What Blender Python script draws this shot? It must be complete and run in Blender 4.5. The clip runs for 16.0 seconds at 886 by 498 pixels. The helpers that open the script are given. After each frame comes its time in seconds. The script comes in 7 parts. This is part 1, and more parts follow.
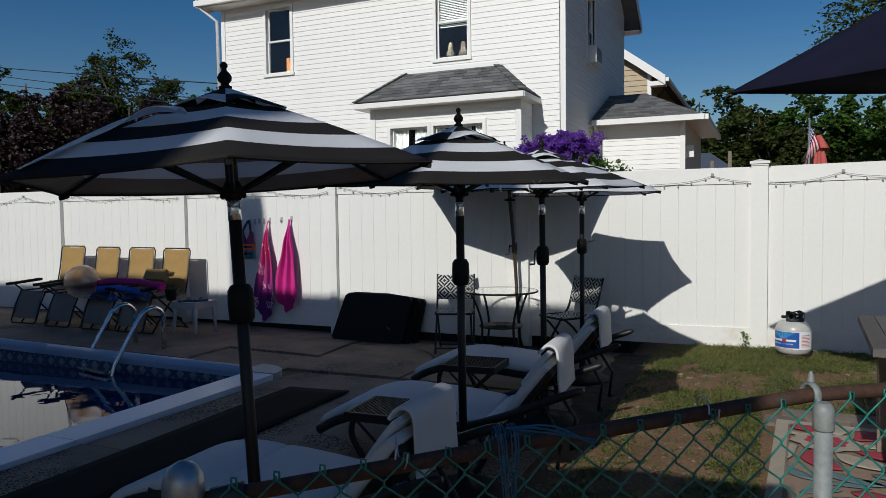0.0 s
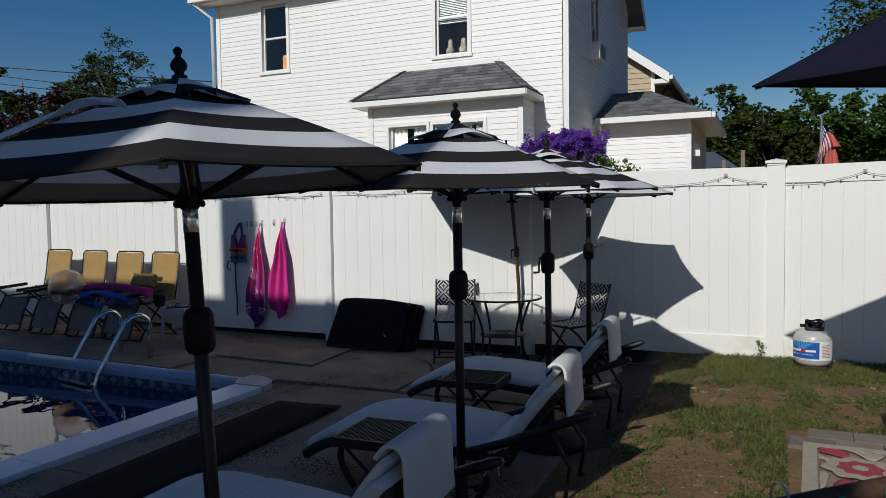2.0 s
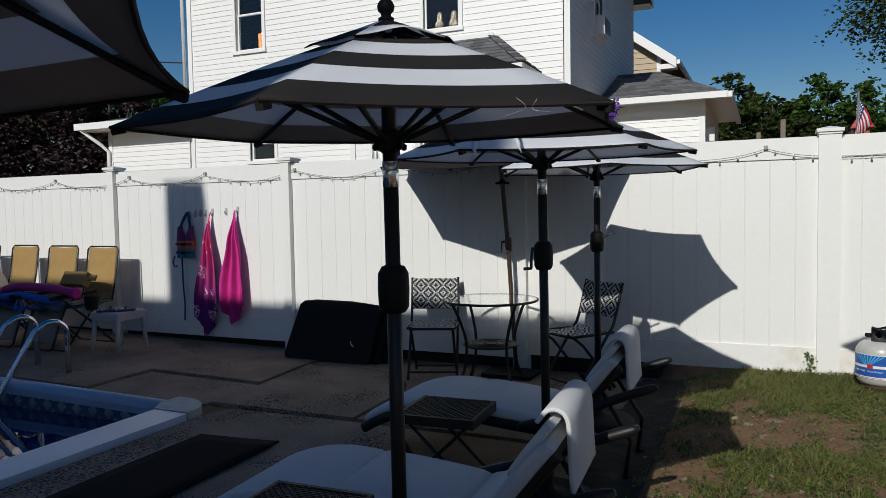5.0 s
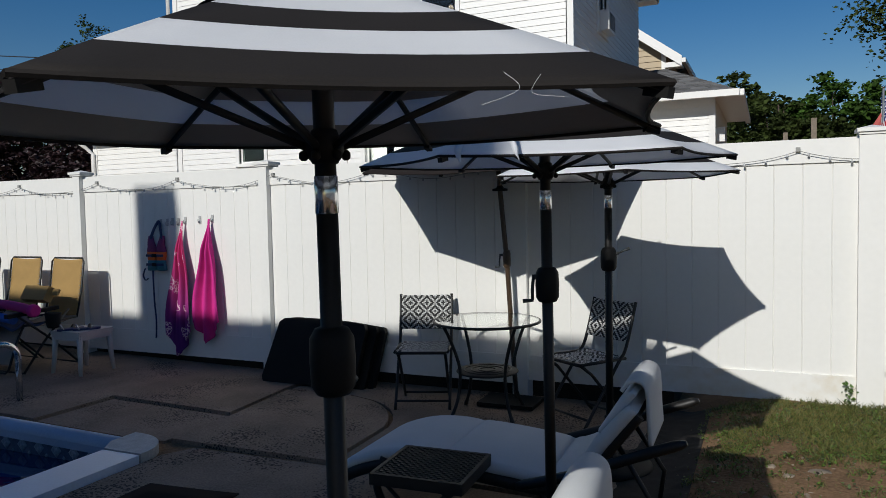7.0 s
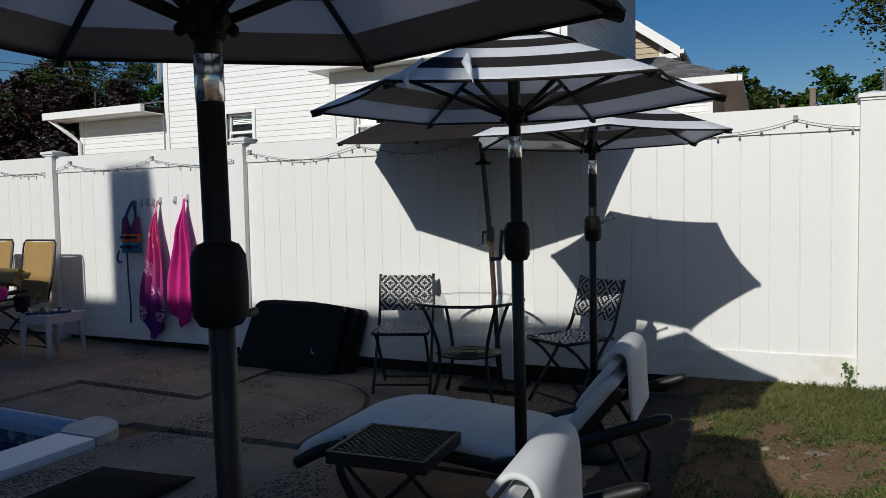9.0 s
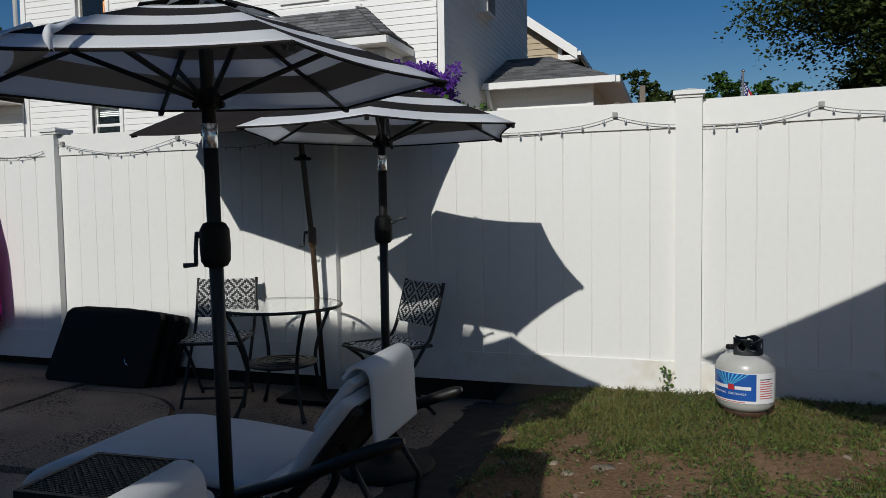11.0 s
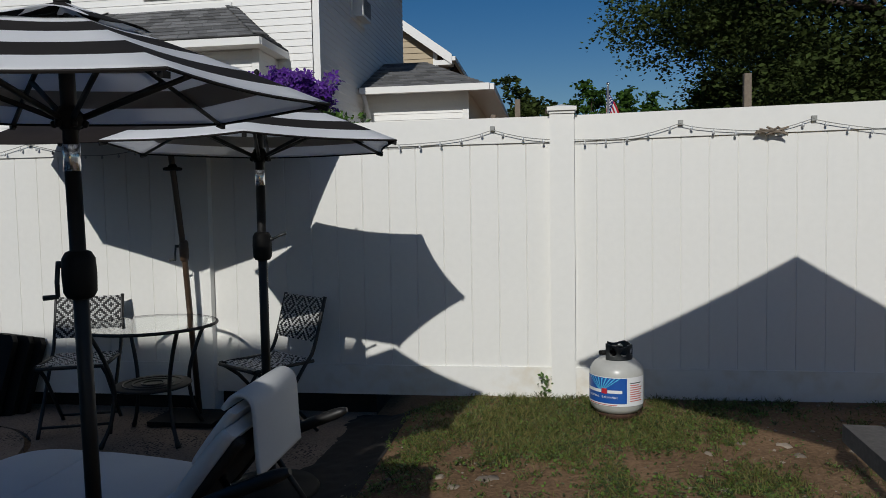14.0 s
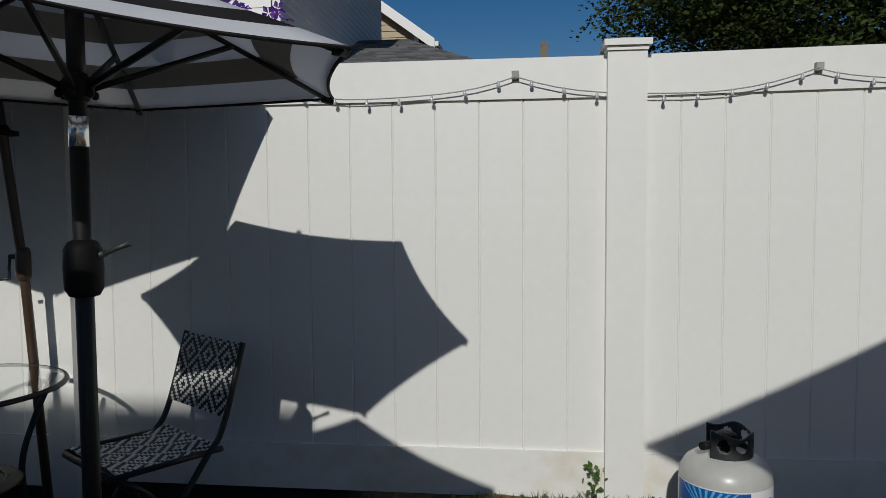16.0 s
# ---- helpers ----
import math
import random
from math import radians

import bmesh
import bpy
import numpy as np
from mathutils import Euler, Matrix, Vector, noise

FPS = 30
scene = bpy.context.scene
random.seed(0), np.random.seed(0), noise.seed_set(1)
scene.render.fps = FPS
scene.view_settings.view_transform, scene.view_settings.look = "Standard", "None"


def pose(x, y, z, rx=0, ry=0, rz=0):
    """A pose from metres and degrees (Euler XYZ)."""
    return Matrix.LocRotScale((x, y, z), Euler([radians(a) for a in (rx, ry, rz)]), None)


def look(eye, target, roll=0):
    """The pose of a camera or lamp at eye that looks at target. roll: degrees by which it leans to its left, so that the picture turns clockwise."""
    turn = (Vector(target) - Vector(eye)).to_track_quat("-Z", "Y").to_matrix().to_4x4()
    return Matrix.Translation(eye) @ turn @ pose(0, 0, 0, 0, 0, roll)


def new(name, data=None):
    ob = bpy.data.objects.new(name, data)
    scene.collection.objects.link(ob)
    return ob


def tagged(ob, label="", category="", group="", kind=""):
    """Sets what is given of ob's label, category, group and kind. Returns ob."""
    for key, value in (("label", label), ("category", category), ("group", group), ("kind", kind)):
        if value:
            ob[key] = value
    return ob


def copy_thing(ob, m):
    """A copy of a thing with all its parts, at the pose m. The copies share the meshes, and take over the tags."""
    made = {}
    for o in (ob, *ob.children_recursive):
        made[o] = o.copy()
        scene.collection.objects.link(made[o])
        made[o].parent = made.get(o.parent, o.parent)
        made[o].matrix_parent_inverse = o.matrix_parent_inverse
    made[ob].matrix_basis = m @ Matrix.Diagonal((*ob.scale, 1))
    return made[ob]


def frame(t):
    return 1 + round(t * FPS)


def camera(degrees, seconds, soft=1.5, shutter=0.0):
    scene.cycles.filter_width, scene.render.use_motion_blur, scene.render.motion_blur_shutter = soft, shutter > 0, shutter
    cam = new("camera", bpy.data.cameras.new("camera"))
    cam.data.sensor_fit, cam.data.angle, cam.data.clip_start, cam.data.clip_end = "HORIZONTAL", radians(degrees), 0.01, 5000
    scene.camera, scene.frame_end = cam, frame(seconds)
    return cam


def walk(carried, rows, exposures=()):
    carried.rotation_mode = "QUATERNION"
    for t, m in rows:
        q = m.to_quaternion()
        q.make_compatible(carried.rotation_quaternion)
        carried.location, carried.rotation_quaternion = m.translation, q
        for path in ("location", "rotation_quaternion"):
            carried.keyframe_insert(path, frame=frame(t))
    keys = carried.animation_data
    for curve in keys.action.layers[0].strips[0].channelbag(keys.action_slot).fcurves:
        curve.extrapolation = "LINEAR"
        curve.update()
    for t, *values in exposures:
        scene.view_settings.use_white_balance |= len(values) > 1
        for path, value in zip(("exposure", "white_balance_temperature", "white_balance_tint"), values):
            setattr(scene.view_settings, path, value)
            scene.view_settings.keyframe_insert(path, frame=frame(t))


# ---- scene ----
cam = camera(63.0, 16.0, soft=0.75)
PATH = [
    (0, (0.024, 0.025, 1.6), (-0.786, 1.852, 1.505), -0.7),
    (0.5, (-0.011, 0.049, 1.595), (-0.821, 1.875, 1.5), -0.7),
    (1, (-0.055, 0.075, 1.604), (-0.866, 1.901, 1.509), -0.7),
    (1.5, (-0.093, 0.199, 1.622), (-0.904, 2.025, 1.526), -0.8),
    (2, (-0.101, 0.372, 1.634), (-0.914, 2.197, 1.537), -0.8),
    (2.5, (-0.138, 0.535, 1.63), (-0.952, 2.359, 1.532), -0.9),
    (3, (-0.242, 0.828, 1.634), (-1.054, 2.653, 1.533), -0.8),
    (3.5, (-0.347, 1.104, 1.633), (-1.16, 2.928, 1.534), -0.9),
    (4, (-0.365, 1.288, 1.531), (-1.18, 3.112, 1.43), -0.9),
    (6.5, (-0.595, 2.155, 1.52), (-1.414, 3.977, 1.413), -1.1),
    (7, (-0.621, 2.267, 1.591), (-1.441, 4.088, 1.488), -1.1),
    (7.5, (-0.626, 2.313, 1.523), (-1.449, 4.132, 1.418), -1.1),
    (8, (-0.622, 2.33, 1.439), (-1.445, 4.15, 1.333), -1.1),
    (8.2, (-0.619, 2.338, 1.431), (-1.443, 4.157, 1.325), -1.1),
    (10.3, (-0.296, 3.029, 1.403), (-1.106, 4.855, 1.294), -0.9),
    (10.5, (-0.184, 3.058, 1.407), (-0.999, 4.881, 1.296), -0.8),
    (11, (-0.064, 3.096, 1.404), (-0.684, 4.994, 1.291), -0.8),
    (11.5, (-0.02, 3.106, 1.41), (-0.394, 5.068, 1.294), -1.0),
    (12, (-0.033, 3.114, 1.416), (-0.317, 5.091, 1.3), -1.0),
    (12.5, (-0.025, 3.1, 1.701), (-0.312, 5.076, 1.587), -1.0),
    (13, (-0.033, 3.096, 1.718), (-0.318, 5.073, 1.607), -1.0),
    (13.5, (-0.042, 3.121, 1.598), (-0.329, 5.097, 1.484), -1.0),
    (14, (-0.092, 3.107, 1.475), (-0.383, 5.082, 1.359), -1.0),
    (14.5, (-0.121, 3.1, 1.446), (-0.414, 5.075, 1.33), -1.0),
    (15, (-0.182, 3.438, 1.472), (-0.475, 5.413, 1.354), -1.0),
    (15.5, (-0.292, 4.024, 1.455), (-0.586, 5.999, 1.339), -1.0),
    (16, (-0.392, 4.777, 1.45), (-0.624, 6.76, 1.328), -0.4),
]
walk(cam, [(t, look(eye, target, roll)) for t, eye, target, roll in PATH],
     exposures=[(0.0, -0.07), (4.0, -0.05), (6.5, 0.06), (8.0, 0.07), (10.5, -0.09), (12.5, -0.31), (14.5, -0.30), (15.5, -0.35), (16.0, -0.42)])


# ---- world, sun ----
SUN_WAY = Vector((0.08, 1.0, -0.60)).normalized()
world = bpy.data.worlds.new("World")
scene.world = world
world.use_nodes = True
wn = world.node_tree.nodes
sky = wn.new("ShaderNodeTexSky")
sky.sky_type = "NISHITA"
sky.sun_disc = False
sky.sun_elevation = math.asin(-SUN_WAY.z)
sky.sun_rotation = math.atan2(-SUN_WAY.x, -SUN_WAY.y)
sky.air_density, sky.dust_density, sky.ozone_density = 1.0, 0.4, 1.6
wn["Background"].inputs["Strength"].default_value = 0.056
deep = wn.new("ShaderNodeHueSaturation")
deep.inputs["Hue"].default_value = 0.508
deep.inputs["Saturation"].default_value = 1.5
world.node_tree.links.new(sky.outputs[0], deep.inputs["Color"])
world.node_tree.links.new(deep.outputs[0], wn["Background"].inputs["Color"])
sun = new("sun", bpy.data.lights.new("sun", "SUN"))
sun.data.energy, sun.data.angle, sun.data.color = 3.3, radians(0.53), (0.975, 0.965, 0.925)
sun.rotation_mode = "QUATERNION"
sun.rotation_quaternion = SUN_WAY.to_track_quat("-Z", "Y")


# ---- materials ----
def material(name, color, rough=0.6, metal=0.0, var=0.15, scale=6.0, fine=60.0, bump=0.2, depth=0.004, color2=None, random_v=0.0,
             translucent=0.0, spec=0.5, coat=0.0):
    """Base colour broken up by a coarse and a fine noise, with relief from both."""
    m = bpy.data.materials.new(name)
    m.use_nodes = True
    nt = m.node_tree
    n, l = nt.nodes, nt.links
    b = n["Principled BSDF"]
    b.inputs["Roughness"].default_value = rough
    b.inputs["Metallic"].default_value = metal
    b.inputs["Specular IOR Level"].default_value = spec
    b.inputs["Coat Weight"].default_value = coat
    tc = n.new("ShaderNodeTexCoord")
    a = n.new("ShaderNodeTexNoise")
    a.inputs["Scale"].default_value, a.inputs["Detail"].default_value = scale, 4
    f = n.new("ShaderNodeTexNoise")
    f.inputs["Scale"].default_value, f.inputs["Detail"].default_value = fine, 3
    l.new(tc.outputs["Object"], a.inputs["Vector"])
    l.new(tc.outputs["Object"], f.inputs["Vector"])
    mix = n.new("ShaderNodeMath")
    mix.operation = "MULTIPLY_ADD"
    l.new(f.outputs["Fac"], mix.inputs[0])
    mix.inputs[1].default_value = 0.5
    half = n.new("ShaderNodeMath")
    half.operation = "MULTIPLY"
    half.inputs[1].default_value = 0.5
    l.new(a.outputs["Fac"], half.inputs[0])
    l.new(half.outputs[0], mix.inputs[2])
    last = mix.outputs[0]
    if random_v:
        info = n.new("ShaderNodeObjectInfo")
        geo = n.new("ShaderNodeNewGeometry")
        add = n.new("ShaderNodeMath")
        l.new(info.outputs["Random"], add.inputs[0])
        l.new(geo.outputs["Random Per Island"], add.inputs[1])
        fr = n.new("ShaderNodeMath")
        fr.operation = "FRACT"
        l.new(add.outputs[0], fr.inputs[0])
        sh = n.new("ShaderNodeMath")
        sh.operation = "MULTIPLY_ADD"
        l.new(fr.outputs[0], sh.inputs[0])
        sh.inputs[1].default_value = random_v
        off = n.new("ShaderNodeMath")
        off.operation = "SUBTRACT"
        l.new(last, off.inputs[0])
        off.inputs[1].default_value = random_v / 2
        l.new(off.outputs[0], sh.inputs[2])
        last = sh.outputs[0]
    ramp = n.new("ShaderNodeValToRGB")
    c1 = Vector(color) * (1 - var)
    c2 = Vector(color2) if color2 else Vector(color) * (1 + var)
    ramp.color_ramp.elements[0].position, ramp.color_ramp.elements[1].position = 0.32, 0.68
    ramp.color_ramp.elements[0].color = (*c1, 1)
    ramp.color_ramp.elements[1].color = (*[min(v, 0.95) for v in c2], 1)
    l.new(last, ramp.inputs["Fac"])
    l.new(ramp.outputs["Color"], b.inputs["Base Color"])
    if bump:
        bp = n.new("ShaderNodeBump")
        bp.inputs["Strength"].default_value, bp.inputs["Distance"].default_value = bump, depth
        l.new(mix.outputs[0], bp.inputs["Height"])
        l.new(bp.outputs["Normal"], b.inputs["Normal"])
    if translucent:
        tr = n.new("ShaderNodeBsdfTranslucent")
        l.new(ramp.outputs["Color"], tr.inputs["Color"])
        ms = n.new("ShaderNodeMixShader")
        ms.inputs[0].default_value = translucent
        l.new(b.outputs[0], ms.inputs[1])
        l.new(tr.outputs[0], ms.inputs[2])
        l.new(ms.outputs[0], n["Material Output"].inputs["Surface"])
    return m


def glass(name, color=(1, 1, 1), rough=0.0, ior=1.45):
    m = bpy.data.materials.new(name)
    m.use_nodes = True
    b = m.node_tree.nodes["Principled BSDF"]
    b.inputs["Base Color"].default_value = (*color, 1)
    b.inputs["Roughness"].default_value, b.inputs["IOR"].default_value = rough, ior
    b.inputs["Transmission Weight"].default_value = 1.0
    return m


M = {}
M["vinyl"] = material("white_vinyl", (0.78, 0.77, 0.73), 0.42, var=0.025, scale=1.2, fine=25, bump=0.05, depth=0.002, random_v=0.1)
M["siding"] = material("white_siding", (0.80, 0.79, 0.76), 0.5, var=0.03, scale=0.7, fine=20, bump=0.06, depth=0.002)
M["trim"] = material("white_trim", (0.80, 0.79, 0.76), 0.45, var=0.02, scale=2, bump=0.03)
M["tan"] = material("tan_siding", (0.42, 0.33, 0.21), 0.6, var=0.05, scale=1)
M["shingle"] = material("grey_shingle", (0.13, 0.13, 0.132), 0.9, var=0.36, scale=3, fine=180, bump=0.6, depth=0.004, random_v=0.4)
M["black_cloth"] = material("black_fabric", (0.022, 0.019, 0.017), 0.85, var=0.2, scale=5, fine=400, bump=0.25, depth=0.001, translucent=0.06, spec=0.2)
M["white_cloth"] = material("white_fabric", (0.90, 0.91, 0.92), 0.85, var=0.03, scale=5, fine=400, bump=0.25, depth=0.001, translucent=0.42, spec=0.2)
M["white_lining"] = material("underside_of_white_print", (0.92, 0.92, 0.93), 0.85, var=0.03, scale=5, fine=400, bump=0.2, depth=0.001, translucent=0.55, spec=0.2)
M["black_lining"] = material("underside_of_black_print", (0.34, 0.33, 0.32), 0.85, var=0.1, scale=5, fine=400, bump=0.2, depth=0.001, translucent=0.2, spec=0.2)
M["navy_cloth"] = material("navy_fabric", (0.008, 0.009, 0.025), 0.85, var=0.2, fine=300, translucent=0.03, spec=0.2)
M["brown_cloth"] = material("dark_brown_fabric", (0.018, 0.014, 0.013), 0.85, var=0.2, fine=300, translucent=0.03, spec=0.2)
M["black_metal"] = material("black_painted_metal", (0.007, 0.0065, 0.006), 0.5, var=0.25, scale=8, fine=150, bump=0.08)
M["bronze_metal"] = material("brown_painted_metal", (0.06, 0.037, 0.022), 0.4, var=0.25, scale=8, fine=120, bump=0.08)
M["black_plastic"] = material("black_plastic", (0.007, 0.0065, 0.006), 0.65, var=0.2, scale=6, fine=200, bump=0.1, spec=0.25)
M["chrome"] = material("polished_steel", (0.72, 0.72, 0.72), 0.16, 1.0, var=0.04, scale=9, bump=0.03)
M["galv"] = material("galvanised_steel", (0.42, 0.44, 0.44), 0.42, 0.75, var=0.18, scale=18, fine=90, bump=0.08)
M["grey_paint"] = material("weathered_grey_paint", (0.25, 0.27, 0.26), 0.6, 0.1, var=0.2, scale=14, fine=90, bump=0.15)
M["rust"] = material("rusty_brown_steel", (0.075, 0.038, 0.024), 0.75, 0.2, var=0.4, scale=18, fine=90, bump=0.3)
M["green_wire"] = material("green_vinyl_wire", (0.012, 0.17, 0.135), 0.42, var=0.25, scale=12, fine=80, bump=0.1)
M["blue_rope"] = material("frayed_blue_cord", (0.022, 0.10, 0.17), 0.8, var=0.3, fine=200)
M["cushion"] = material("white_cushion_cloth", (0.64, 0.645, 0.635), 0.9, var=0.06, scale=4, fine=320, bump=0.25, depth=0.002, spec=0.2)
M["wicker"] = material("dark_brown_wicker", (0.014, 0.010, 0.008), 0.6, var=0.4, scale=20, fine=200, bump=0.3)
M["concrete"] = material("worn_concrete", (0.25, 0.188, 0.142), 0.9, var=0.36, scale=2.2, fine=75, bump=0.8, depth=0.008, random_v=0.12, spec=0.25)
# soil colour with the shade of slab edge and fence gap put into it
M["shade_soil"] = material("shade_dark_soil", (0.018, 0.014, 0.011), 0.95, var=0.4, fine=50, bump=0.5)
M["coping"] = material("pale_blue_coping", (0.60, 0.68, 0.78), 0.35, var=0.06, scale=3, fine=60, bump=0.05)
M["coping_blue"] = material("blue_coping_rail", (0.33, 0.43, 0.56), 0.32, var=0.08, scale=3, bump=0.05)
M["coping_corner"] = material("worn_grey_corner_cap", (0.42, 0.43, 0.42), 0.6, var=0.22, scale=16, fine=90, bump=0.2)
M["liner"] = material("blue_pool_liner", (0.012, 0.03, 0.13), 0.4, var=0.3, scale=9, fine=40)
M["liner_tile"] = material("liner_tile_blue", (0.05, 0.075, 0.13), 0.35, var=0.35, scale=30, fine=90)
M["liner_motif"] = material("liner_motif_pale", (0.22, 0.27, 0.32), 0.35, var=0.3, scale=30)
M["rubber"] = material("black_rubber_mat", (0.010, 0.009, 0.009), 0.9, var=0.25, scale=3, fine=160, bump=0.4, spec=0.1)
M["soil"] = material("bare_brown_soil", (0.185, 0.115, 0.066), 0.95, var=0.42, scale=2.6, fine=55, bump=0.9, depth=0.02, spec=0.1)
M["steel_white"] = material("white_tank_paint", (0.47, 0.465, 0.43), 0.33, var=0.05, scale=5, fine=40, bump=0.05)
M["dark_steel"] = material("dark_grey_steel", (0.05, 0.055, 0.055), 0.5, 0.4, var=0.2, scale=12)
M["tan_mesh"] = material("tan_sling_mesh", (0.40, 0.25, 0.085), 0.8, var=0.1, scale=10, fine=500, bump=0.3, translucent=0.15)
M["taupe_mesh"] = material("brown_sling_mesh", (0.25, 0.205, 0.17), 0.8, var=0.1, scale=10, fine=500, bump=0.3, translucent=0.1)
M["white_plastic"] = material("white_plastic", (0.46, 0.455, 0.44), 0.4, var=0.05, bump=0.04)
M["pink"] = material("magenta_towel", (0.55, 0.035, 0.24), 0.95, var=0.16, scale=8, fine=350, bump=0.6, depth=0.003, spec=0.1)
M["pink_foam"] = material("magenta_foam", (0.42, 0.02, 0.16), 0.8, var=0.15, fine=200)
M["blue_foam"] = material("blue_foam", (0.02, 0.10, 0.42), 0.8, var=0.15, fine=200)
M["orange"] = material("orange_nylon", (0.75, 0.13, 0.02), 0.7, var=0.1, fine=250)
M["navy_nylon"] = material("navy_nylon", (0.02, 0.035, 0.10), 0.7, var=0.2, fine=250)
M["teal_nylon"] = material("teal_nylon", (0.03, 0.16, 0.22), 0.7, var=0.2, fine=250)
M["purple_nylon"] = material("purple_nylon", (0.17, 0.025, 0.12), 0.7, var=0.2, fine=250)
M["leaf"] = material("leaf_green", (0.045, 0.095, 0.014), 0.75, spec=0.2, var=0.45, scale=0.6, fine=8, bump=0, random_v=0.5, translucent=0.25)
M["leaf_dark"] = material("leaf_dark_green", (0.040, 0.058, 0.014), 0.75, spec=0.15, var=0.45, scale=0.5, fine=8, bump=0, random_v=0.5, translucent=0.2)
M["leaf_red"] = material("leaf_dark_red", (0.030, 0.014, 0.016), 0.55, var=0.45, scale=0.6, fine=8, bump=0, random_v=0.5, translucent=0.12)
M["vine_leaf"] = material("vine_leaf", (0.07, 0.14, 0.022), 0.5, var=0.4, scale=5, bump=0, random_v=0.5, translucent=0.25)
M["petal"] = material("purple_petal", (0.085, 0.014, 0.235), 0.6, var=0.3, scale=6, bump=0, random_v=0.6, translucent=0.25)
M["bark"] = material("bark", (0.075, 0.055, 0.042), 0.95, var=0.4, scale=6, fine=40, bump=0.9, depth=0.02)
M["wood"] = material("weathered_wood", (0.20, 0.16, 0.12), 0.85, var=0.25, scale=5, fine=60, bump=0.4)
M["grass"] = material("grass_blades", (0.100, 0.130, 0.020), 0.6, var=0.45, scale=0.9, fine=9, bump=0, color2=(0.205, 0.19, 0.06), random_v=0.5, translucent=0.25)
M["grey_wood"] = material("greyed_table_wood", (0.115, 0.105, 0.095), 0.85, var=0.25, scale=6, fine=90, bump=0.4, random_v=0.2)
M["clover"] = material("clover_leaf", (0.080, 0.130, 0.020), 0.55, var=0.6, scale=3, bump=0, random_v=0.5, translucent=0.22)
M["paver"] = material("grey_brown_paver", (0.185, 0.145, 0.115), 0.95, var=0.25, scale=9, fine=80, bump=0.6, random_v=0.3)
M["stone"] = material("pale_stone", (0.235, 0.19, 0.145), 0.9, var=0.25, scale=12, fine=60, bump=0.5, random_v=0.4)
M["curtain"] = material("white_curtain", (0.62, 0.62, 0.60), 0.9, var=0.08, scale=8)
M["dark_room"] = material("shade_black_interior", (0.02, 0.018, 0.016), 0.9, var=0.3, scale=3)
M["gutter_dark"] = material("dark_soffit", (0.05, 0.045, 0.04), 0.8, var=0.2)
M["blue_roof"] = material("blue_grey_shingle", (0.07, 0.09, 0.13), 0.9, var=0.25, scale=3, fine=100, bump=0.5)
M["bulb"] = material("clear_bulb_plastic", (0.45, 0.46, 0.46), 0.2, var=0.1)
M["cord"] = material("pale_cord", (0.30, 0.30, 0.28), 0.7, var=0.2)
M["cable"] = material("black_cable", (0.012, 0.012, 0.012), 0.7)
M["red_cloth"] = material("faded_red_cloth", (0.55, 0.12, 0.10), 0.9, var=0.12, scale=4, fine=80, translucent=0.15)
M["flag_red"] = material("flag_red", (0.50, 0.02, 0.035), 0.8, var=0.1, translucent=0.3)
M["flag_white"] = material("flag_white", (0.75, 0.75, 0.75), 0.8, var=0.05, translucent=0.3)
M["flag_blue"] = material("flag_blue", (0.02, 0.03, 0.17), 0.8, var=0.1, translucent=0.3)
M["label_blue"] = material("label_blue", (0.015, 0.09, 0.36), 0.35, var=0.06, scale=4, bump=0)
M["label_cyan"] = material("label_sky_blue", (0.09, 0.42, 0.66), 0.35, var=0.2, scale=8, bump=0)
M["label_white"] = material("label_white", (0.75, 0.75, 0.75), 0.35, var=0.03, bump=0)
M["label_red"] = material("label_red", (0.50, 0.03, 0.04), 0.35, var=0.05, bump=0)
M["label_grey"] = material("label_grey", (0.42, 0.42, 0.42), 0.4, var=0.05, bump=0)
M["rug_beige"] = material("rug_beige", (0.36, 0.31, 0.24), 0.95, var=0.14, scale=20, fine=200, bump=0.5)
M["rug_red"] = material("rug_red", (0.32, 0.035, 0.05), 0.95, var=0.2, scale=20, fine=200, bump=0.5)
M["rug_teal"] = material("rug_teal", (0.11, 0.17, 0.18), 0.95, var=0.2, scale=20, fine=200, bump=0.5)
M["rug_brown"] = material("rug_tan", (0.27, 0.19, 0.135), 0.95, var=0.2, scale=20, fine=200, bump=0.5)
M["weave_white"] = material("white_woven_strip", (0.66, 0.66, 0.64), 0.55, var=0.06, scale=30)
M["weave_black"] = material("black_woven_strip", (0.013, 0.013, 0.014), 0.5, var=0.2, scale=30)
M["brick_red"] = material("brown_wall_paint", (0.23, 0.17, 0.13), 0.9, var=0.2, scale=2)
M["glass"] = glass("clear_glass", (0.93, 0.97, 0.95))
M["clear_film"] = glass("clear_vinyl_film", (0.93, 0.90, 0.92), 0.28, 1.18)
M["terracotta"] = material("orange_wood", (0.45, 0.16, 0.035), 0.5, var=0.2, scale=6)


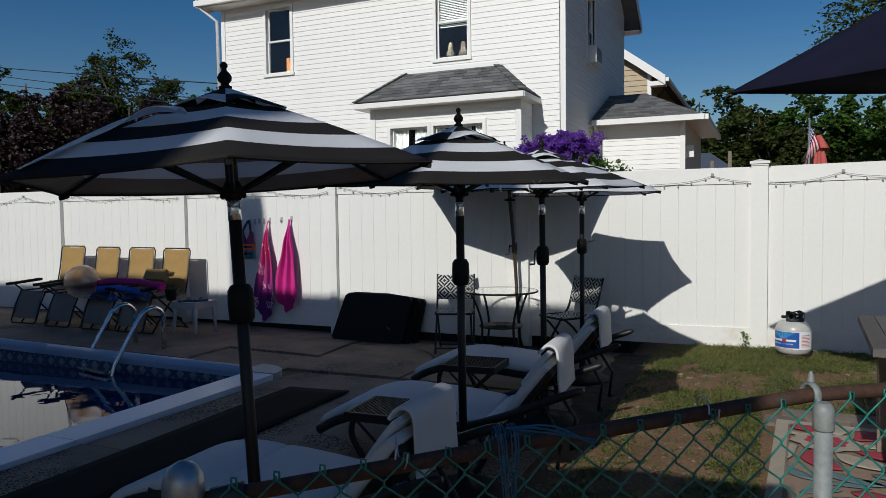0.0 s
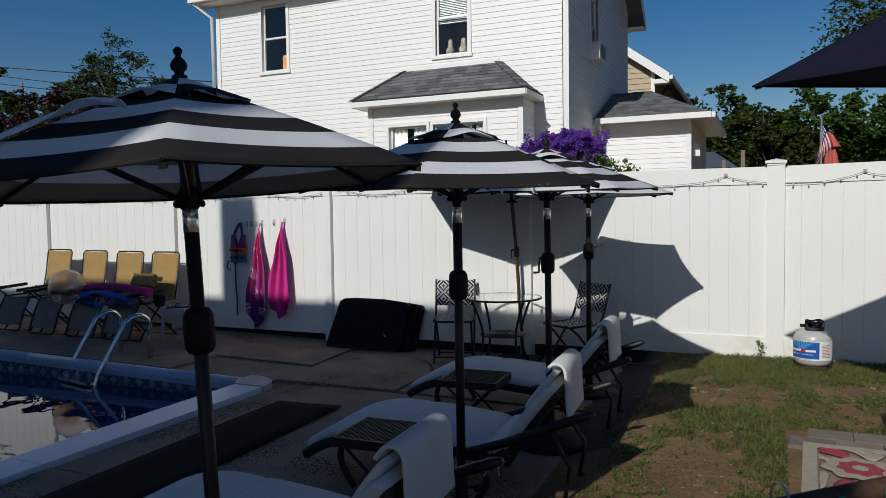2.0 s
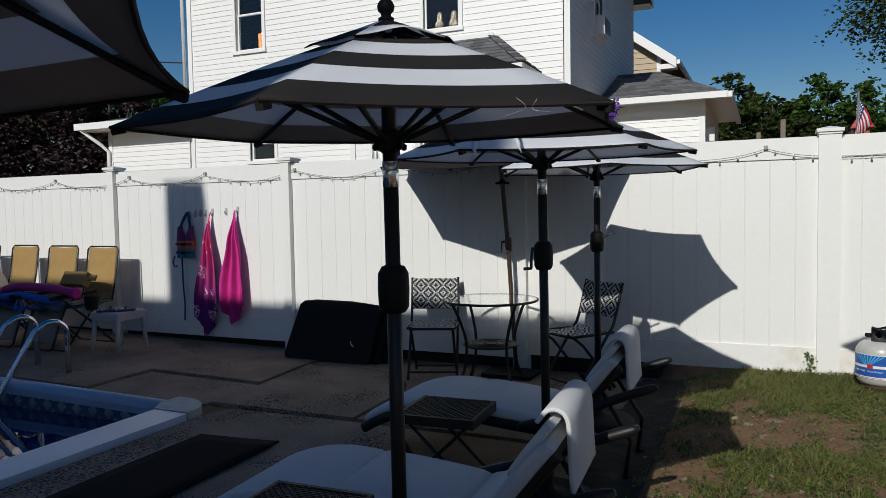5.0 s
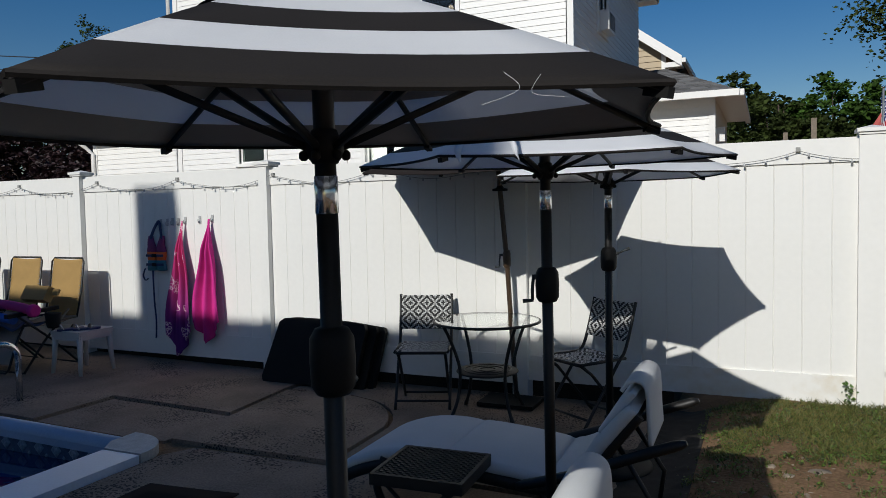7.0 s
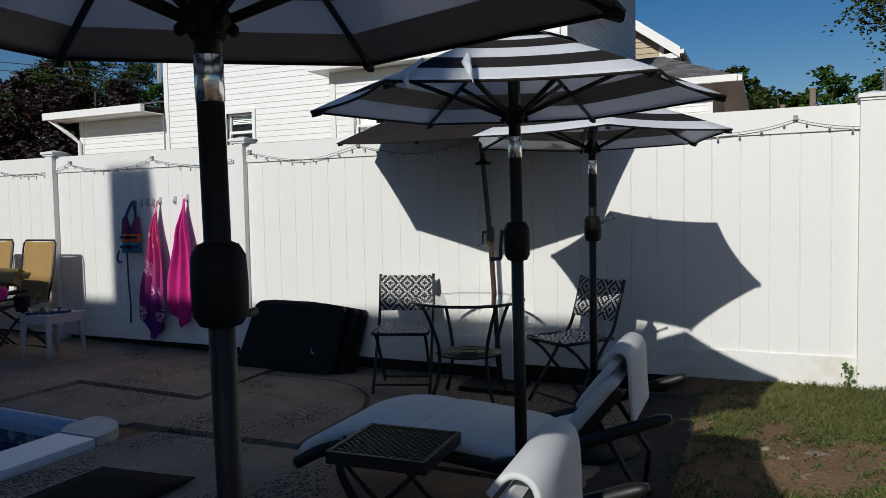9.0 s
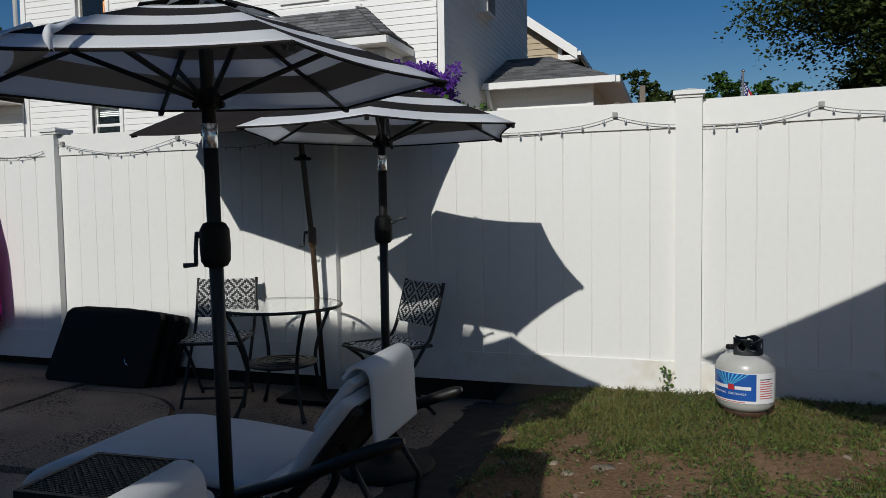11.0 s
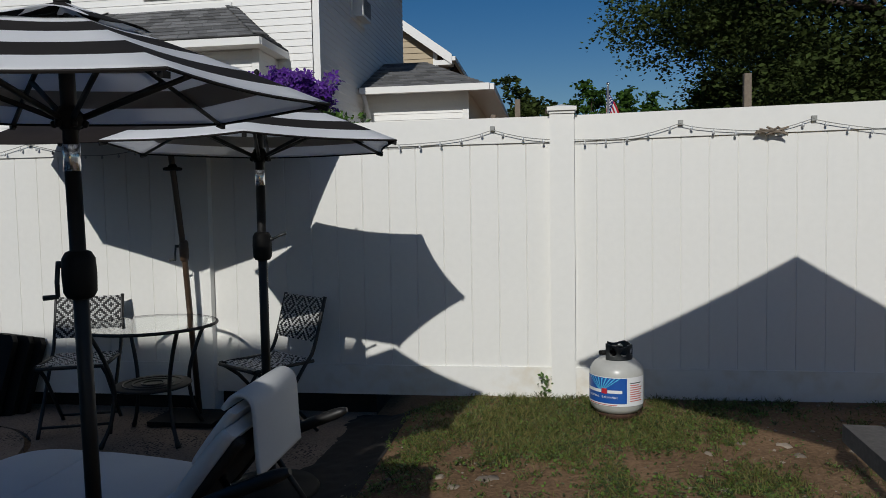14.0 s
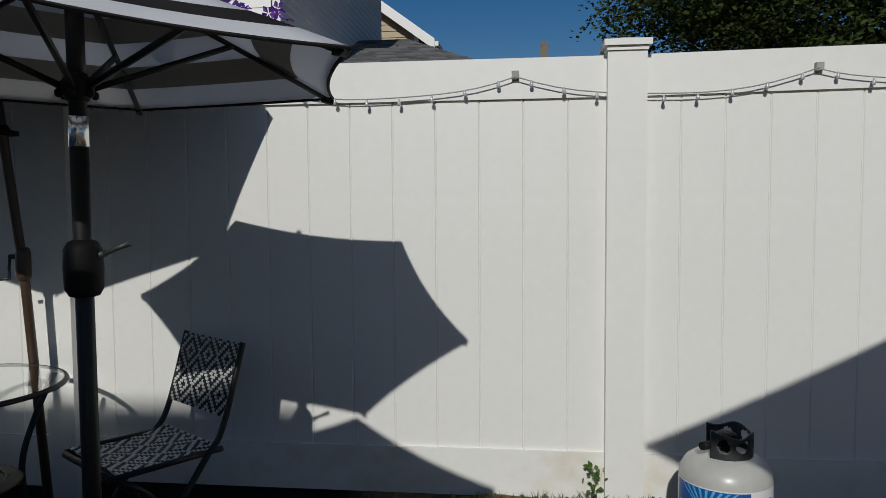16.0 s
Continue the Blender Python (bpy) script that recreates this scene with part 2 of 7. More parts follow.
def weave_noise(name, dark, pale):
    """Printed towel: pale shapes over a colour that turns from magenta to violet down its length."""
    m = bpy.data.materials.new(name)
    m.use_nodes = True
    n, l = m.node_tree.nodes, m.node_tree.links
    b = n["Principled BSDF"]
    b.inputs["Roughness"].default_value = 0.95
    tc = n.new("ShaderNodeTexCoord")
    sep = n.new("ShaderNodeSeparateXYZ")
    l.new(tc.outputs["Object"], sep.inputs[0])
    ramp = n.new("ShaderNodeValToRGB")
    rng = n.new("ShaderNodeMapRange")
    rng.inputs["From Min"].default_value, rng.inputs["From Max"].default_value = -1.25, 0.0
    l.new(sep.outputs["Z"], rng.inputs["Value"])
    l.new(rng.outputs[0], ramp.inputs[0])
    e = ramp.color_ramp.elements
    e[0].position, e[0].color = 0.15, (0.12, 0.015, 0.17, 1)
    e[1].position, e[1].color = 0.75, (0.55, 0.03, 0.16, 1)
    vo = n.new("ShaderNodeTexVoronoi")
    vo.inputs["Scale"].default_value = 34
    vo.feature = "DISTANCE_TO_EDGE"
    l.new(tc.outputs["Object"], vo.inputs["Vector"])
    no = n.new("ShaderNodeTexNoise")
    no.inputs["Scale"].default_value = 5
    l.new(tc.outputs["Object"], no.inputs["Vector"])
    st = n.new("ShaderNodeMath")
    st.operation = "LESS_THAN"
    st.inputs[1].default_value = 0.10
    l.new(vo.outputs["Distance"], st.inputs[0])
    gt = n.new("ShaderNodeMath")
    gt.operation = "GREATER_THAN"
    gt.inputs[1].default_value = 0.52
    l.new(no.outputs["Fac"], gt.inputs[0])
    mu = n.new("ShaderNodeMath")
    mu.operation = "MULTIPLY"
    l.new(st.outputs[0], mu.inputs[0])
    l.new(gt.outputs[0], mu.inputs[1])
    mx = n.new("ShaderNodeMix")
    mx.data_type = "RGBA"
    l.new(mu.outputs[0], mx.inputs["Factor"])
    l.new(ramp.outputs[0], mx.inputs[6])
    mx.inputs[7].default_value = (*pale, 1)
    l.new(mx.outputs[2], b.inputs["Base Color"])
    fi = n.new("ShaderNodeTexNoise")
    fi.inputs["Scale"].default_value = 350
    bp = n.new("ShaderNodeBump")
    bp.inputs["Strength"].default_value, bp.inputs["Distance"].default_value = 0.6, 0.003
    l.new(tc.outputs["Object"], fi.inputs["Vector"])
    l.new(fi.outputs["Fac"], bp.inputs["Height"])
    l.new(bp.outputs["Normal"], b.inputs["Normal"])
    return m


def pitted(m):
    """Worn patches of open aggregate: small dark pits, thick in some places and none in others."""
    n, l = m.node_tree.nodes, m.node_tree.links
    b = n["Principled BSDF"]
    base = b.inputs["Base Color"].links[0].from_socket
    tc = n.new("ShaderNodeTexCoord")
    vo = n.new("ShaderNodeTexVoronoi")
    vo.inputs["Scale"].default_value = 52
    no = n.new("ShaderNodeTexNoise")
    no.inputs["Scale"].default_value, no.inputs["Detail"].default_value = 1.6, 3
    l.new(tc.outputs["Object"], vo.inputs["Vector"])
    l.new(tc.outputs["Object"], no.inputs["Vector"])
    where = n.new("ShaderNodeMapRange")
    where.inputs["From Min"].default_value, where.inputs["From Max"].default_value = 0.42, 0.62
    where.inputs["To Min"].default_value, where.inputs["To Max"].default_value = 0.0, 0.47
    l.new(no.outputs["Fac"], where.inputs["Value"])
    lt = n.new("ShaderNodeMath")
    lt.operation = "LESS_THAN"
    l.new(vo.outputs["Distance"], lt.inputs[0])
    l.new(where.outputs[0], lt.inputs[1])
    mx = n.new("ShaderNodeMix")
    mx.data_type = "RGBA"
    l.new(lt.outputs[0], mx.inputs["Factor"])
    l.new(base, mx.inputs[6])
    mx.inputs[7].default_value = (0.06, 0.047, 0.038, 1)
    l.new(mx.outputs[2], b.inputs["Base Color"])


pitted(M["concrete"])
M["print_towel"] = weave_noise("printed_towel", (0.5, 0.03, 0.2), (0.72, 0.45, 0.55))


def water_material():
    m = bpy.data.materials.new("pool_water")
    m.use_nodes = True
    n, l = m.node_tree.nodes, m.node_tree.links
    b = n["Principled BSDF"]
    b.inputs["Base Color"].default_value = (0.006, 0.022, 0.075, 1)
    b.inputs["Roughness"].default_value, b.inputs["IOR"].default_value = 0.0, 1.33
    tc = n.new("ShaderNodeTexCoord")
    no = n.new("ShaderNodeTexNoise")
    no.inputs["Scale"].default_value, no.inputs["Detail"].default_value = 3.5, 2
    l.new(tc.outputs["Object"], no.inputs["Vector"])
    bp = n.new("ShaderNodeBump")
    bp.inputs["Strength"].default_value, bp.inputs["Distance"].default_value = 0.10, 0.02
    l.new(no.outputs["Fac"], bp.inputs["Height"])
    l.new(bp.outputs["Normal"], b.inputs["Normal"])
    return m


M["water"] = water_material()


# ---- mesh helpers ----
def box(bm, x0, x1, y0, y1, z0, z1, m=None, slot=0):
    vs = [bm.verts.new((x, y, z)) for z in (z0, z1) for y in (y0, y1) for x in (x0, x1)]
    if m is not None:
        for v in vs:
            v.co = m @ v.co
    for q in ((0, 2, 3, 1), (4, 5, 7, 6), (0, 1, 5, 4), (2, 6, 7, 3), (0, 4, 6, 2), (1, 3, 7, 5)):
        bm.faces.new([vs[i] for i in q]).material_index = slot
    return vs


def bevelled(bm, w=0.005, seg=2):
    bmesh.ops.bevel(bm, geom=[e for e in bm.edges if e.calc_face_angle(0) > 0.6], offset=w, segments=seg, affect="EDGES", clamp_overlap=True)
    return bm


def rounded_box(x0, x1, y0, y1, z0, z1, w=0.01, seg=2):
    bm = bmesh.new()
    box(bm, x0, x1, y0, y1, z0, z1)
    return bevelled(bm, w, seg)


def tube(bm, pts, r, seg=8, caps=True, flat=1.0):
    """A round bar along points; r is a radius or one a point."""
    pts = [Vector(p) for p in pts]
    rs = r if isinstance(r, (list, tuple)) else [r] * len(pts)
    rings, side = [], None
    for i, p in enumerate(pts):
        way = (pts[min(i + 1, len(pts) - 1)] - pts[max(i - 1, 0)]).normalized()
        if side is None:
            side = way.cross(Vector((0, 0, 1)) if abs(way.z) < 0.9 else Vector((0, 1, 0))).normalized()
        side = (side - way * side.dot(way)).normalized()
        up = way.cross(side)
        rings.append([bm.verts.new(p + rs[i] * (math.cos(a) * side + flat * math.sin(a) * up)) for a in (2 * math.pi * k / seg for k in range(seg))])
    for a, b in zip(rings, rings[1:]):
        for k in range(seg):
            f = bm.faces.new((a[k], a[(k + 1) % seg], b[(k + 1) % seg], b[k]))
            f.smooth = seg > 5
    if caps:
        bm.faces.new(rings[0][::-1])
        bm.faces.new(rings[-1])
    return bm


def lathe(bm, profile, seg=24, m=None, slot=0):
    """A turned body from (radius, height) pairs."""
    rings = []
    for r, z in profile:
        ring = [bm.verts.new((r * math.cos(2 * math.pi * k / seg), r * math.sin(2 * math.pi * k / seg), z)) for k in range(seg)]
        rings.append(ring)
    if m is not None:
        for ring in rings:
            for v in ring:
                v.co = m @ v.co
    for a, b in zip(rings, rings[1:]):
        for k in range(seg):
            f = bm.faces.new((a[k], a[(k + 1) % seg], b[(k + 1) % seg], b[k]))
            f.smooth, f.material_index = True, slot
    bm.faces.new(rings[0][::-1]).material_index = slot
    bm.faces.new(rings[-1]).material_index = slot
    return bm


def sheet(bm, fn, nu, nv, slot=None, smooth=True):
    """A surface fn(u, v) over the unit square; slot(u, v) picks the material."""
    vs = [[bm.verts.new(fn(i / nu, j / nv)) for j in range(nv + 1)] for i in range(nu + 1)]
    for i in range(nu):
        for j in range(nv):
            f = bm.faces.new((vs[i][j], vs[i + 1][j], vs[i + 1][j + 1], vs[i][j + 1]))
            f.smooth = smooth
            if slot:
                f.material_index = slot((i + 0.5) / nu, (j + 0.5) / nv)
    return bm


def prism(bm, ring, z0, z1, slot=0):
    a = [bm.verts.new((x, y, z0)) for x, y in ring]
    b = [bm.verts.new((x, y, z1)) for x, y in ring]
    n = len(ring)
    bm.faces.new(a[::-1]).material_index = slot
    bm.faces.new(b).material_index = slot
    for k in range(n):
        bm.faces.new((a[k], a[(k + 1) % n], b[(k + 1) % n], b[k])).material_index = slot
    return bm


def finish(name, bm, mats):
    me = bpy.data.meshes.new(name)
    bmesh.ops.recalc_face_normals(bm, faces=bm.faces) if len(bm.faces) < 20000 else None
    bm.to_mesh(me)
    bm.free()
    for mt in (mats if isinstance(mats, (list, tuple)) else [mats]):
        me.materials.append(mt)
    return me


def part(name, bm, mats, parent=None, label="", m=None):
    """One mesh object under a thing or a part (or at top level with no parent)."""
    ob = new(name, finish(name, bm, mats))
    if m is not None:
        ob.matrix_basis = m
    ob.parent = parent
    if label:
        ob["label"] = label
    return ob


def thing(name, label, category, m=None, group="", kind=""):
    ob = new(name)
    ob.empty_display_size = 0.1
    if m is not None:
        ob.matrix_basis = m
    return tagged(ob, label, category, group, kind)


def solid(ob, t, offset=0):
    md = ob.modifiers.new("thickness", "SOLIDIFY")
    md.thickness, md.offset = t, offset
    return ob


def smoothed(ob, levels=1):
    md = ob.modifiers.new("smooth", "SUBSURF")
    md.levels = md.render_levels = levels
    return ob


def deck_z(x):
    """The concrete rises gently away from the lawn."""
    return 0.10 + 0.016 * max(0.0, -4.2 - x)


def soft_step(a, b, v):
    t = min(1.0, max(0.0, (v - a) / (b - a)))
    return t * t * (3 - 2 * t)


def lawn_z(x, y):
    lumps = 0.014 * noise.noise(Vector((x * 1.7, y * 1.7, 0))) + 0.008 * noise.noise(Vector((x * 5, y * 5, 3)))
    inside = soft_step(-1.35, -0.5, x)
    return 0.078 + 0.167 * inside + lumps * inside + 0.012 * soft_step(6.5, 7.7, y) * inside


# ---- ground, deck, pool ----
FENCE_Y = 7.72
POOL = (-13.0, -4.42, -2.0, 5.62)


def build_ground():
    xs = [-900, -300, -120, -60, -40, -30, -22, -17, POOL[0], -10, -8, -6, POOL[1]] + [-4.1 + 0.1 * k for k in range(82)] + [5, 7, 10, 15, 25, 50, 120, 300, 900]
    ys = [-900, -300, -100, -40, -20, -12, -8, -4, POOL[2], 0, 1.0, 2.0] + [2.4 + 0.1 * k for k in range(33)] + [POOL[3]] + [5.85 + 0.1 * k for k in range(22)] + [9, 11, 15, 20, 30, 50, 100, 300, 900]
    bm = bmesh.new()
    vs = {}
    for i, x in enumerate(xs):
        for j, y in enumerate(ys):
            vs[i, j] = bm.verts.new((x, y, lawn_z(x, y) if abs(x) < 20 and abs(y) < 20 else 0.05))
    for i in range(len(xs) - 1):
        for j in range(len(ys) - 1):
            if POOL[0] <= xs[i] < POOL[1] and POOL[2] <= ys[j] < POOL[3]:
                continue
            f = bm.faces.new((vs[i, j], vs[i + 1, j], vs[i + 1, j + 1], vs[i, j + 1]))
            f.smooth = True
    ob = part("ground", bm, M["soil"])
    tagged(ob, "bare brown soil with worn patches of lawn", "ground", kind="structure")


build_ground()


def build_pool():
    x0, x1, y0, y1 = POOL
    pool = thing("swimming_pool", "in-ground swimming pool with blue patterned liner, beside concrete deck", "pool", kind="structure")
    bm = bmesh.new()
    box(bm, x0, x1, y0, y1, -1.5, -1.42)
    part("pool_floor", bm, M["liner"], pool)
    for name, q in (("liner_wall", (x0, x1, y1 - 0.001, y1 + 0.06)), ("liner_wall", (x1 - 0.001, x1 + 0.06, y0, y1)), ("liner_wall", (x0 - 0.06, x0, y0, y1)), ("liner_wall", (x0, x1, y0 - 0.06, y0))):
        bm = bmesh.new()
        box(bm, *q, -1.45, 0.09)
        part(name, bm, M["liner"], pool)
    bm = bmesh.new()
    box(bm, x0, x1 - 0.006, y1 - 0.009, y1 - 0.004, -0.10, 0.068)
    band = part("tile_band", bm, M["liner_tile"], pool)
    me = None
    for k in range(48):
        x = x1 - 0.12 - k * 0.172
        if me is None:
            b2 = bmesh.new()
            lathe(b2, [(0.062, 0), (0.05, 0.004), (0.03, 0.0045)], 4, pose(0, 0, 0, 90, 0, 0))
            lathe(b2, [(0.022, 0.0), (0.02, 0.006), (0.006, 0.0065)], 10, pose(0, 0, 0, 90, 0, 0))
            lathe(b2, [(0.02, 0.0), (0.016, 0.004), (0.006, 0.0045)], 4, pose(0.086, 0, 0.055, 90, 0, 0))
            lathe(b2, [(0.02, 0.0), (0.016, 0.004), (0.006, 0.0045)], 4, pose(0.086, 0, -0.055, 90, 0, 0))
            me = finish("tile_motif", b2, M["liner_motif"])
        o = new("tile_motif", me)
        o.matrix_basis = pose(x, y1 - 0.011, 0.012) @ Matrix.Scale(0.85, 4)
        o.parent = band
    bm = bmesh.new()
    sheet(bm, lambda u, v: (x0 + u * (x1 - x0), y0 + v * (y1 - y0), -0.045), 4, 4)
    tagged(part("pool_water", bm, M["water"]), "still dark pool water mirroring fence and sky", "water", kind="structure")

    # coping: flat pale one along the deck, round blue rail along the far side, grey corner cap
    for a, b in ((-2.0, 1.05), (1.06, 3.35), (3.36, 5.47)):
        bm = rounded_box(x1 - 0.02, x1 + 0.285, a, b, 0.075, 0.135, 0.018, 3)
        part("coping", bm, M["coping"], pool, "pale blue flat coping")
    for a, b in ((-13, -10.2), (-10.19, -7.4), (-7.39, -4.52)):
        bm = bmesh.new()
        n = 8
        prof = [(y1 - 0.02 + 0.075 * (1 - math.cos(math.pi * k / n)), 0.08 + 0.055 * math.sin(math.pi * k / n)) for k in range(n + 1)] + [(y1 + 0.13, 0.03), (y1 - 0.02, 0.03)]
        ends = [[bm.verts.new((x, yy, zz + deck_z(x) - 0.10)) for yy, zz in prof] for x in (a, b)]
        for k in range(len(prof)):
            q = (ends[0][k], ends[0][(k + 1) % len(prof)], ends[1][(k + 1) % len(prof)], ends[1][k])
            bm.faces.new(q).smooth = k < n
        bm.faces.new(ends[0])
        bm.faces.new(ends[1][::-1])
        part("coping_rail", bm, M["coping_blue"], pool, "blue rounded coping rail")
    bm = bmesh.new()
    ring = [(x1 - 0.02, 5.48), (x1 + 0.29, 5.48)] + [(x1 - 0.04 + 0.33 * math.cos(a), 5.52 + 0.28 * math.sin(a)) for a in [math.pi / 2 * k / 8 for k in range(9)]] + [(x1 - 0.1, 5.80), (x1 - 0.1, 5.60)]
    prism(bm, ring, 0.07, 0.142)
    part("corner_cap", bevelled(bm, 0.012, 2), M["coping_corner"], pool, "worn grey rounded corner cap")


build_pool()


def build_ladder():
    lad = thing("pool_ladder", "polished steel pool ladder hooked over the coping", "ladder", pose(-6.41, 5.935, 0, 0, 0, -12))
    z = deck_z(-6) - 0.015
    for x in (-0.29, 0.28):
        pts = [(x, 0.22, z)]
        pts += [(x, 0.22, z + 0.35)]
        pts += [(x, 0.22 - 0.13 + 0.13 * math.cos(a), z + 0.385 + 0.115 * math.sin(a)) for a in [math.pi * k / 10 for k in range(0, 8)]]
        pts += [(x, -0.05, z + 0.44), (x, -0.36, 0.06), (x, -0.41, -0.10), (x, -0.42, -0.95)]
        rail = part("rail", tube(bmesh.new(), pts, 0.024, 12), M["chrome"], lad)
        bm = bmesh.new()
        lathe(bm, [(0.062, 0.0), (0.06, 0.012), (0.03, 0.02), (0.027, 0.03)], 20, pose(x, 0.22, z - 0.002))
        part("flange", bm, M["chrome"], rail)
    for zz in (-0.012, -0.30, -0.58):
        bm = rounded_box(-0.26, 0.26, -0.47, -0.39, zz - 0.015, zz + 0.015, 0.01)
        part("tread", bm, M["chrome"], lad)
    return lad


build_ladder()


def build_deck():
    deck = thing("concrete_deck", "worn brown concrete pool deck in uneven slabs with dark joints", "deck", kind="structure")
    arc = [(-3.77 + 0.75 * math.cos(a), 6.35 + 0.9 * math.sin(a)) for a in [0.10 + 1.25 * k / 7 for k in range(8)]]
    slabs = [
        [(-13.5, 5.80), (-9.0, 5.80), (-9.0, 7.78), (-13.5, 7.78)],
        [(-8.97, 5.80), (-5.53, 5.80), (-5.52, 6.51), (-4.31, 6.50), (-4.37, 7.24), (-4.37, 7.78), (-8.97, 7.78)],
        [(-5.50, 5.80), (-4.62, 5.80), (-4.29, 5.83), (-4.29, 6.46), (-5.49, 6.47)],
        [(-4.26, 5.86), (-3.03, 5.88)] + arc[1:] + [(-3.75, 7.27), (-4.33, 7.24), (-4.26, 6.47)],
        [(-3.00, 5.88), (-1.22, 5.85), (-1.25, 7.78), (-4.34, 7.78), (-4.32, 7.28), (-3.74, 7.30)] + [(x + 0.03, y + 0.02) for x, y in arc[:0:-1]],
        [(-4.12, 3.42), (-1.25, 3.42), (-1.24, 5.81), (-3.1, 5.83), (-4.0, 5.80), (-4.10, 5.62)],
        [(-4.12, 1.02), (-1.3, 1.02), (-1.26, 3.39), (-4.12, 3.39)],
        [(-4.12, -3.0), (-1.3, -3.0), (-1.3, 0.99), (-4.12, 0.99)],
    ]
    tilts = (0, 0.014, -0.004, 0.010, 0.004, -0.004, 0.004, 0.0)
    for ring, t in zip(slabs, tilts):
        bm = bmesh.new()
        prism(bm, ring, -0.04, 0.0)
        bevelled(bm, 0.010, 2)
        for v in bm.verts:
            top = v.co.z > -0.02
            v.co.z = deck_z(v.co.x) + t + (v.co.z if top else -0.06)
        part("slab", bm, M["concrete"], deck)
    # soil over the edge of the slabs, coloured darker to deepen the shade there
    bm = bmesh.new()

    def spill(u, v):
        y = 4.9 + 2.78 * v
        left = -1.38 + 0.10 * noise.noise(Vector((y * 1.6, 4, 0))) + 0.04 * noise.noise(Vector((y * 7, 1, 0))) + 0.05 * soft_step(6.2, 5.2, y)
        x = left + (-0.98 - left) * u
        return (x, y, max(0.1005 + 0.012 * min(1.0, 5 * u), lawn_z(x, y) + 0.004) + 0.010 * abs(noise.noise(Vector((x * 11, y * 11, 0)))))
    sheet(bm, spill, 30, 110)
    part("soil_spill", bm, M["shade_soil"], deck, "soil over the slab edge, coloured darker to deepen the shade")
    # added near-black block: stands in for the shade in the gap under the fence
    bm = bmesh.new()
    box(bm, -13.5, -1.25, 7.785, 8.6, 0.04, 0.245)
    part("soil_bed", bm, M["shade_soil"], deck, "near-black block behind the fence foot, standing in for the shade in the gap")
    mat = thing("runner_mat", "long black rubber runner mat on the deck", "mat", pose(0, 0, 0))
    bm = bmesh.new()
    sheet(bm, lambda u, v: (-3.74 + 0.56 * u + 0.05 * (1 - v), 0.6 + 4.58 * v + 0.07 * u, 0.112 + 0.003 * math.sin(9 * v + 3 * u)), 6, 40)
    ob = part("mat_sheet", bm, M["rubber"], mat)
    solid(ob, 0.008, 1)


build_deck()


# ---- white fence ----
def splashed(m):
    """Patches of dried mud thrown up on pale vinyl."""
    n, l = m.node_tree.nodes, m.node_tree.links
    b = n["Principled BSDF"]
    base = b.inputs["Base Color"].links[0].from_socket
    tc = n.new("ShaderNodeTexCoord")
    big, small = n.new("ShaderNodeTexNoise"), n.new("ShaderNodeTexNoise")
    big.inputs["Scale"].default_value, big.inputs["Detail"].default_value = 2.2, 5
    small.inputs["Scale"].default_value, small.inputs["Detail"].default_value = 11, 6
    mul = n.new("ShaderNodeMath")
    mul.operation = "MULTIPLY"
    for q, k in ((big, 0), (small, 1)):
        l.new(tc.outputs["Object"], q.inputs["Vector"])
        l.new(q.outputs["Fac"], mul.inputs[k])
    rng = n.new("ShaderNodeMapRange")
    rng.inputs["From Min"].default_value, rng.inputs["From Max"].default_value = 0.22, 0.42
    rng.inputs["To Max"].default_value = 0.5
    l.new(mul.outputs[0], rng.inputs["Value"])
    mx = n.new("ShaderNodeMix")
    mx.data_type = "RGBA"
    l.new(rng.outputs[0], mx.inputs["Factor"])
    l.new(base, mx.inputs[6])
    mx.inputs[7].default_value = (0.60, 0.50, 0.34, 1)
    l.new(mx.outputs[2], b.inputs["Base Color"])


M["muddy_vinyl"] = material("mud_splashed_white_vinyl", (0.78, 0.77, 0.73), 0.45, var=0.025, scale=1.2, fine=25, bump=0.05, depth=0.002)
splashed(M["muddy_vinyl"])


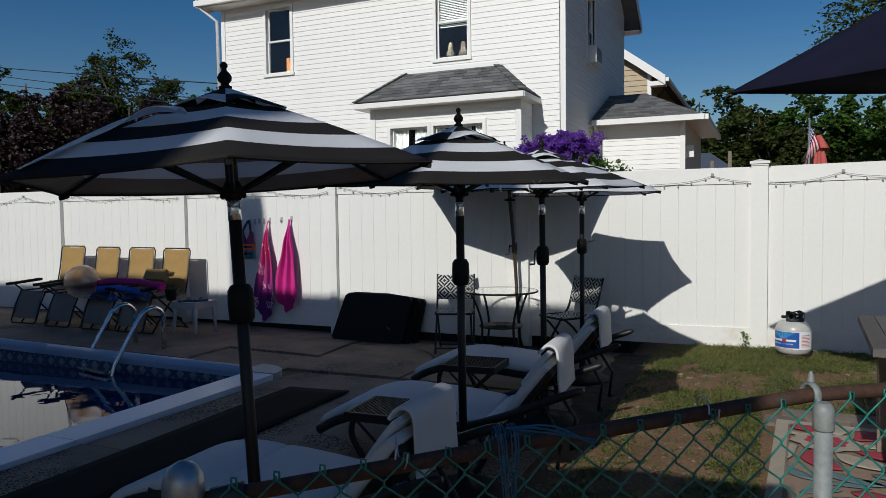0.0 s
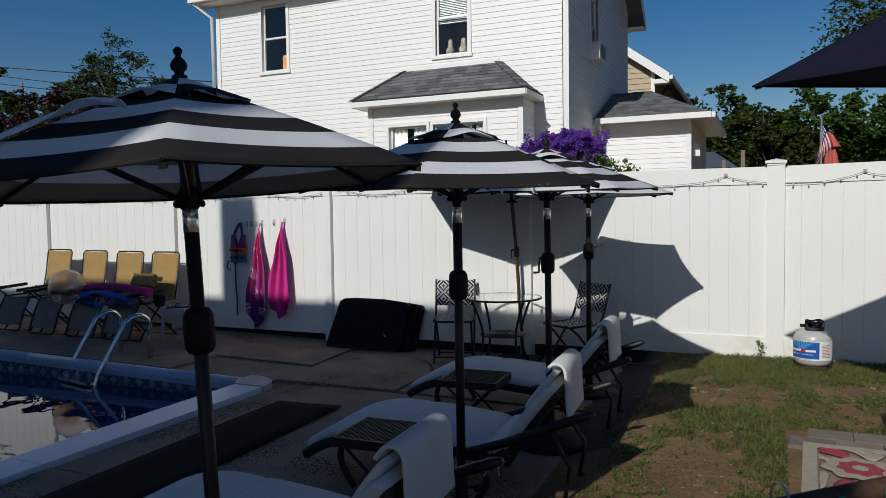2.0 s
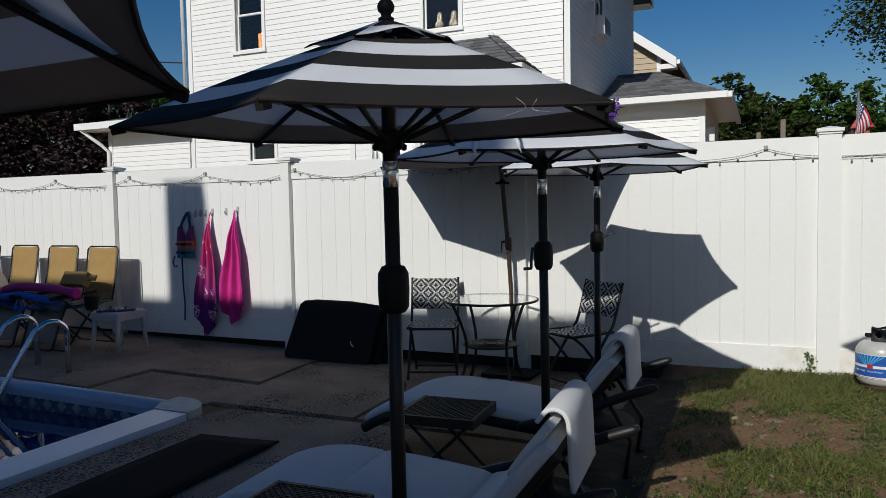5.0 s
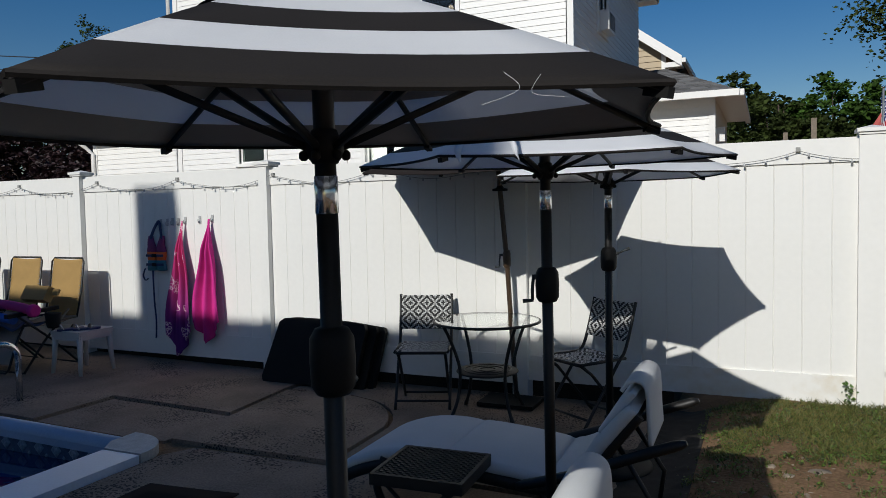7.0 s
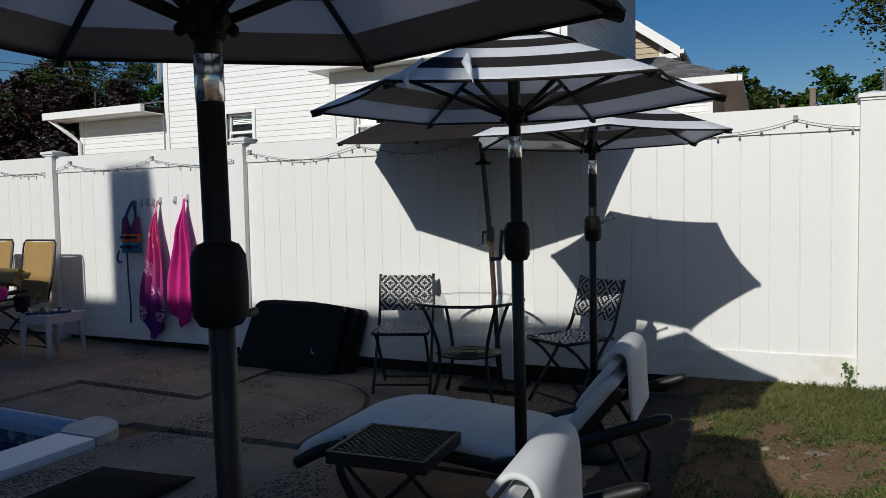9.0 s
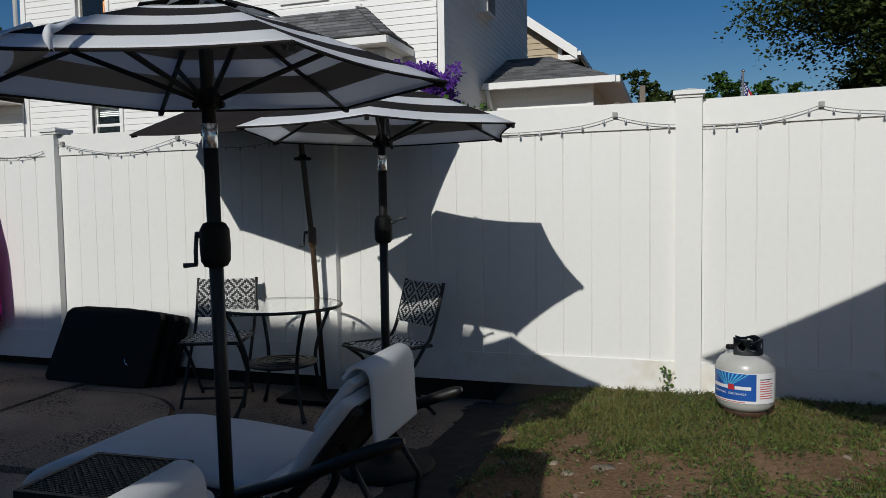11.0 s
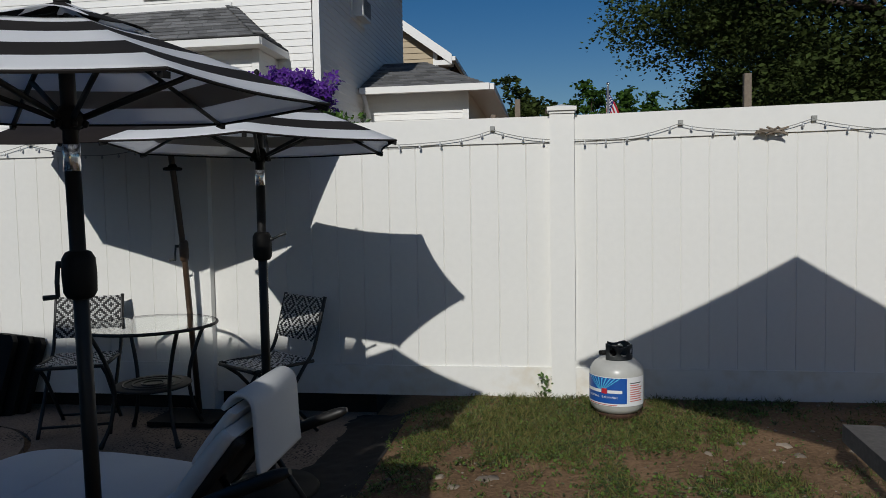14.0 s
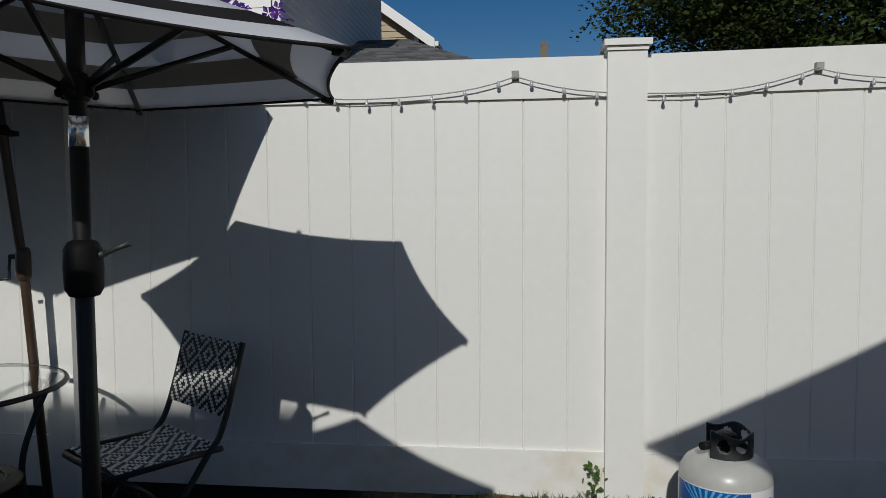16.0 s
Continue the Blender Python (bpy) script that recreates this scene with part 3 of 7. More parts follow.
def build_fence():
    fence = thing("vinyl_fence", "tall white vinyl privacy fence of tongue-and-groove boards", "fence", kind="structure")
    posts = [-14.55, -12.1, -9.7, -7.27, -4.85, -2.40, -0.01, 2.43, 4.87]
    board = None
    bw = 0.171
    for k, x in enumerate(posts):
        wide = 0.075 if -0.5 < x or x < -13 else 0.062 if x > -3 else 0.048
        base = 0.02
        top = 2.035
        bm = rounded_box(x - wide, x + wide, FENCE_Y - 0.07, FENCE_Y + 0.075, base, top, 0.006)
        post = part("post", bm, M["vinyl"], fence)
        bm = bmesh.new()
        c = 0.09
        box(bm, x - c + 0.012, x + c - 0.012, FENCE_Y - c + 0.012, FENCE_Y + c - 0.012, top + 0.002, top + 0.018)
        box(bm, x - c, x + c, FENCE_Y - c, FENCE_Y + c, top + 0.019, top + 0.043)
        a = [bm.verts.new((x + sx * (c - 0.008), FENCE_Y + sy * (c - 0.008), top + 0.0435)) for sx, sy in ((-1, -1), (1, -1), (1, 1), (-1, 1))]
        tip = bm.verts.new((x, FENCE_Y, top + 0.066))
        for i in range(4):
            bm.faces.new((a[i], a[(i + 1) % 4], tip))
        part("cap", bm, M["vinyl"], post)
    for a, b in zip(posts, posts[1:]):
        right = a > -2.5
        lo = 0.25 if right else 0.215
        za, zb = (0.015, 0.03) if a > -0.5 else (0.0, 0.0)
        bm = rounded_box(a + 0.045, b - 0.045, FENCE_Y - 0.025, FENCE_Y + 0.025, 1.868, 2.028, 0.004)
        if a > -0.5:
            for v in bm.verts:
                v.co.z += 0.03 * (v.co.x - a) / 2.4
        part("top_rail", bm, M["vinyl"], fence)
        bm = rounded_box(a + 0.045, b - 0.045, FENCE_Y - 0.025, FENCE_Y + 0.025, lo, 0.445, 0.006)
        part("bottom_rail", bm, M["muddy_vinyl"] if right else M["vinyl"], fence)
        n = round((b - a - 0.09) / bw)
        w = (b - a - 0.09) / n
        for i in range(n):
            if board is None:
                bb = bmesh.new()
                v0 = [(-bw / 2 + 0.0045, 0.0), (-bw / 2, 0.005), (-bw / 2, 0.02), (bw / 2, 0.02), (bw / 2, 0.005), (bw / 2 - 0.0045, 0.0)]
                lo_r = [bb.verts.new((p, q, 0.38)) for p, q in v0]
                hi_r = [bb.verts.new((p, q, 1.90)) for p, q in v0]
                for j in range(6):
                    bb.faces.new((lo_r[j], lo_r[(j + 1) % 6], hi_r[(j + 1) % 6], hi_r[j]))
                bb.faces.new(lo_r[::-1])
                bb.faces.new(hi_r)
                board = finish("board", bb, M["vinyl"])
            o = new("board", board)
            o.matrix_basis = pose(a + 0.045 + w * (i + 0.5), FENCE_Y - 0.012, 0) @ Matrix.Diagonal((w / bw, 1, 1, 1))
            o.parent = fence
    # return runs that close the yard
    for x, y0 in ((4.95, -10.0), (-14.65, -10.0)):
        bm = rounded_box(x - 0.03, x + 0.03, y0, FENCE_Y - 0.08, 0.2, 2.03, 0.005)
        part("side_panel", bm, M["vinyl"], fence)


build_fence()


def build_string_lights():
    hooks = [-11.6, -10.5, -9.35, -8.2, -7.0, -5.9, -4.75, -3.65, -2.55, -1.5, -0.44, 0.70, 1.46, 2.6]
    root = thing("string_lights", "string of small clear bulbs sagging along the fence top", "string lights")
    y = FENCE_Y - 0.045
    bulb = None
    for h, (a, b) in enumerate(zip(hooks, hooks[1:])):
        pts = []
        n = 14
        for k in range(n + 1):
            t = k / n
            sag = 0.085 * (1 - (2 * t - 1) ** 2) * (b - a) / 1.1
            pts.append((a + (b - a) * t, y - 0.004, 1.955 - sag + 0.006 * math.sin(9 * t + h)))
        part("cord", tube(bmesh.new(), pts, 0.0026, 5), M["cord"], root)
        bm = rounded_box(a - 0.014, a + 0.014, y - 0.004, y + 0.02, 1.945, 1.975, 0.006)
        part("clip", bm, M["cord"], root)
        m = max(2, round((b - a) / 0.125))
        for k in range(m):
            t = (k + 0.5) / m
            sag = 0.085 * (1 - (2 * t - 1) ** 2) * (b - a) / 1.1
            if bulb is None:
                bb = bmesh.new()
                lathe(bb, [(0.005, 0.0), (0.006, -0.010), (0.0095, -0.018), (0.009, -0.029), (0.003, -0.034)], 8)
                bulb = finish("bulb", bb, M["bulb"])
            o = new("bulb", bulb)
            o.matrix_basis = pose(a + (b - a) * t, y - 0.004, 1.955 - sag) @ Matrix.Scale(0.82, 4)
            o.parent = root
    # the tangled end of the cord
    random.seed(5)
    pts = [(1.17 + 0.07 * math.cos(2.3 * k) + 0.006 * k, y - 0.01 - 0.01 * (k % 3), 1.89 + 0.045 * math.sin(3.1 * k)) for k in range(16)]
    part("cord_knot", tube(bmesh.new(), pts, 0.007, 5), M["wood"], root, "brown knotted cord end")


build_string_lights()


# ---- walls with openings, siding, shingles ----
def spans(a, b, holes):
    """What is left of the stretch a..b beside the holes."""
    out, at = [], a
    for p, q in sorted(holes):
        if p > at:
            out.append((at, p))
        at = max(at, q)
    if at < b:
        out.append((at, b))
    return out


def wall_mesh(w, z0, z1, holes, thick):
    """A wall in its own plane: x along, z up, y inwards, with openings through it."""
    bm = bmesh.new()
    zs = sorted({z0, z1, *[h[2] for h in holes], *[h[3] for h in holes]})
    for a, b in zip(zs, zs[1:]):
        mid = (a + b) / 2
        for p, q in spans(0, w, [(h[0], h[1]) for h in holes if h[2] < mid < h[3]]):
            box(bm, p, q, 0.0, thick, a, b)
    return bm


def siding(parent, m, w, z0, z1, holes, mat, pitch=0.112, name="siding_board"):
    """Overlapping courses, each proud at its foot, cut at the openings."""
    z = z0
    while z < z1 - 0.02:
        top = min(z + pitch, z1)
        cuts = sorted({z, top, *[c for h in holes for c in (h[2], h[3]) if z < c < top]})
        for a, b in zip(cuts, cuts[1:]):
            mid = (a + b) / 2
            for p, q in spans(0, w, [(h[0], h[1]) for h in holes if h[2] < mid < h[3]]):
                bm = bmesh.new()
                fa, fb = (a - z) / pitch, (b - z) / pitch
                ya, yb = -0.013 + 0.011 * fa, -0.013 + 0.011 * fb
                vs = [bm.verts.new(c) for c in ((p, ya, a), (q, ya, a), (q, yb, b), (p, yb, b), (p, 0, a), (q, 0, a), (q, 0, b), (p, 0, b))]
                for f in ((0, 1, 2, 3), (1, 5, 6, 2), (4, 0, 3, 7), (3, 2, 6, 7), (5, 1, 0, 4)):
                    bm.faces.new([vs[i] for i in f])
                o = new(name, finish(name, bm, mat))
                o.matrix_basis = m
                o.parent = parent
        z = top


def window(parent, m, w, h, blind=0.0, curtain=False, deep=0.16, name="window"):
    """A double-hung window in its opening: x along, z up from the sill, y inwards."""
    win = new(name)
    win.matrix_basis = m
    win.parent = parent
    bm = bmesh.new()
    f = 0.075
    for q in ((-f, 0.0, 0, h), (w, w + f, 0, h), (-f, w + f, h, h + f)):
        box(bm, q[0], q[1], -0.035, 0.03, q[2], q[3])
    part("casing", bevelled(bm, 0.004, 1), M["trim"], win)
    part("sill", rounded_box(-f - 0.02, w + f + 0.02, -0.05, 0.05, -0.07, -0.001, 0.006), M["trim"], win)
    for z0, z1, y in ((0.0, h * 0.52, 0.045), (h * 0.49, h, 0.07)):
        bm = bmesh.new()
        s = 0.04
        for q in ((0.001, s, z0, z1), (w - s, w - 0.001, z0, z1), (s, w - s, z0 + 0.001, z0 + s), (s, w - s, z1 - s, z1 - 0.001)):
            box(bm, q[0], q[1], y, y + 0.022, q[2], q[3])
        part("sash", bm, M["trim"], win)
        bm = bmesh.new()
        box(bm, s, w - s, y + 0.008, y + 0.012, z0 + s, z1 - s)
        g = part("pane", bm, M["glass"], win)
        g.visible_shadow = False
    if blind:
        n = int(h * blind / 0.035)
        for k in range(n):
            zz = h - 0.05 - 0.035 * k
            bm = bmesh.new()
            box(bm, 0.03, w - 0.03, 0.12, 0.145, zz, zz + 0.004, pose(0, 0, 0))
            for v in bm.verts:
                v.co.z += (v.co.y - 0.13) * 0.9
            part("blind_slat", bm, M["curtain"], win)
    if curtain:
        for a, b in ((0.02, w * 0.42), (w * 0.58, w - 0.02)):
            bm = bmesh.new()
            sheet(bm, lambda u, v: (a + (b - a) * u, 0.14 + 0.018 * math.sin(u * 24), 0.02 + (h - 0.04) * v), 24, 2)
            part("curtain", bm, M["curtain"], win)
    return win


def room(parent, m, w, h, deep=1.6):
    """The dim space behind a window: a shell with the dimness put into its near-black colour."""
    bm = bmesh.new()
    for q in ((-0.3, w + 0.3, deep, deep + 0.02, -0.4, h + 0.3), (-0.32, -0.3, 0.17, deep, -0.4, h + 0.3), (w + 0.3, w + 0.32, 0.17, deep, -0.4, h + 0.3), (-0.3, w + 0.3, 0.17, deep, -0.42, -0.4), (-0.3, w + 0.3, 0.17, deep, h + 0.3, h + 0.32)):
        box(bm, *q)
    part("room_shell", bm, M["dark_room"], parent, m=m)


def shingled(parent, a, b, c, d, mat, course=0.14, tab=0.30, name="shingle"):
    """Shingle tabs over the sloping face with eave a-b and ridge d-c."""
    a, b, c, d = (Vector(p) for p in (a, b, c, d))
    up = ((d + c) / 2 - (a + b) / 2).length
    normal = (b - a).cross(d - a).normalized()
    if normal.z < 0:
        normal = -normal
    rows = max(1, int(up / course))
    rnd = random.Random(7)
    for r in range(rows):
        v0, v1 = r / rows, min(1.0, (r + 1.12) / rows)
        l0, r0, l1, r1 = a.lerp(d, v0), b.lerp(c, v0), a.lerp(d, v1), b.lerp(c, v1)
        width = (r0 - l0).length
        n = max(1, round(width / tab))
        shift = 0.5 * (r % 2) / n
        edges = [0.0] + [k / n + shift for k in range(0 if shift else 1, n) if 0.02 < k / n + shift < 0.98] + [1.0]
        for p, q in zip(edges, edges[1:]):
            bm = bmesh.new()
            hgt = rnd.uniform(0.012, 0.024)
            e = 0.004 / max(width, 0.1)
            low = [l0.lerp(r0, p + e), l0.lerp(r0, q - e)]
            high = [l1.lerp(r1, p + e), l1.lerp(r1, q - e)]
            vs = [bm.verts.new(t) for t in (low[0] + normal * hgt, low[1] + normal * hgt, high[1] + normal * 0.003, high[0] + normal * 0.003, low[0], low[1])]
            bm.faces.new(vs[:4])
            bm.faces.new((vs[4], vs[5], vs[1], vs[0]))
            o = new(name, finish(name, bm, mat))
            o.parent = parent


def poly(bm, *rings):
    for ring in rings:
        bm.faces.new([bm.verts.new(p) for p in ring])
    return bm


# ---- the white house behind the fence ----
def build_white_house():
    FX0, FX1, FY, BACK, TOP = -12.25, -3.62, 14.3, 21.0, 7.08
    house = thing("white_house", "two-storey white clapboard house with a shingled bay, beyond the fence", "house")
    front = new("front_wall")
    front.parent = house
    wins = [(-10.92, -10.22, 5.02, 6.55), (-6.44, -5.71, 4.95, 6.5), (-10.62, -9.98, 2.66, 3.42)]
    holes = [(a - FX0, b - FX0, c, d) for a, b, c, d in wins]
    part("wall_core", wall_mesh(FX1 - FX0, -0.1, TOP, holes, 0.15), M["siding"], front, m=pose(FX0, FY, 0))
    siding(front, pose(FX0 + 0.11, FY, 0), FX1 - FX0 - 0.22, 0.0, TOP - 0.02, [(a - 0.11 - 0.08, b - 0.11 + 0.08, c - 0.08, d + 0.08) for a, b, c, d in holes], M["siding"])
    for x in (FX0 - 0.02, FX1 - 0.09):
        part("corner_board", rounded_box(x, x + 0.11, FY - 0.025, FY + 0.12, 0.0, TOP, 0.004), M["trim"], front)
    for k, (a, b, c, d) in enumerate(wins):
        w = window(house, pose(a, FY, c), b - a, d - c, blind=(0.0, 0.55, 0.25)[k], curtain=False)
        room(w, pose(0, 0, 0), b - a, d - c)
        if k == 0:
            bm = rounded_box(0.35, 0.62, 0.3, 0.7, 0.02, 0.42, 0.03)
            part("cabinet_back", bm, M["terracotta"], w, "orange wood furniture behind the glass")
        if k == 1:
            for x, r in ((0.22, 0.09), (0.52, 0.10)):
                bm = bmesh.new()
                lathe(bm, [(0.5 * r, 0.0), (r, 0.07), (r, 0.13), (0.5 * r, 0.19), (0.62 * r, 0.24), (0.4 * r, 0.33), (0.1 * r, 0.35)], 16, pose(x, 0.26, 0.04))
                part("ornament", bm, M["wood"], w, "dim ornament on the sill")
    # right-hand gable wall
    side = new("gable_wall")
    side.parent = house
    D = BACK - FY
    sh = [(1.95, 2.75, 5.0, 6.55)]
    turn = pose(FX1, FY, 0, 0, 0, 90)
    part("wall_core", wall_mesh(D, 0.0, TOP, sh, 0.15), M["siding"], side, m=turn)
    siding(side, turn @ pose(0.1, 0, 0), D - 0.1, 0.0, TOP, [(1.77, 2.73, 4.92, 6.63)], M["siding"])
    # the gable's triangle, in courses that shorten towards the ridge
    RIDGE = TOP + 2.2
    z = TOP
    while z < RIDGE - 0.1:
        f = (z - TOP) / (RIDGE - TOP)
        bm = bmesh.new()
        box(bm, f * D / 2, D - f * D / 2, -0.016, 0.02, z, z + 0.155, turn)
        part("gable_board", bm, M["siding"], side)
        z += 0.155
    sw = window(house, turn @ pose(1.95, 0, 5.0), 0.8, 1.55)
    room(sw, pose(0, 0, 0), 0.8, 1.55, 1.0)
    ac = part("air_conditioner", rounded_box(0.1, 0.72, -0.20, 0.1, 0.0, 0.38, 0.015), M["trim"], sw, "white window air conditioner")
    for k in range(8):
        bm = bmesh.new()
        box(bm, 0.15, 0.67, -0.208, -0.201, 0.05 + 0.038 * k, 0.068 + 0.038 * k)
        part("grille_slat", bm, M["dark_steel"], sw)
    # left and back walls, plain
    for q in ((FX0, FX0 + 0.15, FY + 0.15, BACK, 0, TOP), (FX0, FX1, BACK - 0.15, BACK, 0, TOP - 0.003)):
        bm = bmesh.new()
        box(bm, *q)
        part("plain_wall", bm, M["siding"], house)
    # main roof
    roof = new("roof")
    roof.parent = house
    MID, O = (FY + BACK) / 2, 0.42
    bm = bmesh.new()
    ez = TOP - 0.02 - O * 2.2 / (D / 2)
    for s, y in ((1, FY - O), (-1, BACK + O)):
        lo = [(FX0 - O, y, ez + 0.16), (FX1 + O, y, ez + 0.16), (FX1 + O, MID, RIDGE + 0.18), (FX0 - O, MID, RIDGE + 0.18)]
        un = [(x, yy, zz - 0.14) for x, yy, zz in lo]
        a, b = [bm.verts.new(p) for p in lo], [bm.verts.new(p) for p in un]
        bm.faces.new(a), bm.faces.new(b[::-1])
        for k in range(4):
            bm.faces.new((a[k], a[(k + 1) % 4], b[(k + 1) % 4], b[k]))
    part("roof_slab", bm, M["shingle"], roof)
    for x in (FX0 - O - 0.03, FX1 + O + 0.002):
        bm = bmesh.new()
        for y0, y1, z0, z1 in ((FY - O, MID, ez, RIDGE + 0.02), (MID, BACK + O, RIDGE + 0.02, ez)):
            vs = [bm.verts.new(p) for xx in (x, x + 0.028) for p in ((xx, y0, z0 - 0.06), (xx, y1, z1 - 0.06), (xx, y1, z1 + 0.16), (xx, y0, z0 + 0.16))]
            for q in ((0, 1, 2, 3), (7, 6, 5, 4), (0, 4, 5, 1), (1, 5, 6, 2), (2, 6, 7, 3), (3, 7, 4, 0)):
                bm.faces.new([vs[i] for i in q])
        part("rake_board", bm, M["trim"], roof)
    for y0, y1 in ((FY - O, FY), (BACK, BACK + O)):
        bm = bmesh.new()
        box(bm, FX0 - O, FX1 + O, y0, y1, ez - 0.08, ez - 0.05)
        part("soffit", bm, M["trim"], roof)
    for y in (FY - O - 0.11, BACK + O + 0.002):
        part("gutter", rounded_box(FX0 - O, FX1 + O, y, y + 0.105, ez - 0.06, ez + 0.07, 0.02), M["trim"], roof)
    pts = [(FX0 - O + 0.1, FY - O - 0.05, ez - 0.05), (FX0 - 0.1, FY - 0.08, ez - 0.35), (FX0 - 0.09, FY - 0.06, 4.2)]
    part("downspout", tube(bmesh.new(), pts, 0.04, 8), M["trim"], roof)

    # bay with its own hipped roof
    bay = new("bay")
    bay.parent = house
    BX0, BX1, BY = -7.62, -4.30, 13.5
    bh = [(-7.16, -6.30, 2.35, 3.42), (-6.2, -5.05, 2.35, 3.42)]
    holes = [(a - BX0, b - BX0, c, d) for a, b, c, d in bh]
    part("wall_core", wall_mesh(BX1 - BX0, 0.0, 3.85, holes, 0.12), M["siding"], bay, m=pose(BX0, BY, 0))
    siding(bay, pose(BX0 + 0.1, BY, 0), BX1 - BX0 - 0.2, 0.0, 3.83, [(a - 0.18, b - 0.02, c - 0.08, d + 0.08) for a, b, c, d in holes], M["siding"])
    for x in (BX0 - 0.02, BX1 - 0.09):
        part("corner_board", rounded_box(x, x + 0.11, BY - 0.025, BY + 0.1, 0, 3.85, 0.004), M["trim"], bay)
    part("side_wall", wall_mesh(FY - BY - 0.12, 0, 3.85, [], 0.1), M["siding"], bay, m=pose(BX1, BY + 0.1, 0, 0, 0, 90))
    siding(bay, pose(BX1, BY + 0.1, 0, 0, 0, 90), FY - BY - 0.12, 0.0, 3.83, [], M["siding"])
    part("side_wall", wall_mesh(FY - BY - 0.12, 0, 3.85, [], 0.1), M["siding"], bay, m=pose(BX0, FY - 0.02, 0, 0, 0, -90))
    for (a, b, c, d) in bh:
        n = 1 if b - a < 1 else 2
        for k in range(n):
            w0 = (b - a) / n
            w = window(bay, pose(a + k * w0 + (0.04 if n > 1 else 0), BY, c), w0 - (0.08 if n > 1 else 0), d - c, curtain=True)
        room(w, pose((a - b) if n > 1 else 0, 0, 0), b - a, d - c, 0.7)
    E0, E1, EY, EZ = BX0 - 0.25, BX1 + 0.17, BY - 0.34, 3.80
    T0, T1, TZ = -7.2, -5.05, 4.70
    ro = new("bay_roof")
    ro.parent = house
    A, B, C, Dd = (E0, EY, EZ + 0.16), (E1, EY, EZ + 0.16), (T1, FY - 0.01, TZ), (T0, FY - 0.01, TZ)
    E2, E3 = (E1, FY - 0.01, EZ + 0.16), (E0, FY - 0.01, EZ + 0.16)
    bm = poly(bmesh.new(), (A, B, C, Dd), (B, E2, C), (E3, A, Dd), (A, E3, E2, B))
    part("roof_deck", bm, M["shingle"], ro)
    shingled(ro, A, B, C, Dd, M["shingle"], 0.145, 0.30)
    shingled(ro, B, E2, C, C, M["shingle"], 0.145, 0.30)
    shingled(ro, E3, A, Dd, Dd, M["shingle"], 0.145, 0.30)
    for p, q, w in ((B, C, 0.10), (A, Dd, 0.10)):
        p, q = Vector(p), Vector(q)
        for k in range(9):
            bm = tube(bmesh.new(), [p.lerp(q, k / 9) + Vector((0, 0, 0.018)), p.lerp(q, (k + 0.96) / 9) + Vector((0, 0, 0.012))], w, 6, flat=0.12)
            part("hip_shingle", bm, M["shingle"], ro)
    part("flashing", rounded_box(T0 - 0.02, T1 + 0.02, FY - 0.04, FY - 0.02, TZ - 0.02, TZ + 0.07, 0.004), M["trim"], ro)
    bm = bmesh.new()
    box(bm, E0, E1, EY - 0.012, EY + 0.03, EZ + 0.03, EZ + 0.135)
    box(bm, E1 - 0.03, E1 + 0.012, EY + 0.031, FY - 0.02, EZ + 0.03, EZ + 0.135)
    box(bm, E0 - 0.012, E0 + 0.03, EY + 0.031, FY - 0.02, EZ + 0.03, EZ + 0.135)
    part("fascia", bm, M["trim"], ro)
    bm = bmesh.new()
    box(bm, E0 + 0.031, E1 - 0.031, EY + 0.031, FY - 0.02, EZ + 0.035, EZ + 0.05)
    part("soffit", bm, M["trim"], ro)

    # low wing on the right
    wing = new("side_wing")
    wing.parent = house
    WX0, WX1, WY, WB, WT = FX1 + 0.02, -1.58, 16.9, 21.5, 3.64
    part("wall_core", wall_mesh(WX1 - WX0, 0, WT, [], 0.12), M["siding"], wing, m=pose(WX0, WY, 0))
    siding(wing, pose(WX0, WY, 0), WX1 - WX0 - 0.1, 0.0, WT, [], M["siding"])
    part("corner_board", rounded_box(WX1 - 0.09, WX1 + 0.02, WY - 0.025, WY + 0.1, 0, WT, 0.004), M["trim"], wing)
    part("wing_side", wall_mesh(WB - WY - 0.1, 0, WT, [(0.5, 1.4, 0.2, 2.2)], 0.1), M["siding"], wing, m=pose(WX1, WY + 0.1, 0, 0, 0, 90))
    part("wall_lamp", rounded_box(WX1 + 0.003, WX1 + 0.16, WY + 0.5, WY + 0.68, 2.85, 3.12, 0.04), M["trim"], wing, "white wall lamp")
    wr = new("wing_roof")
    wr.parent = house
    a, b, c, d = (WX0, WY - 0.38, WT + 0.05), (WX1 + 0.42, WY - 0.38, WT + 0.05), (WX0 + 0.9, WY + 1.9, WT + 0.95), (WX0, WY + 1.9, WT + 0.95)
    b2, c2 = (WX1 + 0.42, WB, WT + 0.05), (WX0 + 0.9, WB, WT + 0.95)
    bm = poly(bmesh.new(), (a, b, c, d), (b, b2, c2, c), (d, c, c2, (WX0, WB, WT + 0.95)), (a, (WX0, WB, WT + 0.05), b2, b))
    part("roof_deck", bm, M["shingle"], wr)
    shingled(wr, a, b, c, d, M["shingle"], 0.16, 0.32)
    part("gutter", rounded_box(WX0 + 0.05, WX1 + 0.45, WY - 0.49, WY - 0.385, WT - 0.06, WT + 0.06, 0.02), M["trim"], wr)
    part("gutter", rounded_box(WX1 + 0.425, WX1 + 0.53, WY - 0.40, WB, WT - 0.05, WT + 0.06, 0.02), M["trim"], wr)
    bm = bmesh.new()
    box(bm, WX0 + 0.05, WX1 + 0.42, WY - 0.38, WB, WT + 0.005, WT + 0.03)
    part("soffit", bm, M["trim"], wr)
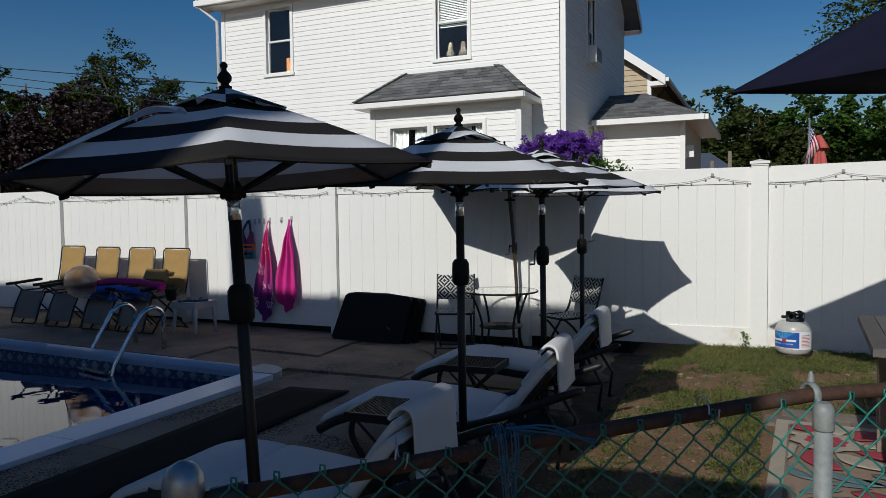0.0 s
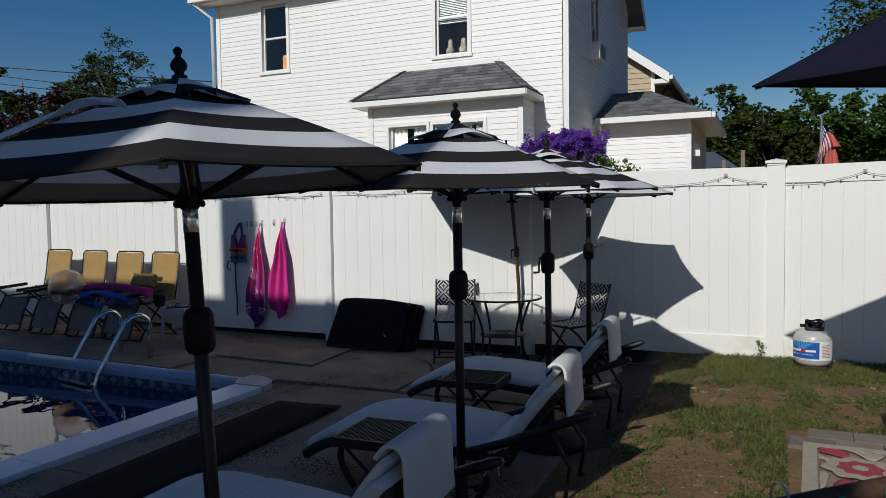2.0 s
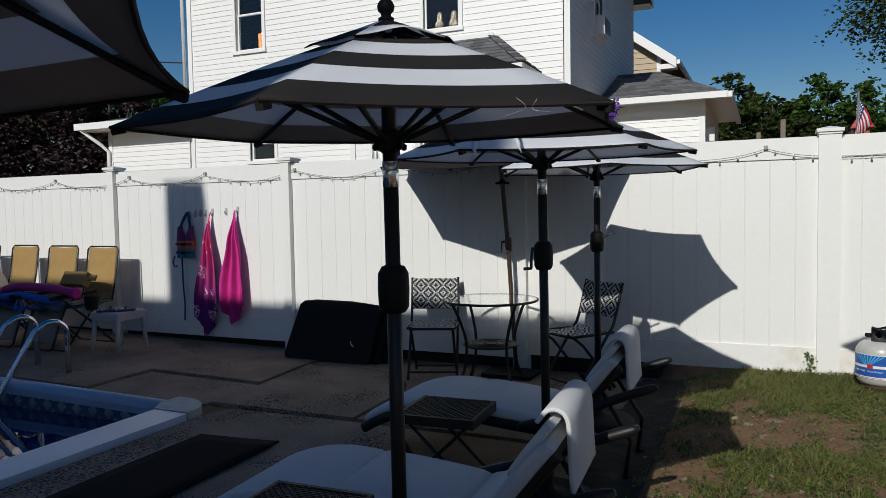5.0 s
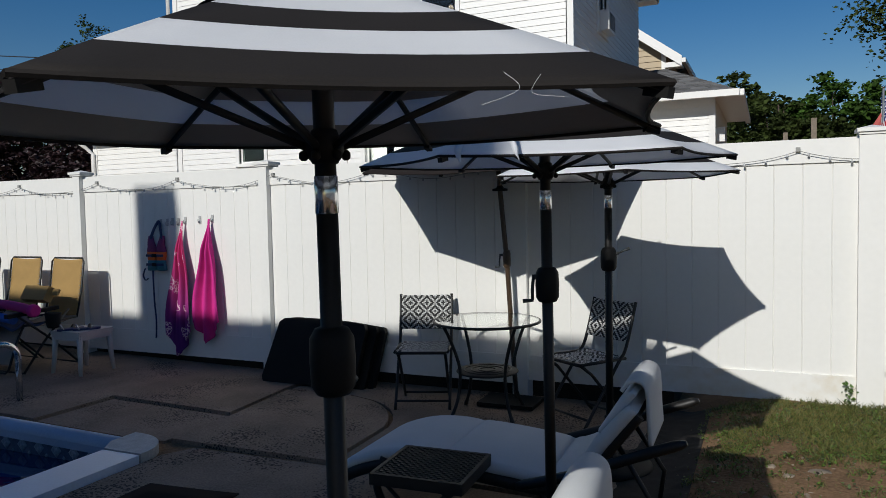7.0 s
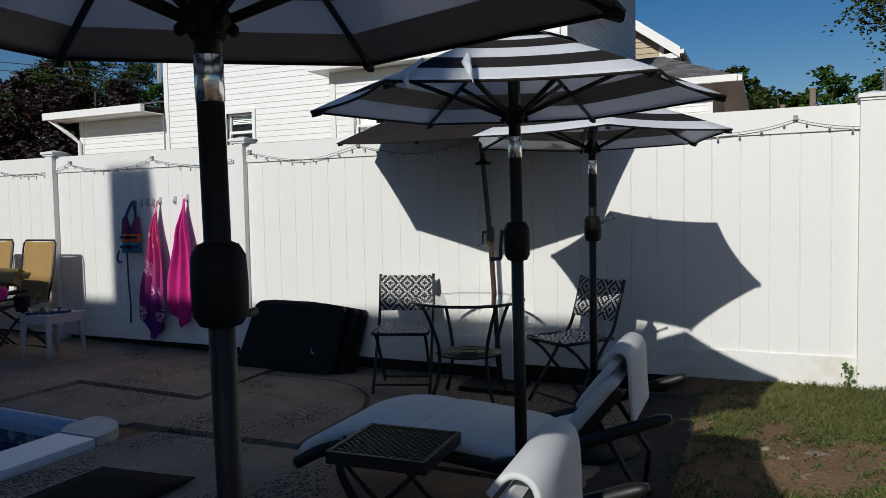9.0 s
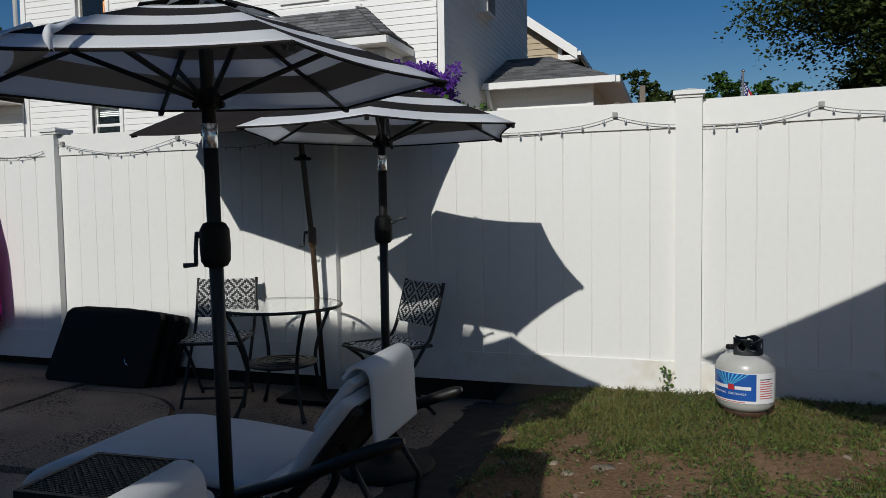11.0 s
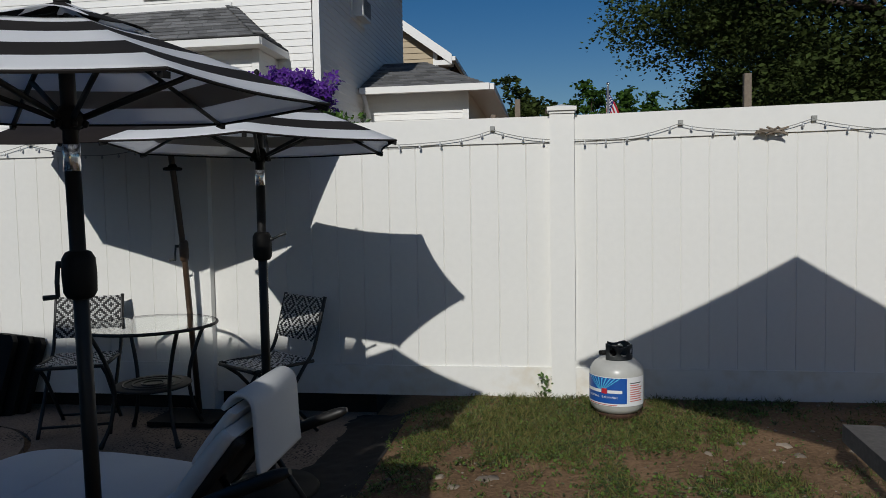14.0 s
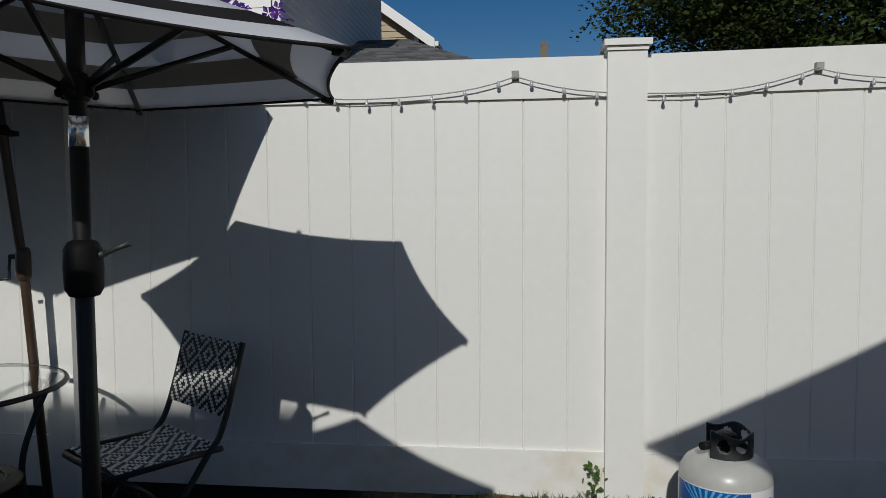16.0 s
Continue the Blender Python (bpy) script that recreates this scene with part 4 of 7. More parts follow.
    part("downspout", tube(bmesh.new(), [(WX0 + 0.12, WY - 0.44, WT - 0.06), (WX0 + 0.12, WY - 0.2, WT - 0.3), (WX0 + 0.12, WY - 0.08, WT - 0.4), (WX0 + 0.12, WY - 0.08, 0.1)], 0.04, 8), M["trim"], wr)

    # the whole house stands a little nearer and smaller than its plan
    near = Vector((-0.22, 1.8, 1.6))
    house.matrix_basis = Matrix.Translation(near) @ Matrix.Scale(0.93, 4) @ Matrix.Translation(-near)

    # low lean-to on the left
    lean = new("lean_to")
    lean.parent = house
    LX0, LX1, LY, LT = -14.75, FX0 - 0.03, 14.25, 3.55
    part("wall_core", wall_mesh(LX1 - LX0, 0, LT, [], 0.12), M["siding"], lean, m=pose(LX0, LY, 0))
    siding(lean, pose(LX0 + 0.1, LY, 0), LX1 - LX0 - 0.1, 0.0, LT, [], M["siding"])
    part("corner_board", rounded_box(LX0 - 0.02, LX0 + 0.1, LY - 0.025, LY + 0.1, 0, LT, 0.004), M["trim"], lean)
    lr = new("lean_to_roof")
    lr.parent = house
    a, b, c, d = (LX0 - 0.45, LY - 0.5, LT + 0.12), (LX1, LY - 0.5, LT + 0.12), (LX1, LY + 2.2, LT + 0.7), (LX0 - 0.45, LY + 2.2, LT + 0.7)
    bm = poly(bmesh.new(), (a, b, c, d), (a, d, (d[0], d[1], LT)), (a, (d[0], d[1], LT), (c[0], c[1], LT), b))
    part("roof_deck", bm, M["shingle"], lr)
    shingled(lr, a, b, c, d, M["shingle"], 0.16, 0.32)
    part("gutter", rounded_box(LX0 - 0.45, LX1, LY - 0.61, LY - 0.505, LT - 0.02, LT + 0.13, 0.02), M["trim"], lr)
    part("soffit", rounded_box(LX0 - 0.4, LX1, LY - 0.5, LY - 0.02, LT - 0.03, LT - 0.005, 0.004), M["trim"], lr)
    part("downspout", tube(bmesh.new(), [(LX0 - 0.3, LY - 0.56, LT), (LX0 - 0.1, LY - 0.15, LT - 0.35), (LX0 + 0.03, LY - 0.07, LT - 0.5), (LX0 + 0.03, LY - 0.07, 0.1)], 0.045, 8), M["trim"], lr)


build_white_house()


def build_tan_house():
    house = thing("tan_house", "tan clapboard house with white rakes, behind the white house", "house")
    X1, Y0, Y1, T = -3.62, 26.3, 36.0, 6.45
    X0 = -10.5
    m = pose(X0, Y0, 0)
    part("front_wall", wall_mesh(X1 - X0, 0, T, [], 0.2), M["tan"], house, m=m)
    w = X1 - X0
    z = 3.0
    RISE = 2.5
    while z < T + RISE - 0.1:
        f = max(0.0, (z - T) / RISE)
        bm = bmesh.new()
        x0, x1 = X0 + f * w / 2, X1 - f * w / 2
        vs = [bm.verts.new(p) for p in ((x0, Y0 - 0.03, z), (x1, Y0 - 0.03, z), (x1, Y0 - 0.004, z + 0.19), (x0, Y0 - 0.004, z + 0.19), (x0, Y0 + 0.05, z), (x1, Y0 + 0.05, z))]
        bm.faces.new(vs[:4])
        bm.faces.new((vs[4], vs[5], vs[1], vs[0]))
        part("siding_board", bm, M["tan"], house)
        z += 0.19
    part("corner_board", rounded_box(X1 - 0.1, X1 + 0.03, Y0 - 0.04, Y0 + 0.1, 0, T, 0.005), M["trim"], house)
    bm = bmesh.new()
    box(bm, X1 - 0.2, X1, Y0 + 0.2, Y1, 0, T)
    part("side_wall", bm, M["tan"], house)
    bm = bmesh.new()
    o = 0.55
    lo = T - o * RISE / (w / 2)
    mid = (X0 + X1) / 2
    for x in (X0 - o, X1 + o):
        ring = [(x, Y0 - 0.35, lo), (x, Y1, lo), (mid, Y1, T + RISE + 0.02), (mid, Y0 - 0.35, T + RISE + 0.02)]
        a = [bm.verts.new((p, q, r + 0.2)) for p, q, r in ring]
        b = [bm.verts.new((p, q, r + 0.04)) for p, q, r in ring]
        bm.faces.new(a), bm.faces.new(b[::-1])
        for k in range(4):
            bm.faces.new((a[k], a[(k + 1) % 4], b[(k + 1) % 4], b[k]))
    part("roof", bm, M["gutter_dark"], house)
    bm = bmesh.new()
    for x, s in ((X0 - o, 1), (X1 + o, -1)):
        vs = [bm.verts.new(p) for y in (Y0 - 0.39, Y0 - 0.352) for p in ((x, y, lo - 0.1), (mid, y, T + RISE - 0.1), (mid, y, T + RISE + 0.24), (x, y, lo + 0.22))]
        for q in ((0, 1, 2, 3), (7, 6, 5, 4), (0, 4, 5, 1), (1, 5, 6, 2), (2, 6, 7, 3), (3, 7, 4, 0)):
            bm.faces.new([vs[i] for i in q])
    part("rake_board", bm, M["trim"], house)
    bm = bmesh.new()
    box(bm, X1 + 0.02, X1 + o, Y0 - 0.34, Y0 + 0.1, lo - 0.1, lo + 0.05)
    part("eave_return", bm, M["trim"], house)
    part("gutter", rounded_box(X1 + o + 0.003, X1 + o + 0.11, Y0 - 0.35, Y1, lo + 0.02, lo + 0.15, 0.02), M["trim"], house)
    part("downspout", tube(bmesh.new(), [(X1 + o, Y0 + 0.3, lo), (X1 + 0.1, Y0 + 0.35, lo - 0.5), (X1 + 0.07, Y0 + 0.35, 0.2)], 0.05, 8), M["dark_steel"], house)
    for y in (Y0 + 1.6, Y0 + 4.0):
        bm = bmesh.new()
        box(bm, X1 + 0.003, X1 + 0.05, y, y + 0.9, 3.9, 5.5)
        wn_ = part("window", bm, M["trim"], house)
        bm = bmesh.new()
        box(bm, X1 + 0.052, X1 + 0.06, y + 0.08, y + 0.82, 3.98, 5.42)
        part("pane", bm, M["glass"], wn_)


build_tan_house()


def build_small_house():
    """Far roof that peeps out between wing and fence."""
    h = thing("far_cottage", "small white cottage with a blue-grey roof, far behind the fence", "house")
    part("wall", rounded_box(-4.6, -1.55, 33, 37, 0, 3.45, 0.02), M["siding"], h)
    bm = poly(bmesh.new(), ((-5.0, 32.6, 3.4), (-1.15, 32.6, 3.4), (-2.2, 35, 4.25), (-4.0, 35, 4.25)), ((-1.15, 32.6, 3.4), (-1.15, 37.4, 3.4), (-2.2, 35, 4.25)), ((-5.0, 37.4, 3.4), (-5.0, 32.6, 3.4), (-4.0, 35, 4.25)), ((-5.0, 32.6, 3.4), (-5.0, 37.4, 3.4), (-1.15, 37.4, 3.4), (-1.15, 32.6, 3.4)))
    part("roof", bm, M["blue_roof"], h)


build_small_house()


def build_rear_house():
    """The house on the sunny side, whose roof and chimney shade the deck."""
    h = thing("rear_house", "two-storey house with chimney that shades the pool deck", "house")
    x0, x1, y, top = -15.5, -2.20, -3.0, 7.02
    bm = bmesh.new()
    box(bm, x0, x1, y - 8, y, 0, top - 0.2)
    part("wall", bm, M["siding"], h)
    bm = poly(bmesh.new(), ((x0, y, top), (x1, y, top), (x1, y - 4, top + 1.4), (x0, y - 4, top + 1.4)), ((x0, y - 8, top), (x0, y - 4, top + 1.4), (x1, y - 4, top + 1.4), (x1, y - 8, top)), ((x0, y, top), (x0, y - 4, top + 1.4), (x0, y - 8, top)), ((x1, y, top), (x1, y - 8, top), (x1, y - 4, top + 1.4)), ((x0, y, top - 0.19), (x0, y - 8, top - 0.19), (x1, y - 8, top - 0.19), (x1, y, top - 0.19)), ((x0, y, top), (x0, y, top - 0.19), (x1, y, top - 0.19), (x1, y, top)))
    part("roof", bm, M["shingle"], h)
    bm = bevelled((lambda b: (box(b, -7.36, -6.82, y - 0.62, y - 0.08, top - 0.3, 8.36), b)[1])(bmesh.new()), 0.06, 3)
    part("chimney", bm, M["brick_red"], h)
    # unseen slab on posts, added to shade the pipe rail and near lawn
    part("porch_roof", rounded_box(-6.0, -0.24, -3.0, -1.13, 3.08, 3.24, 0.02), M["shingle"], h)
    for x in (-5.9, -3.1, -0.36):
        part("porch_post", rounded_box(x, x + 0.1, -1.27, -1.17, 0.05, 3.07, 0.008), M["trim"], h)


build_rear_house()


# ---- umbrellas ----
def canopy_point(n, k, s, u, R, apex, rim, sag, rot, scallop=0.045, dome=1.12):
    """A point of panel k: s from the apex to the rim, u across from rib to rib."""
    a0, a1 = rot + 2 * math.pi * k / n, rot + 2 * math.pi * (k + 1) / n
    p0, p1 = Vector((math.cos(a0), math.sin(a0), 0)), Vector((math.cos(a1), math.sin(a1), 0))
    p = p0.lerp(p1, u)
    bow = 4 * u * (1 - u)
    p *= R * s * (1 - scallop * bow * s)
    z = apex + (rim - apex) * (s ** dome) - sag * bow * s * (1 - s) * 2.2 - 0.006 * bow * s * s
    return Vector((p.x, p.y, z))


def umbrella(name, x, y, z0, label, group, stripes, first_dark, R=0.71, rot=-12, apex=2.03, rim=1.775, n=6, band=1.668, crank=180,
             lean=(0, 0), finial=True, cloth=None, pole_mat="black_metal", pole_r=0.0215, vent=True, base=True, house_z=1.305, head=None, lower=None, base_r=0.24, scallop=0.045, dome=1.12, stub=False):
    """A market umbrella: canopy in bands, ribs and struts, pole with a collar and crank, heavy base."""
    root = thing(name, label, "umbrella", pose(x, y, 0, lean[0], lean[1], 0), group)
    rot = radians(rot)
    dark, pale = (M["black_cloth"], M["white_cloth"]) if cloth is None else (cloth, cloth)
    s_in = 0.26 if vent else 0.0
    bands = stripes

    def slot(s):
        k = int((1 - s) / (1.0 / bands) + 1e-6)
        return (k + (0 if first_dark else 1)) % 2
    tilt = head or Matrix()
    bm = bmesh.new()
    for k in range(n):
        nv = bands * 3
        for i in range(8):
            for j in range(nv):
                s0, s1 = s_in + (1 - s_in) * j / nv, s_in + (1 - s_in) * (j + 1) / nv
                q = [canopy_point(n, k, s, u, R, apex, rim, 0.006, rot, scallop, dome) for s, u in ((s0, i / 8), (s1, i / 8), (s1, (i + 1) / 8), (s0, (i + 1) / 8))]
                if (q[0] - q[3]).length < 1e-5:
                    q = q[:3]
                f = bm.faces.new([bm.verts.new(tilt @ v) for v in q])
                f.smooth = True
                f.material_index = slot((s0 + s1) / 2)
    bmesh.ops.remove_doubles(bm, verts=bm.verts, dist=0.0004)
    canopy = part("canopy", bm, [dark, pale, M["black_lining"] if cloth is None else dark, M["white_lining"] if cloth is None else pale], root)
    solid(canopy, 0.0022, -1)
    canopy.modifiers["thickness"].material_offset = 2
    # dark binding along the rim
    for k in range(n):
        pts = [tilt @ canopy_point(n, k, 1.0, i / 8, R, apex, rim - 0.004, 0.006, rot, scallop, dome) for i in range(9)]
        part("hem", tube(bmesh.new(), pts, 0.0045, 5), dark, canopy)
    if vent:
        bm = bmesh.new()
        rnd = random.Random(name + str(y))
        for k in range(n):
            ph = [rnd.uniform(0, 6.28) for _ in range(2)]

            def lift(s, u):
                p = canopy_point(n, k, s * 0.315, u, R, apex + 0.018, rim + 0.018, 0.0, rot, scallop, 1.0)
                p.z += 0.014 * s * s * math.sin(math.pi * u) * (1 + math.sin(ph[0] + 3 * u)) + 0.004
                return tilt @ p
            sheet(bm, lambda a, b: lift(0.02 + 0.98 * a, b), 6, 8, lambda a, b: 1 if (0.52 < a) == (k % 2 == 0) else 0)
        bmesh.ops.remove_doubles(bm, verts=bm.verts, dist=0.0004)
        v = part("vent", bm, [dark, pale], canopy, "small raised vent cap")
        solid(v, 0.002, -1)
    # ribs and struts
    hub_z = rim - 0.045
    for k in range(n):
        a = rot + 2 * math.pi * k / n
        pts = [tilt @ (canopy_point(n, k, s, 0, R * 0.985, apex, rim, 0, rot, scallop, dome) - Vector((0, 0, 0.014))) for s in (0.04, 0.35, 0.7, 1.0)]
        rib = part("rib", tube(bmesh.new(), pts, 0.0085, 6, flat=0.8), M["black_metal"] if pole_mat == "black_metal" else M["bronze_metal"], root)
        bm = rounded_box(-0.026, 0.008, -0.008, 0.008, -0.008, 0.006, 0.003)
        part("rib_tip", bm, M["black_plastic"], rib, m=Matrix.Translation(pts[-1]) @ pose(0, 0, 0, 0, 12, math.degrees(a)))
        mid = tilt @ (canopy_point(n, k, 0.56, 0, R * 0.985, apex, rim, 0, rot, scallop, dome) - Vector((0, 0, 0.016)))
        part("strut", tube(bmesh.new(), [tilt @ Vector((0.03 * math.cos(a), 0.03 * math.sin(a), hub_z)), mid], 0.0085, 6), M["black_metal"], root)
    bm = bmesh.new()
    lathe(bm, [(0.024, -0.03), (0.031, -0.02), (0.038, -0.005), (0.038, 0.012), (0.030, 0.02), (0.024, 0.035)], 18, pose(0, 0, hub_z))
    hub = part("hub", bm, M["black_plastic"], root, m=tilt)
    for k in range(n):
        a = rot + 2 * math.pi * (k + 0.0) / n
        bm = bmesh.new()
        lathe(bm, [(0.004, -0.010), (0.009, -0.005), (0.009, 0.005), (0.004, 0.010)], 10, pose(0.040 * math.cos(a), 0.040 * math.sin(a), hub_z - 0.014))
        part("hub_knob", bm, M["black_plastic"], hub)
    top_z = apex - 0.02
    pm = M[pole_mat]
    if lower:
        part("pole", tube(bmesh.new(), [Vector(p) for p in lower], pole_r, 16), pm, root)
    else:
        bm = bmesh.new()
        tube(bm, [(0, 0, band - 0.002), (0, 0, top_z)], pole_r * 0.98, 16)
        part("upper_pole", bm, pm, root)
        part("lower_pole", tube(bmesh.new(), [(0, 0, z0 + 0.05), (0, 0, band - 0.075)], pole_r, 16), pm, root)
        bm = bmesh.new()
        lathe(bm, [(pole_r * 0.98, -0.076), (pole_r * 1.06, -0.074), (pole_r * 1.06, -0.004), (pole_r * 0.98, -0.002)], 18, pose(0, 0, band))
        part("collar", bm, M["chrome"], root, "bright steel collar")
    # crank housing
    off = (lower[1][0], lower[1][1]) if lower else (0, 0)
    swell = 1.0 if pole_mat == "black_metal" else 0.45
    bm = bmesh.new()
    lathe(bm, [(pole_r + swell * dr, dz) for dr, dz in ((0.0, -0.070), (0.013, -0.066), (0.022, -0.050), (0.024, 0.0), (0.022, 0.045), (0.012, 0.063), (0.0, 0.068))], 22, pose(*off, house_z))
    ch = part("crank_box", bm, M["black_plastic"] if pole_mat == "black_metal" else M["bronze_metal"], root)
    mm = pose(*off, house_z + 0.02, 0, 0, crank)
    bm = bmesh.new()
    if stub:
        tube(bm, [(0.03, 0, 0.01), (0.056, 0, 0.014)], 0.009, 10)
        tube(bm, [(0.05, 0, 0.012), (0.085, 0, 0.028), (0.118, 0, 0.040)], [0.006, 0.006, 0.008], 8)
    else:
        tube(bm, [(0.03, 0, 0.01), (0.056, 0, 0.01)], 0.010, 10)
        tube(bm, [(0.052, 0, 0.018), (0.058, 0, -0.04), (0.058, 0, -0.08)], 0.0065, 8, flat=0.7)
        tube(bm, [(0.055, 0, -0.08), (0.095, 0, -0.082)], [0.006, 0.008], 10)
    part("crank_handle", bm, M["dark_steel"], ch, m=mm)
    if finial:
        bm = bmesh.new()
        prof = [(0.012, -0.02), (0.030, -0.012), (0.031, 0.0), (0.020, 0.006), (0.019, 0.016), (0.031, 0.028), (0.034, 0.045), (0.026, 0.062), (0.013, 0.075), (0.012, 0.086), (0.018, 0.094), (0.018, 0.106), (0.008, 0.117), (0.002, 0.119)]
        lathe(bm, [(a * 0.72, b * 0.72) for a, b in prof], 20, pose(0, 0, apex + 0.022))
        part("finial", bm, M["black_plastic"], root, m=tilt)
    if base:
        bm = bmesh.new()
        lathe(bm, [(base_r, 0.0), (base_r, 0.025), (base_r * 0.94, 0.04), (base_r * 0.5, 0.055), (0.045, 0.075), (0.032, 0.10), (0.030, 0.30), (0.024, 0.305)], 32, pose(0, 0, z0))
        part("base", bm, M["black_plastic"], root)
        bm = bmesh.new()
        tube(bm, [(0.028, 0, z0 + 0.24), (0.075, 0, z0 + 0.24)], 0.006, 8)
        lathe(bm, [(0.018, 0.0), (0.02, 0.012), (0.012, 0.02)], 12, pose(0.07, 0, z0 + 0.24, 0, 90, 0))
        part("base_knob", bm, M["black_plastic"], root)
    return root


row = "striped umbrellas by the loungers"
u1 = umbrella("patio_umbrella", -1.545, 2.015, 0.10, "black-and-white striped umbrella with black rim, open over a lounger", row, 6, True, crank=150, lean=(0.3, -3.2), rot=9.5, apex=2.026, rim=1.735)
u2 = umbrella("patio_umbrella", -1.415, 3.507, 0.10, "black-and-white striped umbrella with black rim and loose threads", row, 6, True, crank=95, lean=(2.0, 0.6), rot=38.8, R=0.72, apex=2.034, rim=1.763)
u3 = umbrella("patio_umbrella", -1.395, 4.990, 0.10, "striped umbrella with white rim and ribbon ties, open beside lounger", row, 6, False, crank=205, lean=(1.5, 0), rot=20, rim=1.78)
umbrella("patio_umbrella", -1.447, 6.390, 0.10, "striped umbrella with white rim, open near the bistro table", row, 6, False, crank=2, stub=True)
tl = Matrix.Translation((0, 0, 2.0)) @ pose(0, 0, 0, 9, 0, 0) @ Matrix.Translation((0, 0, -2.0))
u5 = umbrella("table_umbrella", -2.50, 7.42, 0.10, "large dark brown umbrella tilted over the bistro table", "", 2, True, R=1.03, rot=0, dome=1.3, apex=2.27, rim=1.99, n=8, cloth=M["brown_cloth"],
         pole_mat="bronze_metal", vent=False, head=tl, house_z=1.22, crank=190, lower=[(0.10, 0.135, 0.12), (0.05, 0.10, 1.2), (0.02, 0.05, 1.75), (0, 0.0, 2.24)], pole_r=0.019, band=1.7, base=False, scallop=0.012)
part("base_plate", rounded_box(-0.14, 0.30, -0.10, 0.22, 0.112, 0.140, 0.008), M["black_plastic"], u5, "flat black base plate")
nt_ = Matrix.Translation((0, 0, 2.3)) @ pose(0, 0, 0, 2.6, 0, 0) @ Matrix.Diagonal((1.0, 0.84, 1.0, 1.0)) @ Matrix.Translation((0, 0, -2.3))
umbrella("navy_umbrella", 1.14, 4.60, 0.24, "large dark navy patio umbrella over the rug", "", 2, True, R=1.31, rot=176.5, apex=3.0, rim=2.30, n=4, cloth=M["navy_cloth"], vent=False, band=1.9, pole_r=0.024, house_z=1.5, finial=False, scallop=0.02, head=nt_, dome=0.89)

bm = bmesh.new()
lathe(bm, [(0.02, -0.012), (0.058, -0.010), (0.060, 0.006), (0.03, 0.012), (0.02, 0.03)], 20, pose(0.02, 0.05, 1.75))
part("runner_disc", bm, M["black_plastic"], u5)


def strip_over(root, name, keys, width, label):
    """A loose white strip of cloth lying along keys."""
    line = curve_line(keys, 6)
    bm = bmesh.new()
    n = len(line) - 1
    rnd = random.Random(len(keys))

    def at(u, v):
        i = min(n, int(round(u * n)))
        way = (line[min(i + 1, n)] - line[max(i - 1, 0)]).normalized()
        side = way.cross(Vector((0, 0, 1))).normalized()
        return line[i] + side * width * (v - 0.5) * (1 + 0.25 * math.sin(5 * u)) + Vector((0, 0, 0.010 * math.sin(math.pi * v) + 0.004 * math.sin(9 * u + 4 * v)))
    sheet(bm, at, n, 5)
    solid(part(name, bm, M["white_cloth"], root, label), 0.0015)


def curve_line(keys, n):
    ks = [Vector(k) for k in keys]
    out = []
    for i in range(len(ks) - 1):
        p0, p1, p2, p3 = ks[max(i - 1, 0)], ks[i], ks[i + 1], ks[min(i + 2, len(ks) - 1)]
        for j in range(n):
            t = j / n
            out.append(0.5 * ((2 * p1) + (p2 - p0) * t + (2 * p0 - 5 * p1 + 4 * p2 - p3) * t * t + (3 * p1 - p0 - 3 * p2 + p3) * t ** 3))
    return out + [ks[-1]]


def over_canopy(deg, s, up, R=0.71, apex=2.012, rim=1.735):
    a = radians(deg)
    return (R * 0.97 * s * math.cos(a), R * 0.97 * s * math.sin(a), apex + (rim - apex) * s ** 1.12 + up)


strip_over(u1, "loose_strip", [over_canopy(286, 0.46, 0.020), over_canopy(268, 0.46, 0.036), over_canopy(255, 0.54, 0.026), over_canopy(252, 0.74, 0.014), over_canopy(251, 0.96, 0.006)], 0.055, "loose white strip of cloth along a rib")
for d in (260, 275):
    strip_over(u3, "ribbon_tie", [over_canopy(d, 0.78, 0.006, apex=2.03, rim=1.78), over_canopy(d + 2, 0.90, 0.008, apex=2.03, rim=1.78), over_canopy(d + 4, 0.99, 0.006, apex=2.03, rim=1.78), over_canopy(d + 5, 1.0, -0.03, apex=2.03, rim=1.78)], 0.020, "white ribbon tied over the rim")
rnd = random.Random(8)
for k in range(2):
    a = radians(322 + 5 * k + rnd.uniform(-2, 2))
    e = Vector((math.cos(a), math.sin(a), 0)) * 0.655
    z = 1.765
    part("loose_thread", tube(bmesh.new(), curve_line([e + Vector((0, 0, z)), e + Vector((rnd.uniform(-0.02, 0.02), 0, z - 0.02)), e + Vector((rnd.uniform(-0.03, 0.03), -0.01, z - rnd.uniform(0.025, 0.04)))], 4), 0.00025, 4), M["white_cloth"], u2)


